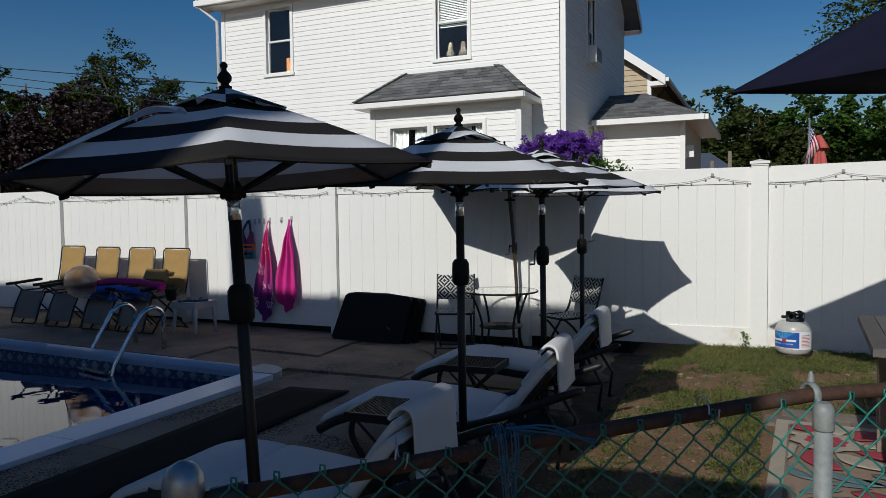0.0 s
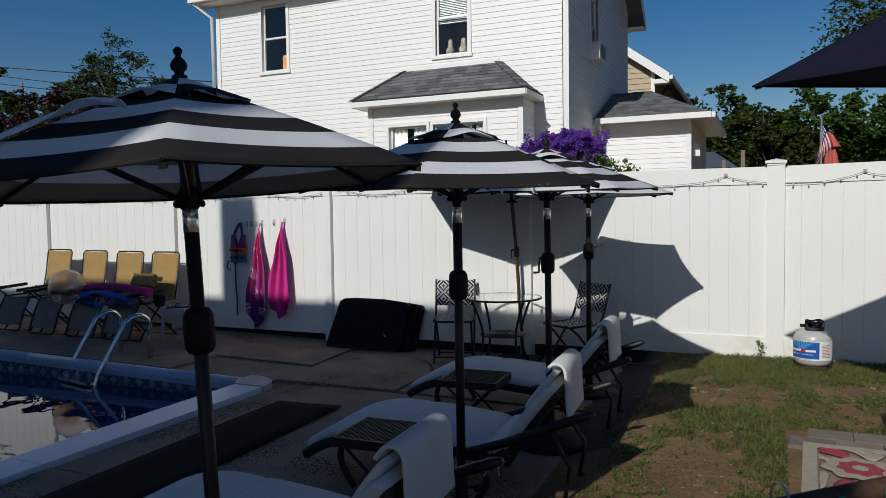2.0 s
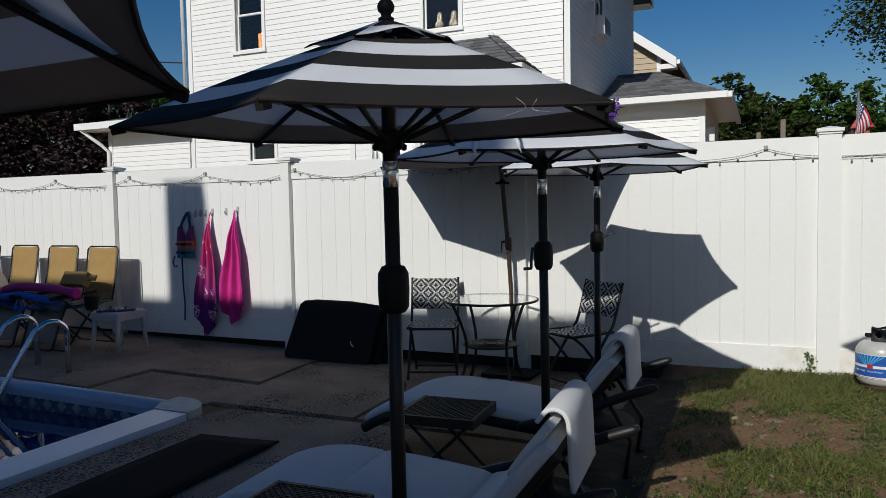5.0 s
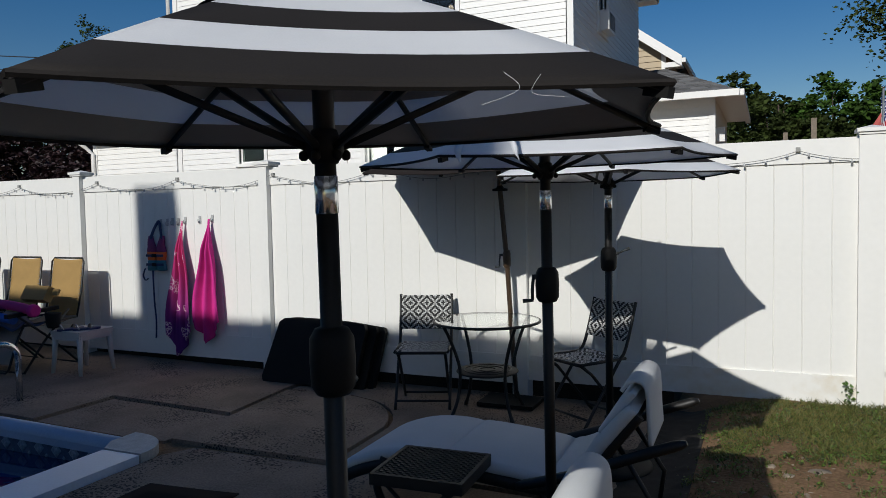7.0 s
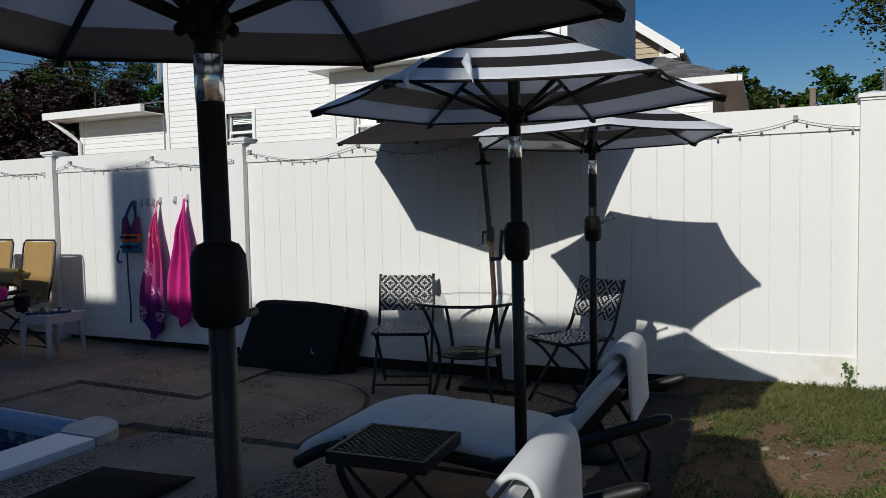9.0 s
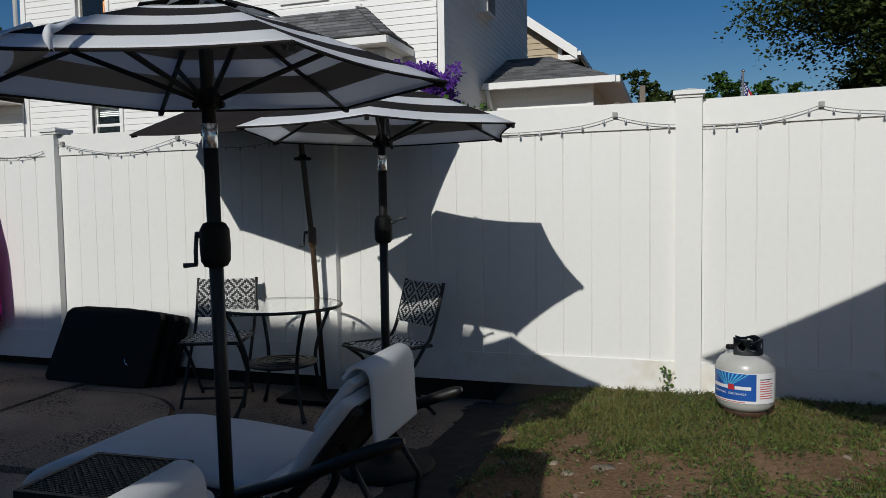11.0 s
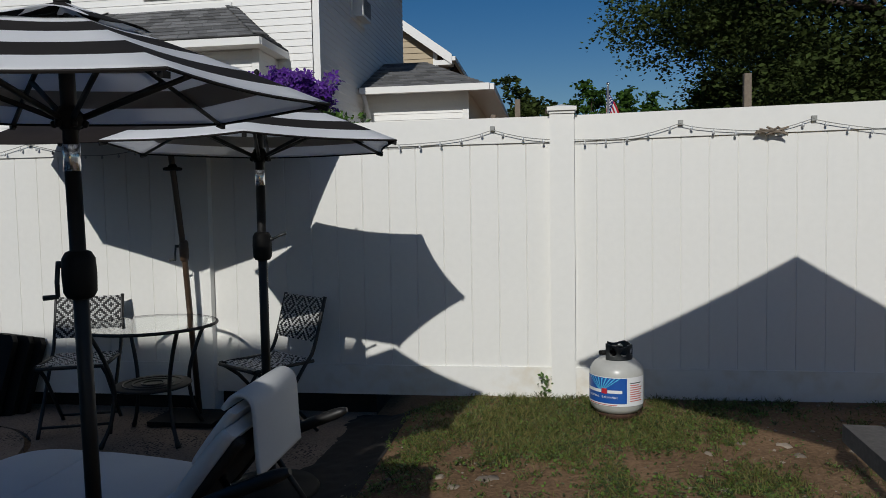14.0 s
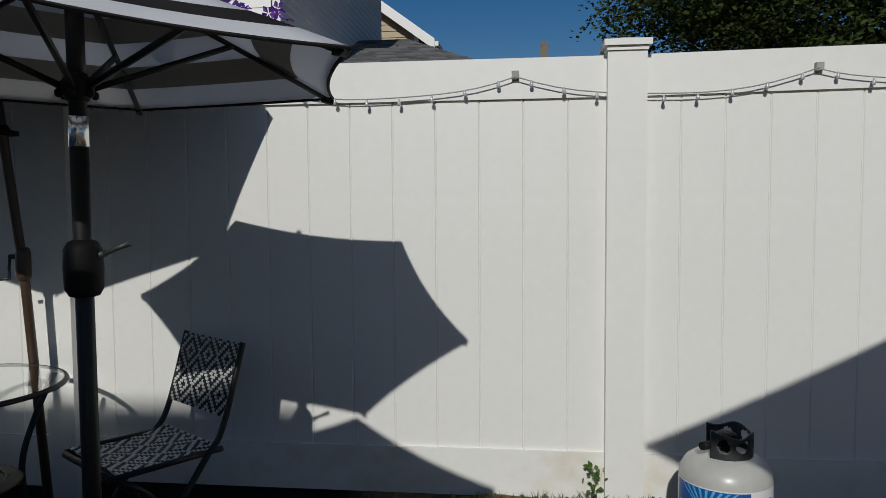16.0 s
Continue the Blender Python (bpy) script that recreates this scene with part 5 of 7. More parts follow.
# ---- loungers ----
def sweep(bm, pts, width, thick, puff=0.0, seg=6, slot=0):
    """A padded strip along a line in the xz plane: a rounded cross-section of that width and thickness, fuller in the middle."""
    pts = [Vector(p) for p in pts]
    n = len(pts)
    rings = []
    for i, p in enumerate(pts):
        way = (pts[min(i + 1, n - 1)] - pts[max(i - 1, 0)]).normalized()
        up = Vector((-way.z, 0, way.x))
        e = math.sin(math.pi * i / (n - 1)) if n > 1 else 1
        e = max(e, 0.0) ** 0.4
        t = thick * (1 - puff + puff * e)
        w = width * (1 - 0.02 * puff * (1 - e))
        ring = []
        for k in range(4 * seg):
            a = 2 * math.pi * (k + 0.5) / (4 * seg)
            c, s = math.cos(a), math.sin(a)
            yy = (w / 2 - t / 2) * (1 if c > 0 else -1) + t / 2 * c
            ring.append(bm.verts.new(p + up * (t / 2 + t / 2 * s) + Vector((0, yy, 0))))
        rings.append(ring)
    m = 4 * seg
    for a, b in zip(rings, rings[1:]):
        for k in range(m):
            f = bm.faces.new((a[k], a[(k + 1) % m], b[(k + 1) % m], b[k]))
            f.smooth, f.material_index = True, slot
    bm.faces.new(rings[0][::-1])
    bm.faces.new(rings[-1])
    return bm


def curve(keys, n):
    """A smooth line through keys (Catmull-Rom), n points between two keys."""
    ks = [Vector(k) for k in keys]
    out = []
    for i in range(len(ks) - 1):
        p0, p1, p2, p3 = ks[max(i - 1, 0)], ks[i], ks[i + 1], ks[min(i + 2, len(ks) - 1)]
        for j in range(n):
            t = j / n
            out.append(0.5 * ((2 * p1) + (p2 - p0) * t + (2 * p0 - 5 * p1 + 4 * p2 - p3) * t * t + (3 * p1 - p0 - 3 * p2 + p3) * t ** 3))
    return out + [ks[-1]]


def lounger():
    """A wave-shaped wicker chaise with raised back and white cushions; +x towards its head."""
    root = thing("sun_lounger", "dark wicker chaise with white cushion, back raised, on the concrete", "lounger", group="loungers in a row")
    W = 0.60
    line = curve([(0.02, 0, 0.165), (0.16, 0, 0.240), (0.36, 0, 0.296), (0.58, 0, 0.306), (0.85, 0, 0.283), (1.10, 0, 0.265), (1.20, 0, 0.277), (1.275, 0, 0.34), (1.375, 0, 0.47), (1.50, 0, 0.63)], 6)
    # frame: a bent side rail on either side, a wicker bed between them
    for s in (-1, 1):
        bm = tube(bmesh.new(), [p + Vector((0, s * W / 2, -0.012)) for p in line[:40]], 0.024, 8, flat=1.25)
        part("side_rail", bm, M["wicker"], root)
        bm = tube(bmesh.new(), [p + Vector((0, s * (W / 2 - 0.03), -0.012)) for p in line[38:]], 0.022, 8, flat=1.2)
        part("back_rail", bm, M["wicker"], root)
        leg = curve([(0.30, s * W / 2, 0.31), (0.26, s * (W / 2 + 0.01), 0.16), (0.34, s * W / 2, 0.0)], 6)
        part("leg", tube(bmesh.new(), leg, 0.02, 8), M["black_metal"], root)
        leg = curve([(1.08, s * W / 2, 0.25), (1.13, s * (W / 2 + 0.01), 0.13), (1.06, s * W / 2, 0.0)], 6)
        part("leg", tube(bmesh.new(), leg, 0.02, 8), M["black_metal"], root)
        arm = curve([(0.98, s * (W / 2 + 0.045), 0.27), (1.25, s * (W / 2 + 0.05), 0.36), (1.52, s * (W / 2 + 0.05), 0.475), (1.70, s * (W / 2 + 0.05), 0.545)], 5)
        part("arm_bar", tube(bmesh.new(), arm, [0.018] + [0.026] * (len(arm) - 3) + [0.022, 0.012], 10, flat=0.9), M["black_metal"], root)
        part("back_strut", tube(bmesh.new(), [(1.40, s * 0.2, 0.46), (1.55, s * 0.22, 0.22), (1.52, s * 0.22, 0.02)], 0.012, 8), M["black_metal"], root)
    part("cross_bar", tube(bmesh.new(), [(1.52, -0.22, 0.03), (1.60, -0.22, 0.012), (1.60, 0.22, 0.012), (1.52, 0.22, 0.03)], 0.011, 8), M["black_metal"], root)
    bm = bmesh.new()
    sweep(bm, [p + Vector((0, 0, -0.035)) for p in line[1:]], W - 0.02, 0.035, 0.0, 3)
    part("wicker_bed", bm, M["wicker"], root)
    # cushion in four pads
    mat = part("mattress", sweep(bmesh.new(), [p + Vector((0, 0, 0.004)) for p in line[2:20]], W + 0.02, 0.062, 0.35), M["cushion"], root, "white padded mattress, seamed in sections")
    for a, b in ((18, 31), (30, 42), (41, 55)):
        part("mattress_pad", sweep(bmesh.new(), [p + Vector((0, 0, 0.004)) for p in line[a:b]], W + 0.02, 0.062, 0.35), M["cushion"], mat)
    # head pad on the back, its cloth flap hanging down behind
    pad = curve([(1.348, 0, 0.517), (1.402, 0, 0.587), (1.456, 0, 0.657), (1.490, 0, 0.700)], 6)
    hp = part("head_cushion", sweep(bmesh.new(), pad, W * 0.92, 0.034, 0.25), M["cushion"], root, "white head cushion strapped over the back")
    fold = curve([(1.425, 0, 0.694), (1.458, 0, 0.733), (1.490, 0, 0.738), (1.515, 0, 0.715), (1.522, 0, 0.65), (1.525, 0, 0.56), (1.532, 0, 0.468)], 5)
    part("back_flap", sweep(bmesh.new(), fold, W * 0.72, 0.018, 0.0, 3), M["cushion"], hp)
    for s in (-1, 1):
        bm = tube(bmesh.new(), curve([(1.14, s * W / 2, 0.31), (1.15, s * (W / 2 + 0.02), 0.24), (1.12, s * (W / 2 + 0.03), 0.16)], 4), 0.0035, 5)
        part("cushion_tie", bm, M["cushion"], mat)
        bm = tube(bmesh.new(), curve([(1.16, s * W / 2, 0.31), (1.19, s * (W / 2 + 0.02), 0.25), (1.20, s * (W / 2 + 0.02), 0.17)], 4), 0.0035, 5)
        part("cushion_tie", bm, M["cushion"], mat)
    return root


ch = lounger()
ch.matrix_basis = pose(-2.62, 5.585, 0.10, 0, 0, 1)
c2 = copy_thing(ch, pose(-2.57, 4.12, 0.10, 0, 0, 3))
c1 = copy_thing(ch, pose(-2.74, 2.66, 0.10, 0, 0, 2))


def side_table():
    root = thing("side_table", "small dark wicker folding side table between loungers", "side table", group="wicker side tables")
    bm = bmesh.new()
    n, a = 24, 0.20
    for i in range(n):
        for j in range(n):
            x, y = -a + (2 * a) * (i + 0.5) / n, -a * 0.93 + (2 * a * 0.93) * (j + 0.5) / n
            r = a / n
            up = 0.006 if (i + j) % 2 else 0.002
            box(bm, x - r * (0.95 if (i + j) % 2 else 0.75), x + r * (0.95 if (i + j) % 2 else 0.75), y - r * (0.6 if (i + j) % 2 else 0.9), y + r * (0.6 if (i + j) % 2 else 0.9), 0.372, 0.376 + up)
    tagged(part("woven_top", bm, M["wicker"], root), kind="stuff")
    part("table_plate", rounded_box(-a, a, -a * 0.93, a * 0.93, 0.350, 0.373, 0.004), M["wicker"], root)
    bm = bmesh.new()
    for q in ((-a - 0.01, a + 0.01, -a * 0.93 - 0.012, -a * 0.93 + 0.006), (-a - 0.01, a + 0.01, a * 0.93 - 0.006, a * 0.93 + 0.012), (-a - 0.012, -a + 0.006, -a * 0.93, a * 0.93), (a - 0.006, a + 0.012, -a * 0.93, a * 0.93)):
        box(bm, *q, 0.335, 0.384)
    part("rim", bevelled(bm, 0.005, 2), M["wicker"], root)
    for s in (-1, 1):
        for d in (-1, 1):
            part("leg", tube(bmesh.new(), [(d * 0.17, s * (0.165 if d > 0 else 0.15), 0.34), (-d * 0.19, s * (0.165 if d > 0 else 0.15), 0.0)], 0.009, 8), M["black_metal"], root)
    for d in (-1, 1):
        part("foot_bar", tube(bmesh.new(), [(d * 0.19, -0.165, 0.009), (d * 0.19, 0.165, 0.009)], 0.009, 8), M["black_metal"], root)
    return root


st = side_table()
st.matrix_basis = pose(-1.97, 5.10, 0.10, 0, 0, 3)
copy_thing(st, pose(-1.95, 3.72, 0.10, 0, 0, 2))


# ---- bistro set ----
def woven(bm, cols, rows, at, mark):
    """Basket weave: every cell a small cushion-shaped strip end."""
    for i in range(cols):
        for j in range(rows):
            k = mark(i, j)
            c = at((i + 0.5) / cols, (j + 0.5) / rows)
            q = [at((i + a) / cols, (j + b) / rows) for a, b in ((0.05, 0.05), (0.95, 0.05), (0.95, 0.95), (0.05, 0.95))]
            nrm = (q[1] - q[0]).cross(q[3] - q[0]).normalized()
            vs = [bm.verts.new(p) for p in q]
            mid = [bm.verts.new(c + (p - c) * 0.6 + nrm * 0.0035) for p in q]
            bm.faces.new(mid).material_index = k
            for e in range(4):
                bm.faces.new((vs[e], vs[(e + 1) % 4], mid[(e + 1) % 4], mid[e])).material_index = k
    return bm


def zigzag(i, j):
    return 0 if (abs((i % 12) - 6) + abs((j % 12) - 6)) % 4 < 2 else 1


def bistro_chair():
    root = thing("folding_chair", "black folding bistro chair woven in black and white zigzags", "chair", group="bistro chairs")
    W = 0.40
    weave = [M["weave_black"], M["weave_white"]]
    bm = bmesh.new()
    woven(bm, 36, 24, lambda u, v: Vector((-W / 2 + W * u, 0.20 + 0.075 * v, 0.555 + 0.262 * v)), zigzag)
    woven(bm, 36, 24, lambda u, v: Vector((W / 2 - W * u, 0.222 + 0.075 * v, 0.555 + 0.262 * v)), zigzag)
    back = tagged(part("backrest", bm, weave, root, "backrest woven in zigzags"), kind="stuff")
    bm = rounded_box(-W / 2, W / 2, -0.004, 0.004, 0, 0.27, 0.003)
    part("back_core", bm, M["weave_black"], back, m=pose(0, 0.211, 0.552, -16, 0, 0))
    bm = bmesh.new()
    woven(bm, 36, 32, lambda u, v: Vector((-W / 2 + W * u, -0.20 + 0.38 * v, 0.455 - 0.018 * math.sin(math.pi * v))), zigzag)
    tagged(part("seat", bm, weave, root, "seat woven in zigzags"), kind="stuff")
    bm = bmesh.new()
    tube(bm, curve([(-W / 2 + 0.01, -0.215, 0.438), (W / 2 - 0.01, -0.215, 0.438)], 4), 0.012, 8)
    for s in (-1, 1):
        tube(bm, [(s * W / 2, -0.21, 0.442), (s * W / 2, 0.19, 0.442)], 0.011, 8)
    part("seat_frame", bm, M["black_metal"], root)
    for s in (-1, 1):
        x = s * (W / 2 + 0.006)
        part("back_leg", tube(bmesh.new(), curve([(x, 0.285, 0.825), (x, 0.19, 0.52), (x, 0.10, 0.40), (x, -0.20, 0.0)], 5), 0.0115, 8), M["black_metal"], root)
        x = s * (W / 2 - 0.022)
        part("front_leg", tube(bmesh.new(), [(x, -0.20, 0.435), (x, -0.10, 0.36), (x, 0.22, 0.0)], 0.0115, 8), M["black_metal"], root)
    part("foot_rail", tube(bmesh.new(), [(-W / 2, -0.155, 0.06), (W / 2, -0.155, 0.06)], 0.009, 8), M["black_metal"], root)
    part("foot_rail", tube(bmesh.new(), [(-W / 2 + 0.03, 0.18, 0.045), (W / 2 - 0.03, 0.18, 0.045)], 0.009, 8), M["black_metal"], root)
    return root


bc = bistro_chair()
bc.matrix_basis = pose(-3.06, 7.285, 0.10, 0, 0, 20)
copy_thing(bc, pose(-1.79, 7.255, 0.112, 0, 0, -35))


def bistro_table():
    root = thing("bistro_table", "round glass-topped black metal bistro table with lower shelf", "table", pose(-2.475, 7.13, 0.10) @ Matrix.Diagonal((1.07, 1.07, 1.0, 1.0)))
    bm = bmesh.new()
    lathe(bm, [(0.352, 0.700), (0.356, 0.703), (0.352, 0.706)], 48)
    top = part("glass_top", bm, M["glass"], root, "clear glass top")
    top.visible_shadow = False
    bm = tube(bmesh.new(), [(0.358 * math.cos(a), 0.358 * math.sin(a), 0.697) for a in [2 * math.pi * k / 48 for k in range(49)]], 0.0095, 8, caps=False)
    part("rim", bm, M["black_metal"], root)
    for k in range(4):
        a = radians(45 + 90 * k + 8)
        c, s = math.cos(a), math.sin(a)
        prof = curve([(0.335, 0, 0.69), (0.27, 0, 0.55), (0.215, 0, 0.36), (0.235, 0, 0.16), (0.30, 0, 0.012)], 6)
        part("leg", tube(bmesh.new(), [(p.x * c, p.x * s, p.z) for p in prof], [0.0115] * (len(prof) - 3) + [0.013, 0.016, 0.013], 8), M["black_metal"], root)
    bm = bmesh.new()
    lathe(bm, [(0.02, 0.325), (0.205, 0.325), (0.212, 0.333), (0.205, 0.341), (0.02, 0.338)], 36)
    part("lower_shelf", bm, M["wicker"], root, "small round lower shelf")
    for r in (0.06, 0.11, 0.16):
        bm = tube(bmesh.new(), [(r * math.cos(a), r * math.sin(a), 0.342) for a in [2 * math.pi * k / 24 for k in range(25)]], 0.006, 5, caps=False)
        part("shelf_ring", bm, M["black_metal"], root)
    return root


bistro_table()


# ---- stack of dark covers against the fence ----
def build_covers():
    root = thing("cover_panels", "stack of black moulded plastic panels leaning on the fence", "panel", pose(-4.21, 7.42, 0.115, -13, 0, 0))
    for k, (dx, dy) in enumerate(((0.0, 0.0), (0.07, 0.07), (0.12, 0.125))):
        bm = bmesh.new()
        ring = [(-0.50, 0.0), (0.40, 0.0), (0.43, 0.03), (0.50, 0.50), (0.48, 0.545), (0.2, 0.575), (-0.2, 0.58), (-0.34, 0.565), (-0.39, 0.53), (-0.52, 0.04)]
        prism(bm, ring, 0.0, 0.05)
        bevelled(bm, 0.014, 2)
        part("panel", bm, M["black_plastic"], root, m=pose(dx, dy, -0.004 * k, 90, 0, 0) @ pose(0, 0, -0.025))
    bm = tube(bmesh.new(), curve([(0.22, -0.03, 0.20), (0.24, -0.05, 0.17), (0.27, -0.05, 0.15)], 4), 0.006, 6)
    part("catch", bm, M["chrome"], root)


build_covers()


# ---- zero-gravity chairs and what lies on them ----
def relaxer():
    root = thing("reclining_chair", "folding recliner with tan mesh back and black tube frame", "recliner", group="recliners by the fence")
    W = 0.46

    def sling(keys, n):
        pts = curve(keys, n)
        return lambda u, v: (lambda p: Vector((-W / 2 + 0.02 + (W - 0.04) * u, p.y + 0.012 * math.sin(math.pi * u), p.z - 0.014 * math.sin(math.pi * u))))(pts[round(v * (len(pts) - 1))])
    bm = bmesh.new()
    sheet(bm, sling([(0, 0.60, 0.48), (0, 0.655, 0.72), (0, 0.705, 1.04)], 8), 8, 16)
    solid(part("back_sling", bm, M["tan_mesh"], root, "tan mesh back"), 0.004)
    bm = bmesh.new()
    sheet(bm, sling([(0, 0.60, 0.48), (0, 0.40, 0.43), (0, 0.12, 0.44), (0, 0.02, 0.47)], 6), 8, 18)
    solid(part("seat_sling", bm, M["taupe_mesh"], root, "brown mesh seat"), 0.004)
    bm = bmesh.new()
    sheet(bm, sling([(0, 0.02, 0.46), (0, -0.06, 0.30), (0, -0.12, 0.12)], 6), 8, 12)
    solid(part("foot_sling", bm, M["taupe_mesh"], root, "brown mesh foot rest"), 0.004)
    part("back_frame", tube(bmesh.new(), [(-W / 2, 0.59, 0.46)] + [(-W / 2, 0.655, 0.72), (-W / 2, 0.70, 1.01), (-W / 2 + 0.03, 0.71, 1.045), (W / 2 - 0.03, 0.71, 1.045), (W / 2, 0.70, 1.01), (W / 2, 0.655, 0.72), (W / 2, 0.59, 0.46)], 0.009, 8), M["black_metal"], root)
    part("foot_frame", tube(bmesh.new(), [(-W / 2, 0.03, 0.47), (-W / 2, -0.06, 0.30), (-W / 2, -0.14, 0.08), (-W / 2 + 0.03, -0.15, 0.05), (W / 2 - 0.03, -0.15, 0.05), (W / 2, -0.14, 0.08), (W / 2, -0.06, 0.30), (W / 2, 0.03, 0.47)], 0.0115, 8), M["black_metal"], root)
    for s in (-1, 1):
        x = s * (W / 2 + 0.025)
        part("side_leg", tube(bmesh.new(), [(x, -0.05, 0.56), (x, 0.28, 0.30), (x, 0.58, 0.012)], 0.0115, 8), M["black_metal"], root)
        part("side_leg", tube(bmesh.new(), [(x - s * 0.02, 0.50, 0.56), (x - s * 0.02, 0.22, 0.28), (x - s * 0.02, 0.0, 0.012)], 0.0115, 8), M["black_metal"], root)
        bm = rounded_box(x - 0.028, x + 0.028, -0.16, 0.36, 0.565, 0.60, 0.012)
        for v in bm.verts:
            v.co.z += 0.03 * max(0, v.co.y) - 0.1 * max(0, -v.co.y - 0.02)
        part("armrest", bm, M["black_plastic"], root)
        part("side_rail", tube(bmesh.new(), [(x - s * 0.02, 0.58, 0.47), (x - s * 0.02, 0.02, 0.46)], 0.0105, 8), M["black_metal"], root)
    part("cross_tube", tube(bmesh.new(), [(-W / 2, 0.575, 0.016), (W / 2, 0.575, 0.016)], 0.011, 8), M["black_metal"], root)
    part("cross_tube", tube(bmesh.new(), [(-W / 2, 0.0, 0.016), (W / 2, 0.0, 0.016)], 0.011, 8), M["black_metal"], root)
    # lacing along the back
    bm = bmesh.new()
    for s in (-1, 1):
        for k in range(12):
            t = k / 12
            y, z = 0.615 + 0.085 * t, 0.53 + 0.48 * t
            tube(bm, [(s * (W / 2 - 0.028), y, z), (s * (W / 2 + 0.006), y + 0.012, z + 0.02)], 0.003, 4)
    tagged(part("lacing", bm, M["cord"], root), kind="stuff")
    return root


rc = relaxer()
RX = (-9.08, -8.40, -7.74, -7.15)
rc.matrix_basis = pose(RX[0], 6.72, 0.165, 0, 0, 2)
for k, x in enumerate(RX[1:]):
    copy_thing(rc, pose(x, 6.70 + 0.01 * k, 0.155 - 0.004 * k, 0, 0, (-1, 1.5, 0)[k]))


def build_pool_toys():
    n1 = thing("pool_noodle", "magenta foam pool noodle lying across the chairs", "pool noodle")
    part("foam", tube(bmesh.new(), curve([(-8.02, 6.78, 0.72), (-7.6, 6.72, 0.80), (-7.1, 6.72, 0.80), (-6.78, 6.74, 0.755)], 8), 0.045, 12), M["pink_foam"], n1)
    bm = bmesh.new()
    lathe(bm, [(0.045, 0.0), (0.06, 0.01), (0.06, 0.05), (0.045, 0.06)], 12, pose(-6.80, 6.74, 0.757, 0, 95, 0))
    part("end_cap", bm, M["pink"], n1)
    n2 = thing("pool_noodle", "blue foam pool noodle under the magenta one", "pool noodle")
    part("foam", tube(bmesh.new(), curve([(-7.75, 6.66, 0.70), (-7.35, 6.63, 0.725), (-6.93, 6.66, 0.67)], 8), 0.04, 12), M["blue_foam"], n2)
    ball = thing("beach_ball", "clear inflated beach ball resting on a recliner", "ball")
    bm = bmesh.new()
    bmesh.ops.create_uvsphere(bm, u_segments=28, v_segments=16, radius=0.215)
    for f in bm.faces:
        f.smooth = True
    b = part("ball_skin", bm, M["clear_film"], ball, m=pose(-8.03, 6.66, 0.79))
    b.visible_shadow = False
    solid(b, 0.003)
    bm = bmesh.new()
    for k in range(3):
        a = math.pi * k / 3
        tube(bm, [(0.216 * math.cos(t) * math.cos(a), 0.216 * math.cos(t) * math.sin(a), 0.216 * math.sin(t)) for t in [2 * math.pi * j / 32 for j in range(33)]], 0.0015, 4, caps=False)
    part("ball_seams", bm, M["white_plastic"], ball, m=pose(-8.03, 6.66, 0.79, 30, 20, 0))
    pil = thing("head_pillow", "tan pillow strapped to a recliner back", "pillow")
    bm = rounded_box(-0.17, 0.17, -0.045, 0.045, -0.075, 0.075, 0.04, 3)
    part("pillow_body", bm, M["tan_mesh"], pil, m=pose(-7.24, 7.14, 0.85, -30, 0, 0))
    part("strap", rounded_box(0.172, 0.26, -0.01, 0.01, -0.03, 0.03, 0.006), M["tan_mesh"], pil, m=pose(-7.24, 7.17, 0.87, -30, 0, 0))
    cup = thing("drink_holder", "black cup holder clipped to a recliner", "holder")
    bm = bmesh.new()
    lathe(bm, [(0.05, 0), (0.06, 0.02), (0.075, 0.14), (0.07, 0.145)], 14, pose(-6.88, 7.02, 0.55))
    part("pouch", bm, M["black_cloth"], cup)
    rnd = random.Random(11)
    spots = [(-8.05, 6.72, 0.60), (-7.92, 6.66, 0.61), (-7.30, 6.68, 0.60), (-7.18, 6.64, 0.60), (-7.62, 6.80, 0.62), (-7.05, 6.75, 0.61)]
    mats = ("label_grey", "label_grey", "blue_foam", "navy_nylon", "navy_nylon", "wood")
    for (x, y, z), mt in zip(spots, mats):
        g = thing("swim_toy", "small rounded swim toy lying on the recliner", "toy", group="toys on the recliners")
        bm = bmesh.new()
        r = rnd.uniform(0.035, 0.055)
        lathe(bm, [(0.01, -r * 0.7), (r, -r * 0.45), (r * 1.15, 0), (r * 0.8, r * 0.5), (0.01, r * 0.65)], 14, pose(x, y, z, rnd.uniform(-20, 20), 0, 0) @ Matrix.Diagonal((1.5, 1, 1, 1)))
        part("toy_body", bm, M[mt], g)
    gog = thing("swim_goggles", "blue swim goggles with red and white strap", "goggles")
    bm = bmesh.new()
    for s in (-1, 1):
        lathe(bm, [(0.03, -0.012), (0.036, 0.0), (0.034, 0.015), (0.02, 0.02)], 14, pose(-7.42 + s * 0.042, 6.60, 0.60, 80, 0, 0))
    part("lens_cups", bm, M["blue_foam"], gog)
    for k, mt in enumerate(("label_red", "label_white")):
        part("strap", tube(bmesh.new(), curve([(-7.50, 6.61, 0.61), (-7.48 + 0.02 * k, 6.63, 0.70 + 0.015 * k), (-7.40, 6.63, 0.72 - 0.01 * k), (-7.34, 6.61, 0.61)], 6), 0.006, 6, flat=0.5), M[mt], gog)
    tow = thing("dark_bag", "dark bundled bag and cloth lying under the noodles", "bag")
    bm = bmesh.new()
    sheet(bm, lambda u, v: (-7.85 + 0.95 * u, 6.62 + 0.32 * v, 0.60 + 0.10 * math.sin(math.pi * v) * (0.6 + 0.4 * math.sin(11 * u)) + 0.02 * math.sin(17 * u + 9 * v)), 40, 14)
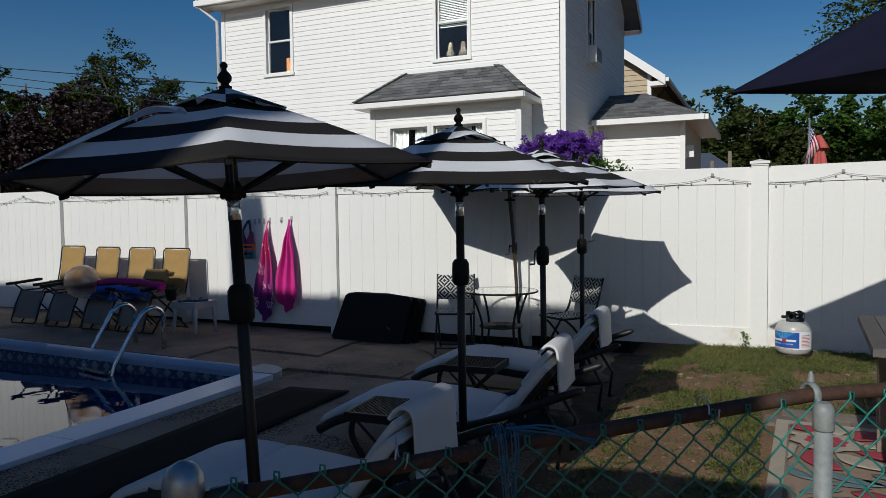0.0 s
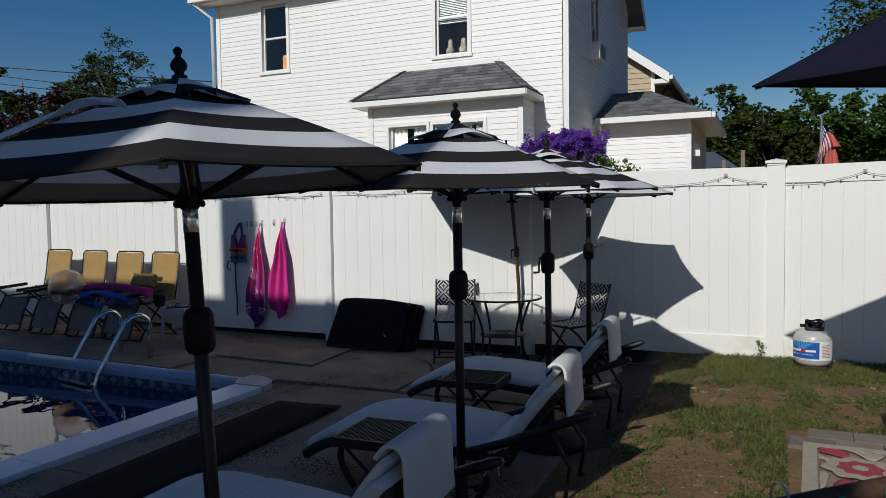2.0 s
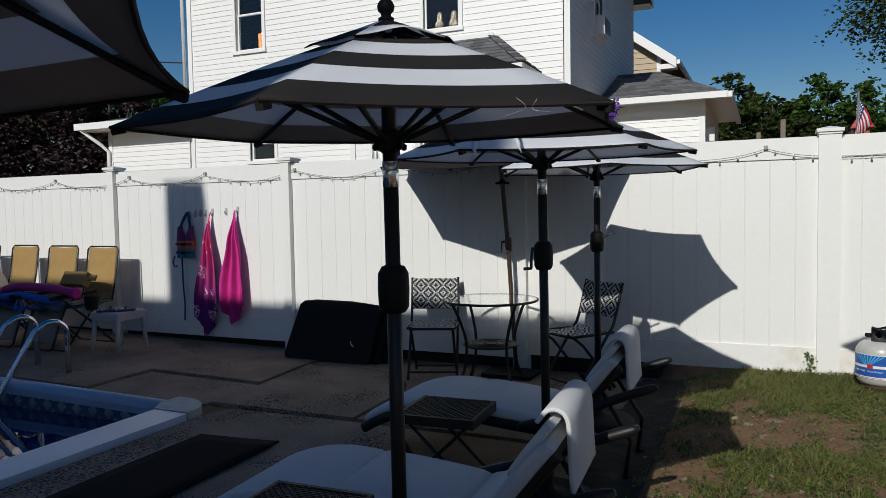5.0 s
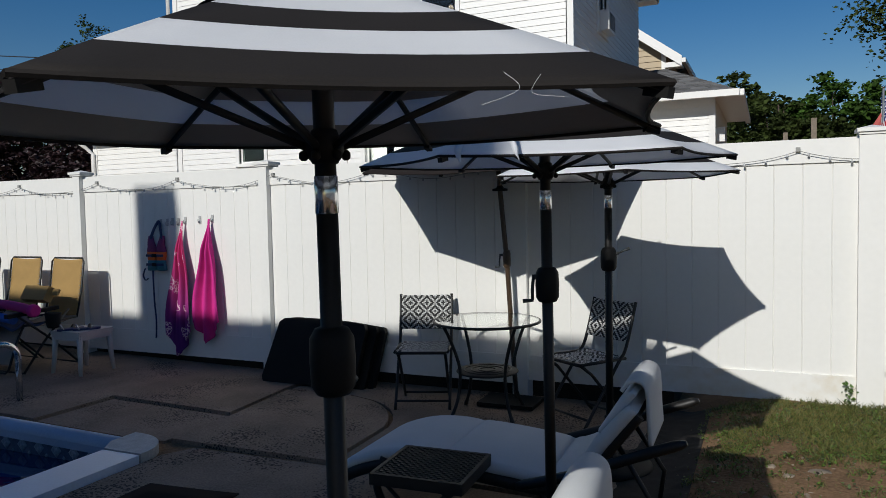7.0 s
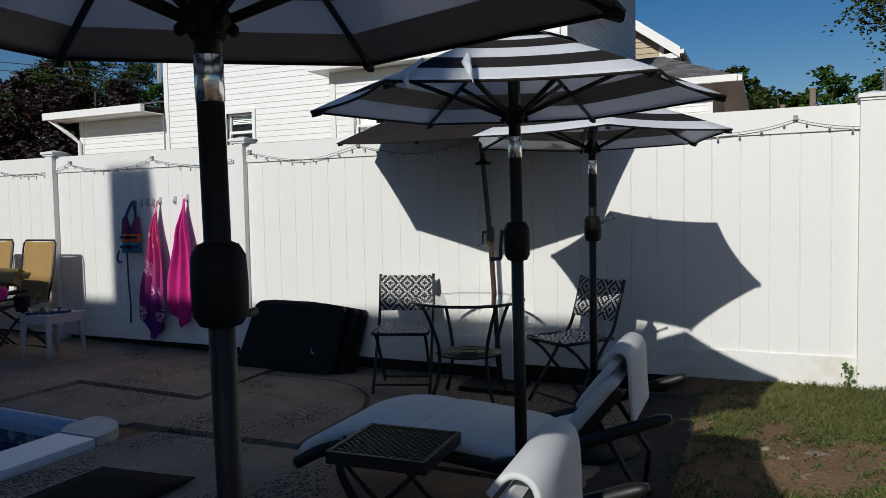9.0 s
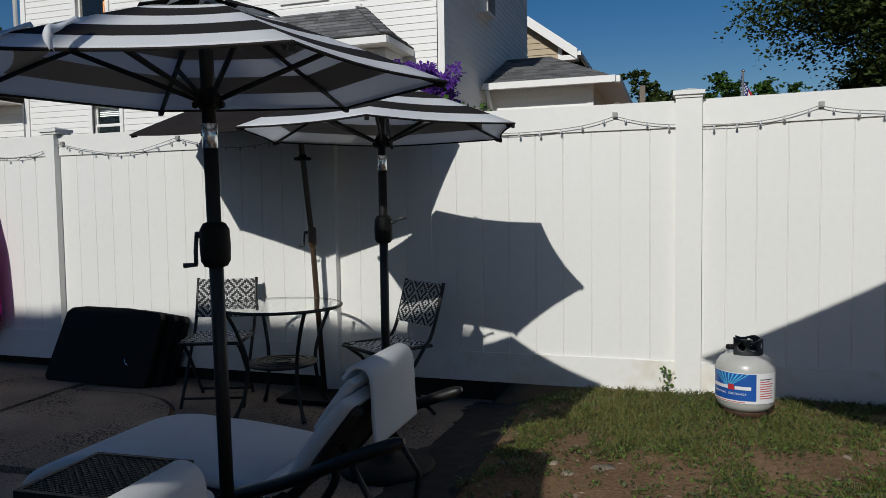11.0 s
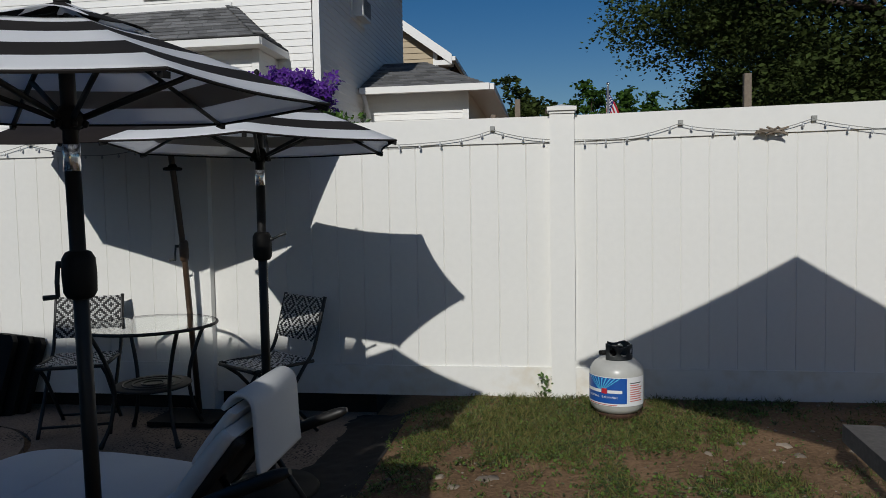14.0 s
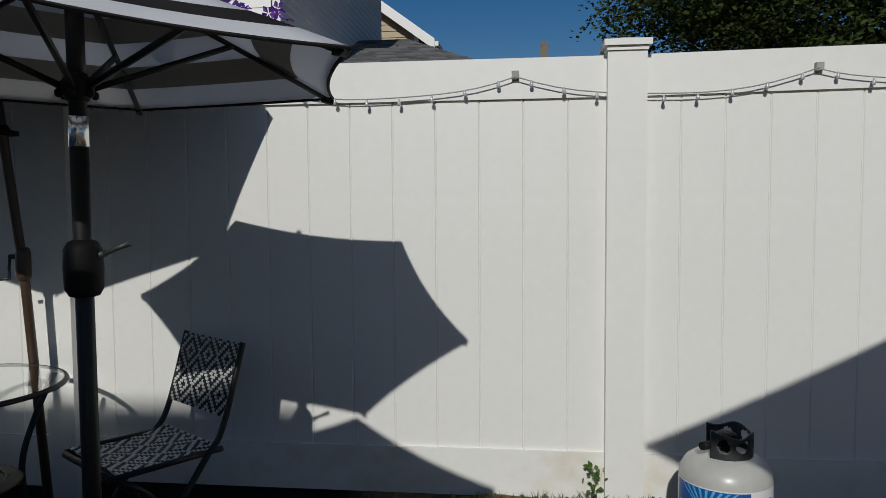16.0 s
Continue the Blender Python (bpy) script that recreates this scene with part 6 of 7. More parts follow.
    solid(part("cloth", bm, M["navy_nylon"], tow), 0.02)

    t = thing("plastic_table", "low white plastic side table with sandals on it", "side table", pose(-6.53, 7.05, deck_z(-6.5)) @ Matrix.Diagonal((0.86, 0.86, 1.0, 1.0)))
    top = rounded_box(-0.22, 0.22, -0.22, 0.22, 0.385, 0.415, 0.012, 2)
    part("tabletop", top, M["white_plastic"], t)
    bm = bmesh.new()
    for q in ((-0.21, 0.21, -0.215, -0.20), (-0.21, 0.21, 0.20, 0.215), (-0.215, -0.20, -0.2, 0.2), (0.20, 0.215, -0.2, 0.2)):
        box(bm, *q, 0.335, 0.384)
    part("apron", bm, M["white_plastic"], t)
    for sx in (-1, 1):
        for sy in (-1, 1):
            bm = bmesh.new()
            tube(bm, [(sx * 0.185, sy * 0.185, 0.383), (sx * 0.195, sy * 0.195, 0.2), (sx * 0.215, sy * 0.215, 0.0)], [0.034, 0.027, 0.02], 6)
            part("leg", bm, M["white_plastic"], t)
    for k, (x, y, a) in enumerate(((-6.56, 6.95, 70), (-6.43, 7.02, 60))):
        s = thing("sandal", "dark strappy sandal lying on the white table", "sandal", pose(x, y, deck_z(-6.5) + 0.417, 0, 0, a), "pair of sandals")
        bm = bmesh.new()
        prism(bm, [(0.12 * math.cos(q), 0.042 * math.sin(q) * (1.1 if math.cos(q) > 0 else 0.85)) for q in [2 * math.pi * i / 18 for i in range(18)]], 0.0, 0.02)
        part("sole", bm, M["navy_nylon"], s)
        part("strap", tube(bmesh.new(), [(0.02, -0.042, 0.015), (0.03, -0.02, 0.05), (0.03, 0.02, 0.05), (0.02, 0.042, 0.015)], 0.009, 6, flat=0.5), M["wood"], s)
        part("strap", tube(bmesh.new(), [(-0.07, -0.035, 0.015), (-0.09, 0, 0.06), (-0.07, 0.035, 0.015)], 0.007, 6, flat=0.5), M["label_grey"], s)


build_pool_toys()


# ---- towels, life vest and hooks on the fence ----
def hung_towel(name, label, x, z, length, spread, skew, mat, seed):
    """A towel pinched at its hook and falling in folds."""
    root = thing(name, label, "towel", pose(x, FENCE_Y - 0.035, z))
    rnd = random.Random(seed)
    ph = [rnd.uniform(0, 6.28) for _ in range(4)]

    def at(u, v):
        w = spread * (0.06 + 0.94 * soft_step(0.0, 0.85, v) ** 0.8)
        xx = (u - 0.5) * w + skew * v
        fold = 0.030 * math.sin(u * 15 + ph[0] + 2 * v) + 0.014 * math.sin(u * 31 + ph[1])
        drop = length * v * (1 - 0.42 * abs(u - 0.42 - 0.1 * math.sin(ph[2])) ** 1.2)
        return Vector((xx + 0.01 * math.sin(9 * v + ph[3]), -0.045 * soft_step(0, 0.3, v) - 0.02 + fold * soft_step(0.02, 0.3, v), -drop))
    bm = bmesh.new()
    sheet(bm, at, 44, 50)
    solid(part("towel_cloth", bm, mat, root), 0.006)
    return root


hung_towel("beach_towel", "pink and violet printed beach towel hanging on a hook", -5.835, 1.55, 1.32, 0.30, -0.05, M["print_towel"], 3)
hung_towel("bath_towel", "plain magenta towel hanging in folds on a hook", -5.495, 1.565, 1.20, 0.33, -0.045, M["pink"], 8)


def build_hooks():
    for x, z in ((-6.155, 1.53), (-6.07, 1.535), (-6.0, 1.54), (-5.925, 1.54), (-5.835, 1.55), (-5.65, 1.555), (-5.495, 1.565)):
        h = thing("wall_hook", "small white plastic hook stuck on the fence", "hook", pose(x, FENCE_Y - 0.013, z), "hooks on the fence")
        part("plate", rounded_box(-0.014, 0.014, -0.006, 0.0, -0.035, 0.04, 0.004), M["coping_corner"], h)
        part("prong", tube(bmesh.new(), curve([(0, -0.005, -0.01), (0, -0.022, -0.024), (0, -0.03, -0.005), (0, -0.028, 0.01)], 4), 0.005, 6), M["coping_corner"], h)


build_hooks()


def build_vest():
    v = thing("life_vest", "child's purple, orange and teal life vest hanging on the fence", "life vest", pose(-6.19, FENCE_Y - 0.06, 1.06))
    # each front half: bands of cloth over foam, waisted, with a scooped armhole and a rounded shoulder
    bands = (("lower_panel", "teal_nylon", 0.0, 0.105, "teal lower panel"), ("middle_panel", "orange", 0.10, 0.185, "orange middle panel"), ("shoulder_panel", "purple_nylon", 0.18, 0.345, "dark purple shoulder"))
    for s in (-1, 1):
        for name, mt, z0, z1, lab in bands:
            def at(u, w):
                z = z0 + (z1 - z0) * w
                inner = 0.006 + 0.045 * soft_step(0.19, 0.34, z)
                outer = 0.120 - 0.012 * math.sin(math.pi * z / 0.18) - 0.030 * soft_step(0.17, 0.26, z) + 0.004 * soft_step(0.27, 0.33, z)
                a = math.pi * u
                mid, half = (inner + outer) / 2, (outer - inner) / 2
                full = 0.036 * (1 - 0.45 * soft_step(0.26, 0.345, z)) * (0.72 + 0.28 * math.sin(math.pi * w) ** 0.5)
                return Vector((s * (mid - half * math.cos(a)), 0.02 - full * max(0.0, math.sin(a)) ** 0.6, z))
            bm = bmesh.new()
            sheet(bm, at, 14, 8)
            solid(part(name, bm, M[mt], v, lab), 0.012)
    part("neck_strap", tube(bmesh.new(), curve([(-0.07, 0, 0.31), (-0.02, 0.01, 0.42), (0.03, 0.02, 0.485), (0.06, 0.01, 0.41), (0.08, 0, 0.31)], 6), 0.018, 8, flat=0.5), M["navy_nylon"], v)
    for z in (0.06, 0.15):
        part("belt", rounded_box(-0.112, 0.112, -0.026, -0.017, z - 0.012, z + 0.012, 0.003), M["navy_nylon"], v)
        part("buckle", rounded_box(-0.025, 0.025, -0.036, -0.0265, z - 0.016, z + 0.016, 0.004), M["black_plastic"], v)
    part("hanging_strap", tube(bmesh.new(), curve([(-0.03, -0.02, 0.0), (-0.035, -0.01, -0.3), (-0.02, -0.01, -0.5), (-0.03, -0.01, -0.68)], 6), 0.012, 6, flat=0.3), M["navy_nylon"], v)
    part("loose_strap", tube(bmesh.new(), curve([(-0.13, -0.02, 0.02), (-0.16, -0.02, -0.05), (-0.13, -0.02, -0.10), (-0.10, -0.02, -0.08)], 5), 0.011, 6, flat=0.3), M["navy_nylon"], v)


build_vest()


# ---- propane tank ----
def build_tank():
    t = thing("propane_tank", "pale grey propane cylinder with blue label, standing on the grass", "gas cylinder", pose(0.284, 7.31, 0.266, 0, 0, -14))
    R = 0.153
    bm = bmesh.new()
    prof = [(0.10, 0.03), (0.125, 0.035), (0.145, 0.06), (R, 0.10), (R, 0.245), (0.149, 0.272), (0.132, 0.302), (0.10, 0.325), (0.06, 0.336), (0.02, 0.338)]
    lathe(bm, prof, 48)
    part("body", bm, M["steel_white"], t)
    bm = bmesh.new()
    lathe(bm, [(0.112, 0.0), (0.116, 0.0), (0.118, 0.042), (0.112, 0.042)], 40)
    part("foot_ring", bm, M["rust"], t, "rusty foot ring")

    def strip(a0, a1, z0, z1, r, n=24):
        b = bmesh.new()
        sheet(b, lambda u, v: (r * math.sin(radians(a0 + (a1 - a0) * u)), -r * math.cos(radians(a0 + (a1 - a0) * u)), z0 + (z1 - z0) * v), n, 3)
        return b
    wrap = part("label_wrap", strip(-80, 78, 0.085, 0.247, R + 0.0012, 40), M["label_white"], t, "white paper wrap")
    blue = part("blue_field", strip(-72, 30, 0.10, 0.243, R + 0.0022, 36), M["label_blue"], wrap, "blue printed field")
    # pale burst in the upper part of the blue field
    for k in range(9):
        a = -58 + 9 * k
        b = bmesh.new()
        w0, w1 = 1.0, 3.6
        cx, cz = -24, 0.165
        sheet(b, lambda u, v: ((R + 0.003) * math.sin(radians(cx + (a - cx) * v + (u - 0.5) * (w0 + (w1 - w0) * v))), -(R + 0.003) * math.cos(radians(cx + (a - cx) * v + (u - 0.5) * (w0 + (w1 - w0) * v))), cz + (0.241 - cz) * v), 2, 6)
        part("ray", b, M["label_cyan"], blue)
    # the maker's mark as plain shapes: a white-edged bar with one red block
    part("mark_bar", strip(-66, -24, 0.158, 0.176, R + 0.0036, 16), M["label_white"], blue)
    part("mark_bar", strip(-10, 20, 0.158, 0.176, R + 0.0036, 12), M["label_white"], blue)
    part("mark_block", strip(-23, -11, 0.154, 0.184, R + 0.0036, 8), M["label_red"], blue)
    # PROPANE EXCHANGE, letter by letter round the body
    text = "PROPANE EXCHANGE"
    for k, c in enumerate(text):
        if c == " ":
            continue
        cu = bpy.data.curves.new("letter", "FONT")
        cu.body, cu.size, cu.align_x, cu.extrude = c, 0.0155, "CENTER", 0.0004
        tmp = bpy.data.objects.new("letter", cu)
        me = bpy.data.meshes.new_from_object(tmp)
        bpy.data.objects.remove(tmp)
        me.materials.clear()
        me.materials.append(M["label_white"])
        a = radians(-56 + 4.4 * k)
        o = new("letter", me)
        o.matrix_basis = pose((R + 0.0042) * math.sin(a), -(R + 0.0042) * math.cos(a), 0.130, 90, 0, math.degrees(a))
        o.parent = blue
    for k in range(9):
        part("print_line", strip(37, 37 + (32, 28, 30, 31, 25, 30, 32, 22, 29)[k], 0.112 + 0.0125 * k, 0.117 + 0.0125 * k, R + 0.0024, 8), M["red_cloth"] if k < 8 else M["dark_steel"], wrap)
    part("print_line", strip(-60, 10, 0.0895, 0.0935, R + 0.0024, 16), M["red_cloth"], wrap)
    # sheet steel collar with oval hand holes, open behind
    bm = bmesh.new()
    holes = [(-4, 0.372, 13, 0.020), (38, 0.376, 16, 0.022), (78, 0.372, 12, 0.018), (128, 0.376, 18, 0.022), (178, 0.372, 14, 0.020)]
    grid = {}
    for p in range(81):
        for q in range(13):
            a, r = radians(-34 + 260 * p / 80), 0.087
            top = 0.408 + 0.014 * soft_step(6, 0, p) + 0.008 * math.sin(p * 0.24)
            grid[p, q] = bm.verts.new((r * math.sin(a), -r * math.cos(a), 0.326 + (top - 0.326) * q / 12))
    for p in range(80):
        for q in range(12):
            deg, z = -34 + 260 * (p + 0.5) / 80, 0.326 + 0.082 * (q + 0.5) / 12
            if any(((deg - c) / w) ** 2 + ((z - h) / k) ** 2 < 1 for c, h, w, k in holes):
                continue
            bm.faces.new((grid[p, q], grid[p + 1, q], grid[p + 1, q + 1], grid[p, q + 1])).smooth = True
    bmesh.ops.delete(bm, geom=[v for v in bm.verts if not v.link_faces], context="VERTS")
    solid(part("collar", bm, M["dark_steel"], t, "dark steel collar with hand holes"), 0.004)
    bm = bmesh.new()
    lathe(bm, [(0.022, 0.33), (0.026, 0.345), (0.018, 0.36), (0.018, 0.375), (0.036, 0.38), (0.036, 0.395), (0.012, 0.40)], 14)
    part("valve", bm, M["black_plastic"], t)
    part("valve_outlet", tube(bmesh.new(), [(0, 0, 0.365), (-0.05, -0.06, 0.368), (-0.075, -0.095, 0.372)], 0.014, 10), M["black_plastic"], t)


build_tank()


# ---- chain-link fence and its rail ----
def build_chain_link():
    A, B, C = Vector((-0.86, 0.935, 1.155)), Vector((0.112, 1.60, 1.238)), Vector((1.55, 2.45, 1.275))
    root = thing("chain_link_fence", "green vinyl chain-link fence with rusty brown top rail", "fence")
    part("top_rail", tube(bmesh.new(), [A + Vector((0, 0, -0.034)), A.lerp(B, 0.5) + Vector((0, 0, -0.014)), B, B.lerp(C, 0.5), C], 0.0145, 12), M["rust"], root, "rusty brown pipe rail")
    g = 0.22
    for k, (p, dome) in enumerate(((A, True), (B, False), (C, False))):
        bm = bmesh.new()
        r = 0.032 if dome else 0.0165
        off = (B - A).normalized().cross(Vector((0, 0, 1))) * (0.0 if dome else 0.037)
        q = p + off
        tube(bm, [(q.x, q.y, g - 0.2), (q.x, q.y, p.z - (0.01 if dome else 0.045))], r, 18)
        post = part("post", bm, M["galv"] if dome else M["grey_paint"], root)
        bm = bmesh.new()
        if dome:
            lathe(bm, [(0.033, -0.03), (0.035, -0.025), (0.035, 0.0), (0.032, 0.016), (0.023, 0.030), (0.010, 0.038), (0.002, 0.040)], 22, pose(q.x, q.y, p.z))
        else:
            lathe(bm, [(0.0178, -0.060), (0.0192, -0.057), (0.0192, -0.022), (0.0172, -0.014), (0.012, -0.006)], 20, pose(q.x, q.y, p.z))
            ax = (B - A).normalized()
            pts = [p + off * 0.9 + Vector((0, 0, -0.012))] + [p + off.normalized() * 0.022 * math.cos(a) + Vector((0, 0, 0.022 * math.sin(a))) for a in [math.pi * j / 8 for j in range(-1, 10)]]
            tube(bm, pts, 0.008, 8, flat=0.5)
            lathe(bm, [(0.007, 0.0), (0.008, 0.006), (0.005, 0.010), (0.006, 0.014), (0.002, 0.024)], 12, pose(p.x, p.y, p.z + 0.023))
        part("cap", bm, M["galv"] if dome else M["grey_paint"], post, "domed steel cap" if dome else "looped cap with finial")
    # rail end cup beside the domed post
    bm = bmesh.new()
    d = (B - A).normalized()
    tube(bm, [A + d * 0.045 + Vector((0, 0, -0.034)), A + d * 0.10 + Vector((0, 0, -0.030))], 0.020, 14)
    part("rail_cup", bm, M["dark_steel"], root)
    # woven wires: each runs zigzag from the top knuckle down
    rnd = random.Random(4)
    step = 0.0365
    side = d.cross(Vector((0, 0, 1)))
    n = int((C - A).length / step)
    mesh = part("mesh", tube(bmesh.new(), [A + side * 0.03 + Vector((0, 0, -0.95)), B + side * 0.03 + Vector((0, 0, -0.98)), C + side * 0.03 + Vector((0, 0, -1.0))], 0.003, 5), M["green_wire"], root, "green vinyl-coated wire mesh")
    AB = (B - A).length

    def line(s):
        return A.lerp(B, s / AB) if s < AB else B.lerp(C, (s - AB) / (C - B).length)
    for i in range(n):
        s0 = 0.06 + i * step
        pts = []
        rows = 34
        for j in range(rows):
            z = -0.004 - j * step * 1.02
            flip = (1 if j % 2 else -1) * (1 if i % 2 else -1)
            w = rnd.uniform(-0.002, 0.002)
            p = line(min(max(s0 + flip * step / 2 * 0.98 + w, 0.0), (C - A).length * 0.995))
            near = side * (0.022 + 0.002 * (-1) ** (i + j // 2))
            if j == 0 and i % 2:
                pts.append(p + near + d * 0.009 + Vector((0, 0, -0.012)))
                pts.append(p + near + d * 0.008 + Vector((0, 0, 0.004)))
                pts.append(p + near + Vector((0, 0, 0.006)))
            a = p + near + Vector((0, 0, z + rnd.uniform(-0.003, 0.003)))
            pts.append(a + Vector((0, 0, 0.003)))
            pts.append(a - Vector((0, 0, 0.004)))
        part("wire", tube(bmesh.new(), pts, 0.0020, 6), M["green_wire"], mesh)
    for f in (0.30, 0.80):
        c = A.lerp(B, f)
        pts = [c + side * (0.0 + 0.03 * math.cos(a)) + d * (0.02 * a / 6) + Vector((0, 0, 0.028 * math.sin(a))) for a in [0.5 * k for k in range(14)]]
        part("tie_wire", tube(bmesh.new(), pts, 0.0018, 5), M["galv"], root)
    part("post_band", tube(bmesh.new(), [B + side * 0.037 + Vector((0.0235 * math.cos(a), 0.0235 * math.sin(a), -0.26 + 0.0015 * a)) for a in [0.4 * k for k in range(34)]], 0.0025, 5), M["galv"], root)
    # frayed blue cord tied over the rail
    cordt = thing("blue_cord", "frayed blue plastic cord tied over the rusty rail", "cord")
    c = A.lerp(B, 0.47)
    for k in range(9):
        o = d * rnd.uniform(-0.02, 0.02)
        pts = curve([c + o - side * 0.02 + Vector((0, 0, -0.01)), c + o + Vector((0, 0, 0.026)), c + o + side * 0.036 + Vector((0, 0, 0.0)), c + o * 0.6 + side * 0.045 + Vector((0, 0, -0.10)), c + o * 1.4 + side * 0.045 + d * rnd.uniform(-0.012, 0.03) + Vector((0, 0, -rnd.uniform(0.09, 0.19)))], 4)
        part("strand", tube(bmesh.new(), pts, 0.0015, 4), M["blue_rope"], cordt)
    for k in range(3):
        pts = curve([c + side * 0.02 + Vector((0, 0, 0.024)), c + d * (0.06 + 0.012 * k) + side * 0.03 + Vector((0, 0, 0.012 + 0.004 * k)), c + d * 0.16 + side * 0.04 + Vector((0, 0, -0.012 - 0.006 * k))], 4)
        part("strand", tube(bmesh.new(), pts, 0.002, 4), M["blue_rope"], cordt)


build_chain_link()


# ---- rug, pavers, wooden table by the navy umbrella ----
def build_rug():
    rug = thing("outdoor_rug", "worn beige outdoor rug with red and teal flower pattern", "rug", pose(1.25, 3.80, 0.272, 0, 0, -3))
    bm = bmesh.new()
    sheet(bm, lambda u, v: (-1.2 + 2.4 * u, -1.15 + 2.3 * v, 0.004 * math.sin(7 * u + 5 * v)), 20, 20)
    solid(part("rug_base", bm, M["rug_brown"], rug, "tan ground of the rug"), 0.006, -1)
    bm = bmesh.new()
    for q in ((-1.2, 1.2, -1.15, -1.08), (-1.2, 1.2, 1.08, 1.15), (-1.2, -1.13, -1.08, 1.08), (1.13, 1.2, -1.08, 1.08)):
        box(bm, *q, 0.002, 0.010)
    part("border", bm, M["rug_beige"], rug)

    def inside(x, y, z):
        return (max(-1.12, min(1.12, x)), max(-1.07, min(1.07, y)), z)

    def petal(cx, cy, r0, r1, a, wide, mat, z):
        b = bmesh.new()
        sheet(b, lambda u, v: inside(cx + (r0 + (r1 - r0) * v) * math.cos(a + (u - 0.5) * wide * math.sin(math.pi * (0.12 + 0.76 * v)) + 0.35 * v), cy + (r0 + (r1 - r0) * v) * math.sin(a + (u - 0.5) * wide * math.sin(math.pi * (0.12 + 0.76 * v)) + 0.35 * v), z), 5, 8)
        solid(part("motif", b, mat, rug), 0.002)
    for fx, fy, sc in ((-0.93, 0.76, 0.92), (0.12, 0.30, 0.60), (-0.62, -0.25, 0.62), (0.78, 0.66, 0.60), (0.72, -0.30, 0.62), (0.0, -0.70, 0.60)):
        for k in range(10):
            petal(fx, fy, 0.20 * sc, 0.52 * sc, 2 * math.pi * k / 10, 0.55, M["rug_red"] if k % 2 else M["rug_beige"], 0.011)
        for k in range(14):
            petal(fx, fy, 0.56 * sc, 0.74 * sc, 2 * math.pi * k / 14 + 0.2, 0.26, M["rug_teal"], 0.0095)
        for r0, r1, mt, z in ((0.0, 0.19, "rug_beige", 0.012), (0.0, 0.115, "rug_red", 0.0145), (0.0, 0.04, "rug_beige", 0.017)):
            b = bmesh.new()
            prism(b, [(fx + r1 * sc * (1 + 0.10 * math.sin(8 * t)) * math.cos(t), fy + r1 * sc * (1 + 0.10 * math.sin(8 * t)) * math.sin(t)) for t in [2 * math.pi * j / 32 for j in range(32)]], z, z + 0.002)
            part("motif", b, M[mt], rug)
    pav = thing("paver_strip", "grey concrete pavers set flush beside the rug", "paving", kind="structure")
    me = None
    for i in range(9):
        for j in range(2):
            if me is None:
                me = finish("paver", rounded_box(-0.12, 0.12, -0.095, 0.095, -0.05, 0.0, 0.008, 1), M["paver"])
            o = new("paver", me)
            o.matrix_basis = pose(0.16 + 0.247 * i + 0.11 * j, 5.08 + 0.197 * j, 0.262 + 0.002 * ((i * 3 + j) % 3), 0, 0, 0.3 * ((i * 7 + j * 5) % 5 - 2) - 3)
            o.parent = pav


build_rug()


def build_wood_table():
    t = thing("wooden_table", "weathered grey wooden slat table under the navy umbrella", "table", pose(1.13, 4.13, 0.25, 0, 0, -3))
    for k in range(16):
        part("top_slat", rounded_box(-0.64 + 0.08 * k, -0.64 + 0.0765 + 0.08 * k, -0.56, 0.56, 0.713, 0.75, 0.005), M["grey_wood"], t)
    for s in (-1, 1):
        part("apron", rounded_box(-0.56, 0.56, s * 0.46 - 0.015, s * 0.46 + 0.015, 0.62, 0.713, 0.004), M["wood"], t)
        for u in (-1, 1):
            part("leg", rounded_box(u * 0.52 - 0.03, u * 0.52 + 0.03, s * 0.40 - 0.03, s * 0.40 + 0.03, 0.024, 0.713, 0.006), M["wood"], t)


build_wood_table()


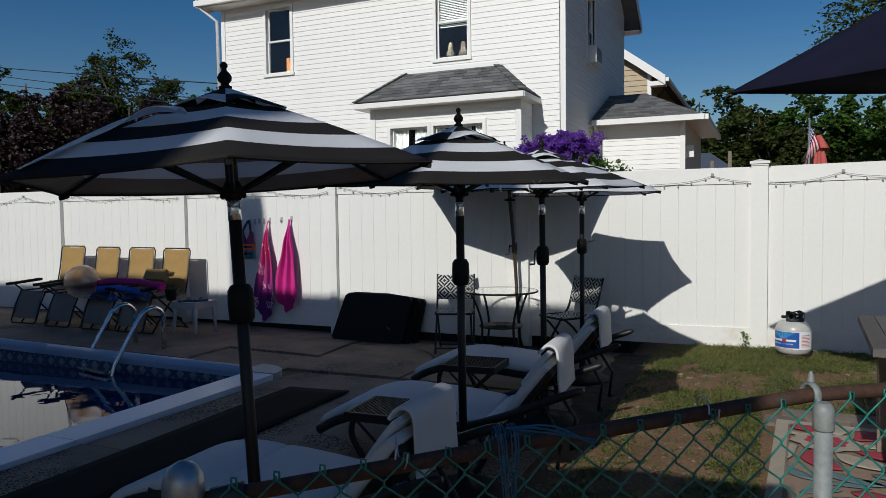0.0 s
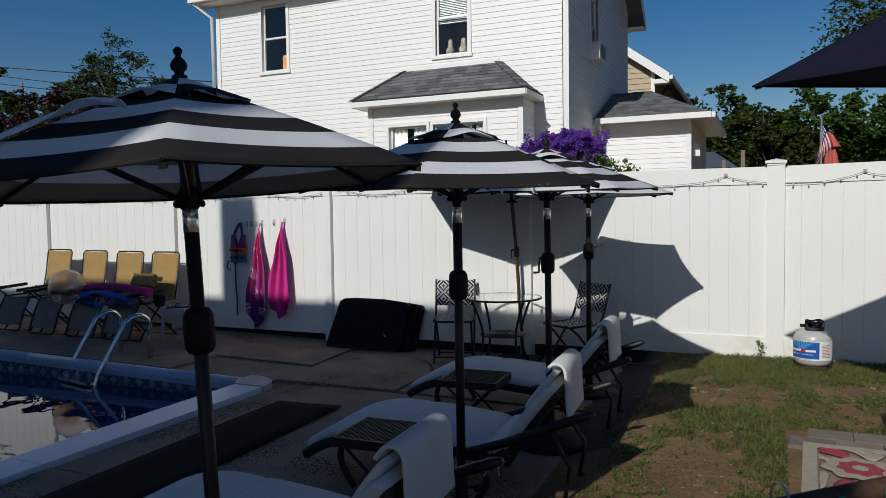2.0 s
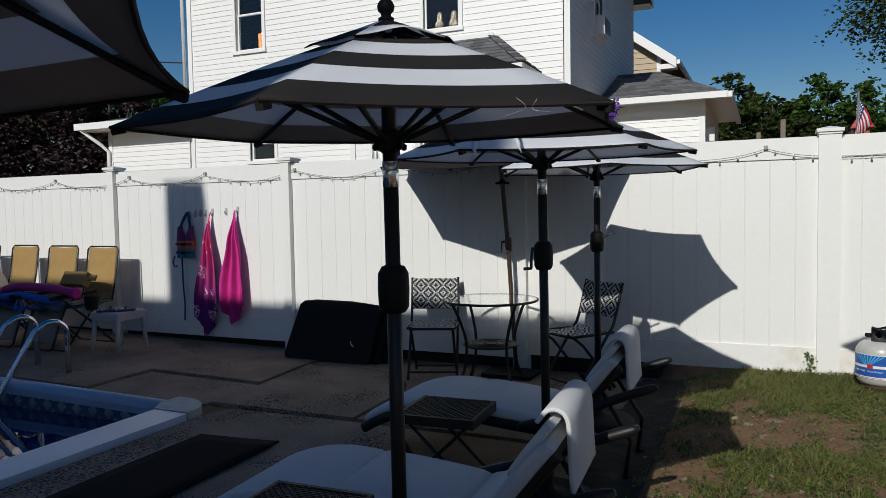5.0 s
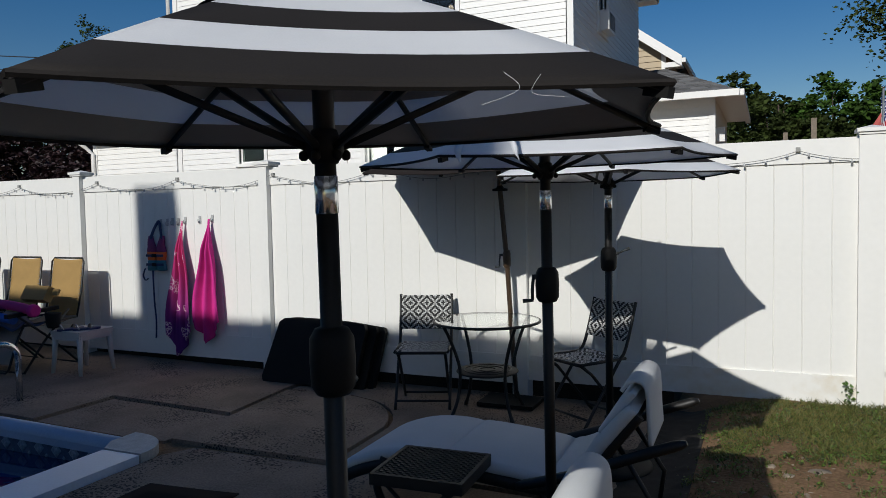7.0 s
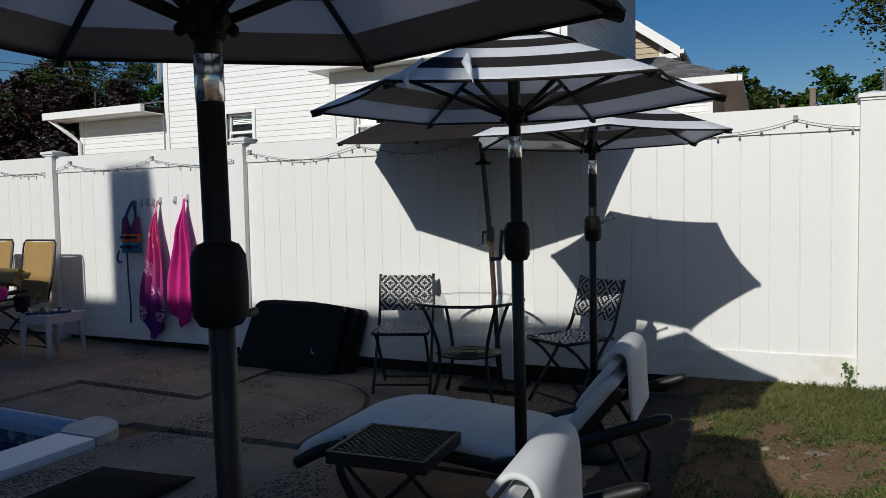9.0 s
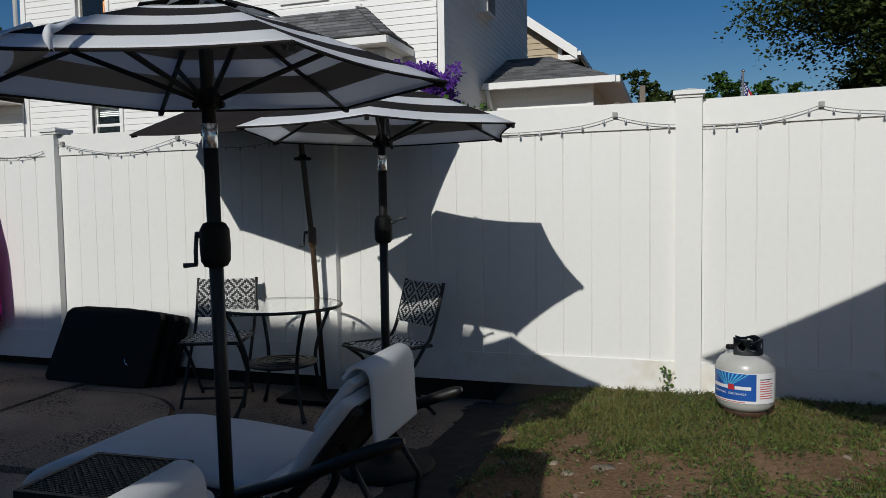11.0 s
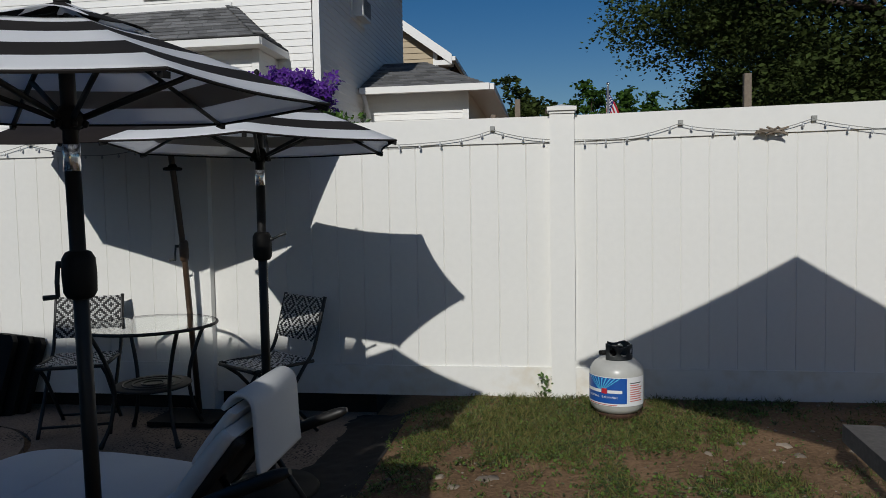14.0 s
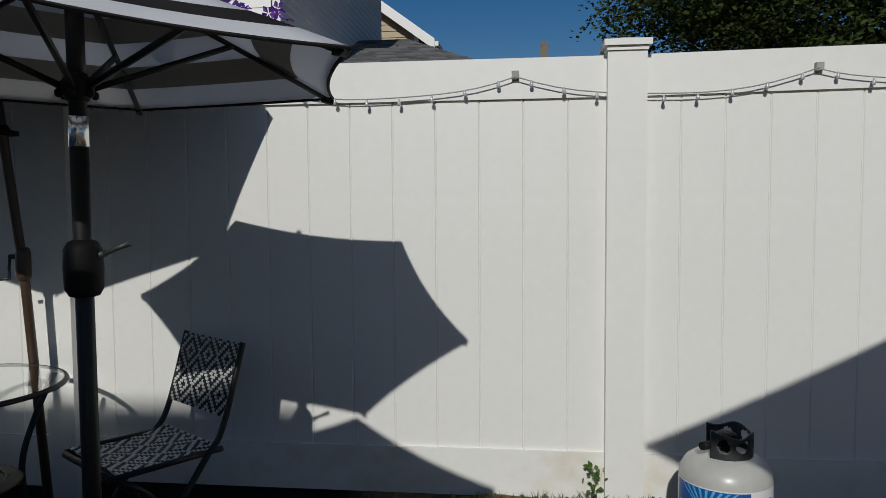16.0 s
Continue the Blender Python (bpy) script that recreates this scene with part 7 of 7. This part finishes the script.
# ---- things beyond the fence ----
def build_flag():
    f = thing("flag_on_pole", "small striped flag hanging from a thin pole beyond the fence", "flag", pose(0.66, 12.7, 0))
    part("pole", tube(bmesh.new(), [(0, 0, 0.05), (0.01, 0, 3.0)], 0.013, 8), M["galv"], f)
    bm = bmesh.new()
    lathe(bm, [(0.004, 0), (0.022, 0.012), (0.022, 0.025), (0.004, 0.038)], 12, pose(0.01, 0, 3.0))
    part("pole_knob", bm, M["chrome"], f)

    def at(u, v):
        return Vector((0.012 + 0.02 * math.sin(3 * u) + u * (0.17 - 0.28 * v) - 0.02, 0.045 * math.sin(6 * u + 2 * v), 2.97 - 0.40 * v - u * (0.40 - 0.05 * v)))
    bm = bmesh.new()
    sheet(bm, at, 30, 26, lambda u, v: 2 if (u < 0.42 and v < 0.54) else int(v * 13) % 2)
    solid(part("cloth", bm, [M["flag_red"], M["flag_white"], M["flag_blue"]], f), 0.003)
    for i in range(5):
        for j in range(4):
            p = at(0.05 + 0.075 * i, 0.07 + 0.12 * j)
            b = bmesh.new()
            lathe(b, [(0.012, -0.006), (0.012, 0.006)], 5, Matrix.Translation(p) @ pose(0, 0, 0, 90, 0, 0))
            part("star", b, M["flag_white"], f)
    u = thing("closed_umbrella", "folded faded red umbrella standing beyond the fence", "umbrella", pose(0.92, 14.6, 0))
    bm = bmesh.new()
    sheet(bm, lambda a, v: ((0.03 + 0.15 * v ** 0.7 + 0.018 * math.sin(a * 6.283 * 7)) * math.cos(a * 6.283), (0.03 + 0.15 * v ** 0.7 + 0.018 * math.sin(a * 6.283 * 7)) * math.sin(a * 6.283), 2.85 - 0.85 * v), 56, 10)
    solid(part("folded_canopy", bm, M["red_cloth"], u), 0.006)
    bm = bmesh.new()
    sheet(bm, lambda a, v: ((0.02 + 0.15 * v + 0.014 * math.sin(a * 6.283 * 6)) * math.cos(a * 6.283), (0.02 + 0.15 * v + 0.014 * math.sin(a * 6.283 * 6)) * math.sin(a * 6.283), 2.93 - 0.24 * v), 48, 5)
    solid(part("vent_cap", bm, M["red_cloth"], u), 0.005)
    part("pole", tube(bmesh.new(), [(0, 0, 0.05), (0, 0, 2.9)], 0.02, 8), M["wood"], u)
    lan = thing("garden_lantern", "dark metal lantern post beyond the fence", "lantern", pose(0.74, 14.2, 0))
    bm = bmesh.new()
    lathe(bm, [(0.03, 0.05), (0.03, 2.15), (0.075, 2.17), (0.075, 2.5), (0.095, 2.52), (0.05, 2.6), (0.01, 2.64)], 12)
    part("lantern_body", bm, M["dark_steel"], lan)
    for x, y, z, r in ((-0.31, 8.41, 2.24, 0.019), (-0.50, 8.6, 2.16, 0.017), (1.167, 8.01, 2.29, 0.022)):
        p = thing("wooden_stake", "weathered wooden stake standing behind the fence", "stake", pose(x, y, 0), "stakes behind the fence")
        part("stake", rounded_box(-r, r, -r, r, 0.03, z, 0.004), M["wood"], p)
    sh = thing("garden_shed", "low grey-roofed shed behind the fence", "shed")
    part("walls", rounded_box(3.3, 6.4, 19, 22, 0, 2.75, 0.02), M["wood"], sh)
    bm = poly(bmesh.new(), ((3.0, 18.6, 2.72), (6.7, 18.6, 2.72), (5.7, 20.5, 3.1), (4.0, 20.5, 3.1)), ((3.0, 22.4, 2.72), (4.0, 20.5, 3.1), (5.7, 20.5, 3.1), (6.7, 22.4, 2.72)), ((3.0, 18.6, 2.72), (4.0, 20.5, 3.1), (3.0, 22.4, 2.72)), ((6.7, 18.6, 2.72), (6.7, 22.4, 2.72), (5.7, 20.5, 3.1)), ((3.0, 18.6, 2.72), (3.0, 22.4, 2.72), (6.7, 22.4, 2.72), (6.7, 18.6, 2.72)))
    part("roof", bm, M["shingle"], sh)
    for k, (a, b) in enumerate((((-42, 22, 10.21), (-11.52, 13.45, 4.70)), ((-42, 22, 10.05), (-16.6, 18, 5.40)), ((-42, 22, 9.6), (-16.6, 18, 5.20)))):
        c = thing("power_line", "black overhead power cable against the sky", "cable", group="overhead cables")
        a, b = Vector(a), Vector(b)
        pts = [a.lerp(b, t / 24) - Vector((0, 0, 0.12 * (1 - (2 * t / 24 - 1) ** 2))) for t in range(25)]
        part("cable", tube(bmesh.new(), pts, 0.014, 5), M["cable"], c)


build_flag()


# ---- plants ----
def leaf_mesh(name, centres, size, mat, seed, flat=0.35, long=1.7):
    """Many small pointed leaves, one at each centre, turned every way."""
    rng = np.random.default_rng(seed)
    n = len(centres)
    d = rng.normal(size=(n, 3))
    d[:, 2] = d[:, 2] * flat + 0.15
    d /= np.linalg.norm(d, axis=1)[:, None]
    e = np.cross(d, rng.normal(size=(n, 3)))
    e /= np.linalg.norm(e, axis=1)[:, None]
    nr = np.cross(d, e)
    s = size * rng.uniform(0.6, 1.3, n)[:, None]
    base, tip = centres - d * s * long / 2, centres + d * s * long / 2
    l, r = centres + e * s * 0.5 + nr * s * 0.12, centres - e * s * 0.5 + nr * s * 0.12
    co = np.stack([base, r, tip, l], 1).reshape(-1, 3)
    me = bpy.data.meshes.new(name)
    me.from_pydata(co.tolist(), [], np.arange(4 * n).reshape(-1, 4).tolist())
    me.materials.append(mat)
    return me


def crown_points(rng, blobs, per, spray=0.0):
    """Leaf places in uneven clumps; with a spray width they gather in drooping sprays at the twig ends."""
    out = []
    for x, y, z, r in blobs:
        k = max(8, int(per * r * r * 3.0))
        twigs = max(5, k // 26) if spray else k
        v = rng.normal(size=(twigs, 3))
        v /= np.linalg.norm(v, axis=1)[:, None]
        rad = r * (rng.uniform(0.0, 1.0, twigs) ** 0.5 + np.where(rng.uniform(size=twigs) < 0.15, rng.uniform(0, 0.25, twigs), 0))
        wob = 1 + 0.28 * np.sin(5 * v[:, 0] + 3 * v[:, 1] + x) * np.cos(4 * v[:, 2] + y)
        at = np.array([x, y, z]) + v * (rad * wob)[:, None] * np.array([1, 1, 0.78])
        if spray:
            way = v + rng.normal(0, 0.45, size=(twigs, 3))
            way[:, 2] = way[:, 2] * 0.5 - 0.12
            way /= np.linalg.norm(way, axis=1)[:, None]
            at, way = np.repeat(at, 26, 0), np.repeat(way, 26, 0)
            reach = rng.uniform(-0.6, 1.5, len(at))[:, None]
            at = at + way * reach * spray + rng.normal(0, 0.36, size=at.shape) * spray * np.array([1, 1, 0.6])
            at[:, 2] -= 0.10 * spray * (reach[:, 0] + 0.6) ** 2
        out.append(at)
    return np.concatenate(out)


def tree(label, x, y, height, spread, mat, seed, leaf=0.16, per=330, bare=0.3, clumps=34, trunk=0.22, name="tree", spray=0.2):
    """Tapered trunk, limbs that reach into the clumps of its crown, thousands of leaves."""
    rng = np.random.default_rng(seed)
    root = thing(name, label, "tree", pose(x, y, 0))
    zb = height * bare
    blobs = []
    for k in range(clumps):
        a, f = rng.uniform(0, 6.283), rng.uniform(0, 1) ** 0.55
        zz = rng.uniform(0.0, 1.0)
        wide = spread * math.sin(math.pi * (0.16 + 0.68 * zz)) ** 0.75
        r = rng.uniform(0.17, 0.34) * spread * (1.12 - 0.45 * zz)
        blobs.append((f * wide * math.cos(a), f * wide * math.sin(a), zb + (height - zb - r) * zz, r))
    tp = [(0, 0, 0), (0.05 * spread * rng.normal() * 0.3, 0, zb * 0.6), (0.08 * rng.normal() * spread * 0.4, 0.05, zb + 0.3 * (height - zb)), (0.0, 0.0, height * 0.9)]
    pts = curve(tp, 5)
    part("trunk", tube(bmesh.new(), pts, [trunk * (1 - 0.85 * i / (len(pts) - 1)) for i in range(len(pts))], 10), M["bark"], root)
    for k, (bx, by, bz, r) in enumerate(blobs[: min(14, len(blobs))]):
        st_ = pts[min(len(pts) - 2, 5 + k % 6)]
        mid = st_.lerp(Vector((bx, by, bz)), 0.5) + Vector((0, 0, 0.08 * spread))
        lp = curve([st_, mid, (bx, by, bz)], 5)
        part("limb", tube(bmesh.new(), lp, [trunk * 0.36 * (1 - 0.8 * i / (len(lp) - 1)) for i in range(len(lp))], 6), M["bark"], root)
    me = leaf_mesh("crown", crown_points(rng, blobs, per, spray), leaf * 0.72, mat, seed)
    o = new("crown", me)
    o.parent = root
    tagged(o, kind="stuff")
    return root


tree("large dark green shade tree beyond the fence", 11.7, 26.5, 16.0, 8.9, M["leaf_dark"], 21, leaf=0.130, per=390, bare=0.14, clumps=84, trunk=0.42, spray=0.46)
tree("tall airy green tree over the lower trees", -29.4, 26.5, 10.6, 3.0, M["leaf_dark"], 5, leaf=0.115, per=520, bare=0.42, clumps=46, trunk=0.2, spray=0.26)
tree("dark red-leaved tree behind the fence", -30.4, 25.0, 8.3, 3.2, M["leaf_red"], 8, leaf=0.165, per=380, bare=0.05, clumps=62, trunk=0.24)
tree("dark red-leaved tree behind the fence", -26.4, 24.6, 7.4, 2.8, M["leaf_red"], 9, leaf=0.165, per=380, bare=0.05, clumps=58, trunk=0.22)
tree("green tree at the edge of the gardens", -35.8, 26.5, 9.8, 3.4, M["leaf_dark"], 12, leaf=0.165, per=380, bare=0.12, clumps=52)
tree("dark red-leaved tree behind the fence", -33.4, 23.0, 7.0, 3.4, M["leaf_red"], 14, leaf=0.165, per=380, bare=0.04, clumps=60)
tree("low green tree beside the white house", -25.4, 28.0, 8.2, 2.6, M["leaf"], 15, leaf=0.16, per=380, bare=0.12, clumps=44)
tree("dark red-leaved tree behind the fence", -22.4, 23.5, 5.6, 2.6, M["leaf_red"], 16, leaf=0.165, per=380, bare=0.04, clumps=46)
back = "dense green trees far behind the fence"
for k, (x, y, h, w, mt) in enumerate(((-1.2, 46, 7.6, 4.0, "leaf_dark"), (6.0, 47, 7.4, 4.4, "leaf_dark"), (12.5, 46, 8.0, 4.6, "leaf_dark"), (-3.2, 42, 8.4, 3.4, "leaf_dark"), (-0.2, 40, 7.0, 2.8, "leaf_dark"), (2.2, 41, 7.6, 2.3, "leaf"), (4.0, 43, 8.0, 2.4, "leaf"), (6.4, 40, 6.4, 2.8, "leaf"), (9.8, 41, 8.2, 3.8, "leaf"), (14.5, 40, 9.0, 4.2, "leaf_dark"), (20.0, 38, 9.5, 4.5, "leaf_dark"), (1.0, 38, 5.8, 2.4, "leaf_dark"), (-7.5, 44, 8.0, 3.8, "leaf_dark"), (26.0, 34, 10.0, 5.0, "leaf_dark"), (5.0, 36, 5.0, 2.4, "leaf"), (11.5, 32, 5.2, 3.2, "leaf_dark"), (16.5, 30, 5.6, 3.6, "leaf_dark"))):
    tagged(tree(back, x, y, h, w, M[mt], 40 + k, leaf=0.215, per=250, bare=0.03, clumps=50, spray=0.34), group="trees behind the fence")


def build_vine():
    v = thing("clematis_vine", "purple clematis in full flower spilling over behind the fence", "vine")
    rng = np.random.default_rng(3)
    blobs = [(-2.60, 8.7, 2.26, 0.24), (-2.38, 8.7, 2.37, 0.25), (-2.12, 8.7, 2.40, 0.25), (-1.95, 8.7, 2.34, 0.25), (-1.84, 8.7, 2.22, 0.20), (-2.2, 8.75, 2.1, 0.36), (-2.5, 8.75, 2.0, 0.32), (-1.85, 8.75, 2.0, 0.3)]
    o = new("leaves", leaf_mesh("leaves", crown_points(rng, [(a, b, c - 0.10, d * 0.8) for a, b, c, d in blobs], 1500), 0.045, M["vine_leaf"], 4, 0.8, 1.5))
    o.parent = v
    tagged(o, kind="stuff")
    low = crown_points(rng, [(-1.62, 8.68, 2.10, 0.17), (-1.47, 8.68, 2.05, 0.11), (-1.74, 8.68, 2.14, 0.14)], 1700)
    o = new("leaves", leaf_mesh("leaves", low, 0.035, M["vine_leaf"], 6, 0.8, 1.6))
    o.parent = v
    tagged(o, kind="stuff")
    # open flowers: four to five broad pointed petals each
    pts = crown_points(rng, [b for b in blobs[:5]], 2900)
    pts = pts[pts[:, 2] > 1.98][:1700]
    verts, faces = [], []
    for c in pts:
        c = Vector(c)
        q = (Vector(rng.normal(size=3) * 0.55) + Vector((0.1, -0.9, 0.35))).to_track_quat("Z", "Y").to_matrix()
        s = rng.uniform(0.030, 0.048)
        ph = rng.uniform(0, 6.28)
        for k in range(5):
            a = ph + 2 * math.pi * k / 5
            e, g = Vector((math.cos(a), math.sin(a), 0)), Vector((-math.sin(a), math.cos(a), 0))
            b0 = len(verts)
            for p in (e * 0.08 * s, e * 0.6 * s - g * 0.34 * s + Vector((0, 0, 0.08 * s)), e * 1.15 * s + Vector((0, 0, -0.12 * s)), e * 0.6 * s + g * 0.34 * s + Vector((0, 0, 0.08 * s))):
                verts.append(c + q @ p)
            faces.append((b0, b0 + 1, b0 + 2, b0 + 3))
    me = bpy.data.meshes.new("blossom")
    me.from_pydata(verts, [], faces)
    me.materials.append(M["petal"])
    o = new("blossom", me)
    o.parent = v
    tagged(o, "open violet flowers", kind="stuff")
    for k in range(5):
        x = -2.6 + 0.25 * k
        part("stem", tube(bmesh.new(), curve([(x, 8.78, 0.1), (x + 0.06, 8.76, 1.0), (x - 0.03, 8.72, 2.1)], 5), 0.009, 5), M["bark"], v)


build_vine()


def grass_here(x, y):
    """How thickly the lawn stands: none on the deck, worn soil in patches."""
    if x < -1.02 + 0.12 * noise.noise(Vector((y * 2, 0, 5))):
        return 0.0
    n = 0.5 * noise.noise(Vector((x * 1.1 + 3, y * 1.1, 1.7))) + 0.6 * noise.noise(Vector((x * 3.1, y * 3.1, 7))) + 0.7 * noise.noise(Vector((x * 8, y * 8, 2))) + 0.6 * noise.noise(Vector((x * 19, y * 19, 4)))
    green = 0.55 * math.exp(-((x + 0.05) ** 2 / 0.5 + (y - 7.1) ** 2 / 0.35)) + 0.5 * math.exp(-((x + 0.1) ** 2 / 0.03 + (y - 4.7) ** 2 / 0.25))
    bare = ((-0.45, 6.2, 0.16, 0.10, 0.9), (-0.5, 5.75, 0.10, 0.10, 0.5), (-0.45, 4.6, 0.14, 0.20, 0.8), (0.44, 6.5, 0.05, 0.02, 0.6), (1.1, 6.85, 0.10, 0.05, 0.9), (0.85, 6.65, 0.03, 0.02, 0.6), (-0.75, 5.2, 0.05, 0.12, 0.4), (0.5, 5.85, 0.12, 0.04, 0.6), (1.6, 6.4, 0.3, 0.12, 0.7), (-0.5, 3.7, 0.15, 0.10, 0.5))
    worn = sum(w * math.exp(-((x - p) ** 2 / a + (y - q) ** 2 / b)) for p, q, a, b, w in bare) + 0.5 * soft_step(-0.75, -1.1, x) + 0.5 * soft_step(1.1, 1.5, x)
    return max(0.07, min(1.0, 0.66 + 1.1 * n + green - worn))


def build_lawn():
    rng = np.random.default_rng(12)
    verts, faces = [], []
    cover_v, cover_f = [], []
    tries = 0
    for _ in range(560000):
        x, y = rng.uniform(-1.15, 4.4), rng.uniform(2.2, 7.66)
        if y < 3.6 and rng.uniform() < 0.4:
            continue
        if x > 2.2 and rng.uniform() < 0.6:
            continue
        if 0.02 < x < 2.5 and 2.6 < y < 5.35:
            continue
        g = grass_here(x, y)
        if rng.uniform() > g ** 1.35:
            continue
        z = lawn_z(x, y) - 0.004
        clover = 0.56 + 0.6 * noise.noise(Vector((x * 1.4, y * 1.4, 9)))
        if rng.uniform() < clover:
            # a low clover or broad weed leaf
            s, a = rng.uniform(0.004, 0.009), rng.uniform(0, 6.28)
            h = rng.uniform(0.006, 0.028)
            tx, ty = rng.normal(0, 0.35), rng.normal(0, 0.35)
            b0 = len(cover_v)
            for k in range(4):
                c, d = s * math.cos(a + 1.571 * k), s * math.sin(a + 1.571 * k)
                cover_v.append((x + c, y + d, z + h + tx * c + ty * d))
            cover_f.append((b0, b0 + 1, b0 + 2, b0 + 3))
        else:
            h = rng.uniform(0.014, 0.052) * (0.55 + 0.6 * g)
            a, w = rng.uniform(0, 6.28), rng.uniform(0.0014, 0.0028)
            lx, ly = rng.normal(0, 0.5) * h, rng.normal(0, 0.5) * h
            c, d = w * math.cos(a), w * math.sin(a)
            b0 = len(verts)
            verts += [(x - c, y - d, z), (x + c, y + d, z), (x + c * 0.7 + lx * 0.45, y + d * 0.7 + ly * 0.45, z + h * 0.6), (x + lx, y + ly, z + h), (x - c * 0.7 + lx * 0.45, y - d * 0.7 + ly * 0.45, z + h * 0.6)]
            faces.append((b0, b0 + 1, b0 + 2, b0 + 3, b0 + 4))
    for nm, vv, ff, mt, lab in (("grass", verts, faces, "grass", "short patchy lawn grass"), ("clover", cover_v, cover_f, "clover", "low clover and broad-leaved weeds in the lawn")):
        me = bpy.data.meshes.new(nm)
        me.from_pydata(vv, [], ff)
        me.materials.append(M[mt])
        tagged(new(nm, me), lab, nm, kind="stuff")
    # stones and crumbs on the bare soil
    sv, sf = [], []
    for _ in range(2600):
        x, y = rng.uniform(-1.3, 2.6), rng.uniform(2.6, 7.65)
        if 0.0 < x < 2.5 and y < 5.4:
            continue
        if rng.uniform() < grass_here(x, y) * 0.8 and x > -1.0:
            continue
        s = 0.004 + 0.012 * rng.uniform() ** 3
        z = lawn_z(x, y)
        b0 = len(sv)
        q = rng.uniform(0.6, 1.3, 6)
        sv += [(x - s * q[0], y, z + s * 0.3), (x, y - s * q[1], z + s * 0.25), (x + s * q[2], y, z + s * 0.3), (x, y + s * q[3], z + s * 0.2), (x, y, z + s * 0.75 * q[4]), (x, y, z - s)]
        sf += [(b0, b0 + 1, b0 + 4), (b0 + 1, b0 + 2, b0 + 4), (b0 + 2, b0 + 3, b0 + 4), (b0 + 3, b0, b0 + 4), (b0 + 1, b0, b0 + 5), (b0 + 2, b0 + 1, b0 + 5), (b0 + 3, b0 + 2, b0 + 5), (b0, b0 + 3, b0 + 5)]
    me = bpy.data.meshes.new("pebbles")
    me.from_pydata(sv, [], sf)
    me.materials.append(M["stone"])
    tagged(new("pebbles", me), "pale pebbles and crumbs scattered on the soil", "pebbles", kind="stuff")
    for k, (x, y, s) in enumerate(((-0.38, 6.31, 0.050), (-0.52, 6.21, 0.026), (-0.60, 6.33, 0.022), (1.06, 6.89, 0.036), (0.86, 6.89, 0.024), (0.64, 6.26, 0.024), (0.67, 6.72, 0.024), (1.10, 6.74, 0.026), (-0.62, 5.85, 0.020), (-0.40, 5.35, 0.018), (-0.93, 5.55, 0.024))):
        r = thing("stone", "flat pale stone half sunk in the lawn", "stone", pose(x, y, lawn_z(x, y) - 0.006, 0, 0, 40 * k), "stones in the lawn")
        bm = bmesh.new()
        lathe(bm, [(s * 0.7, -0.01), (s * 0.9, 0.004), (s * 0.75, 0.012), (s * 0.45, 0.016)], 9)
        for v in bm.verts:
            v.co.x *= 1.25
            v.co += Vector((noise.noise(v.co * 40 + Vector((k, 0, 0))) * 0.7 * s, noise.noise(v.co * 40 + Vector((5 + k, 0, 0))) * 0.7 * s, 0.006 * noise.noise(v.co * 60)))
        part("stone_body", bm, M["stone"], r)
    # ivy sprig at the fence post
    iv = thing("ivy_sprig", "small ivy sprig growing up the fence post", "ivy")
    pts = np.array([(-0.13 + rng.normal(0, 0.018), 7.655 + rng.normal(0, 0.012), 0.27 + 0.15 * rng.uniform() ** 0.9) for _ in range(42)])
    o = new("ivy_leaves", leaf_mesh("ivy_leaves", pts, 0.023, M["vine_leaf"], 2, 0.8, 1.2))
    o.parent = iv
    tagged(o, kind="stuff")


build_lawn()
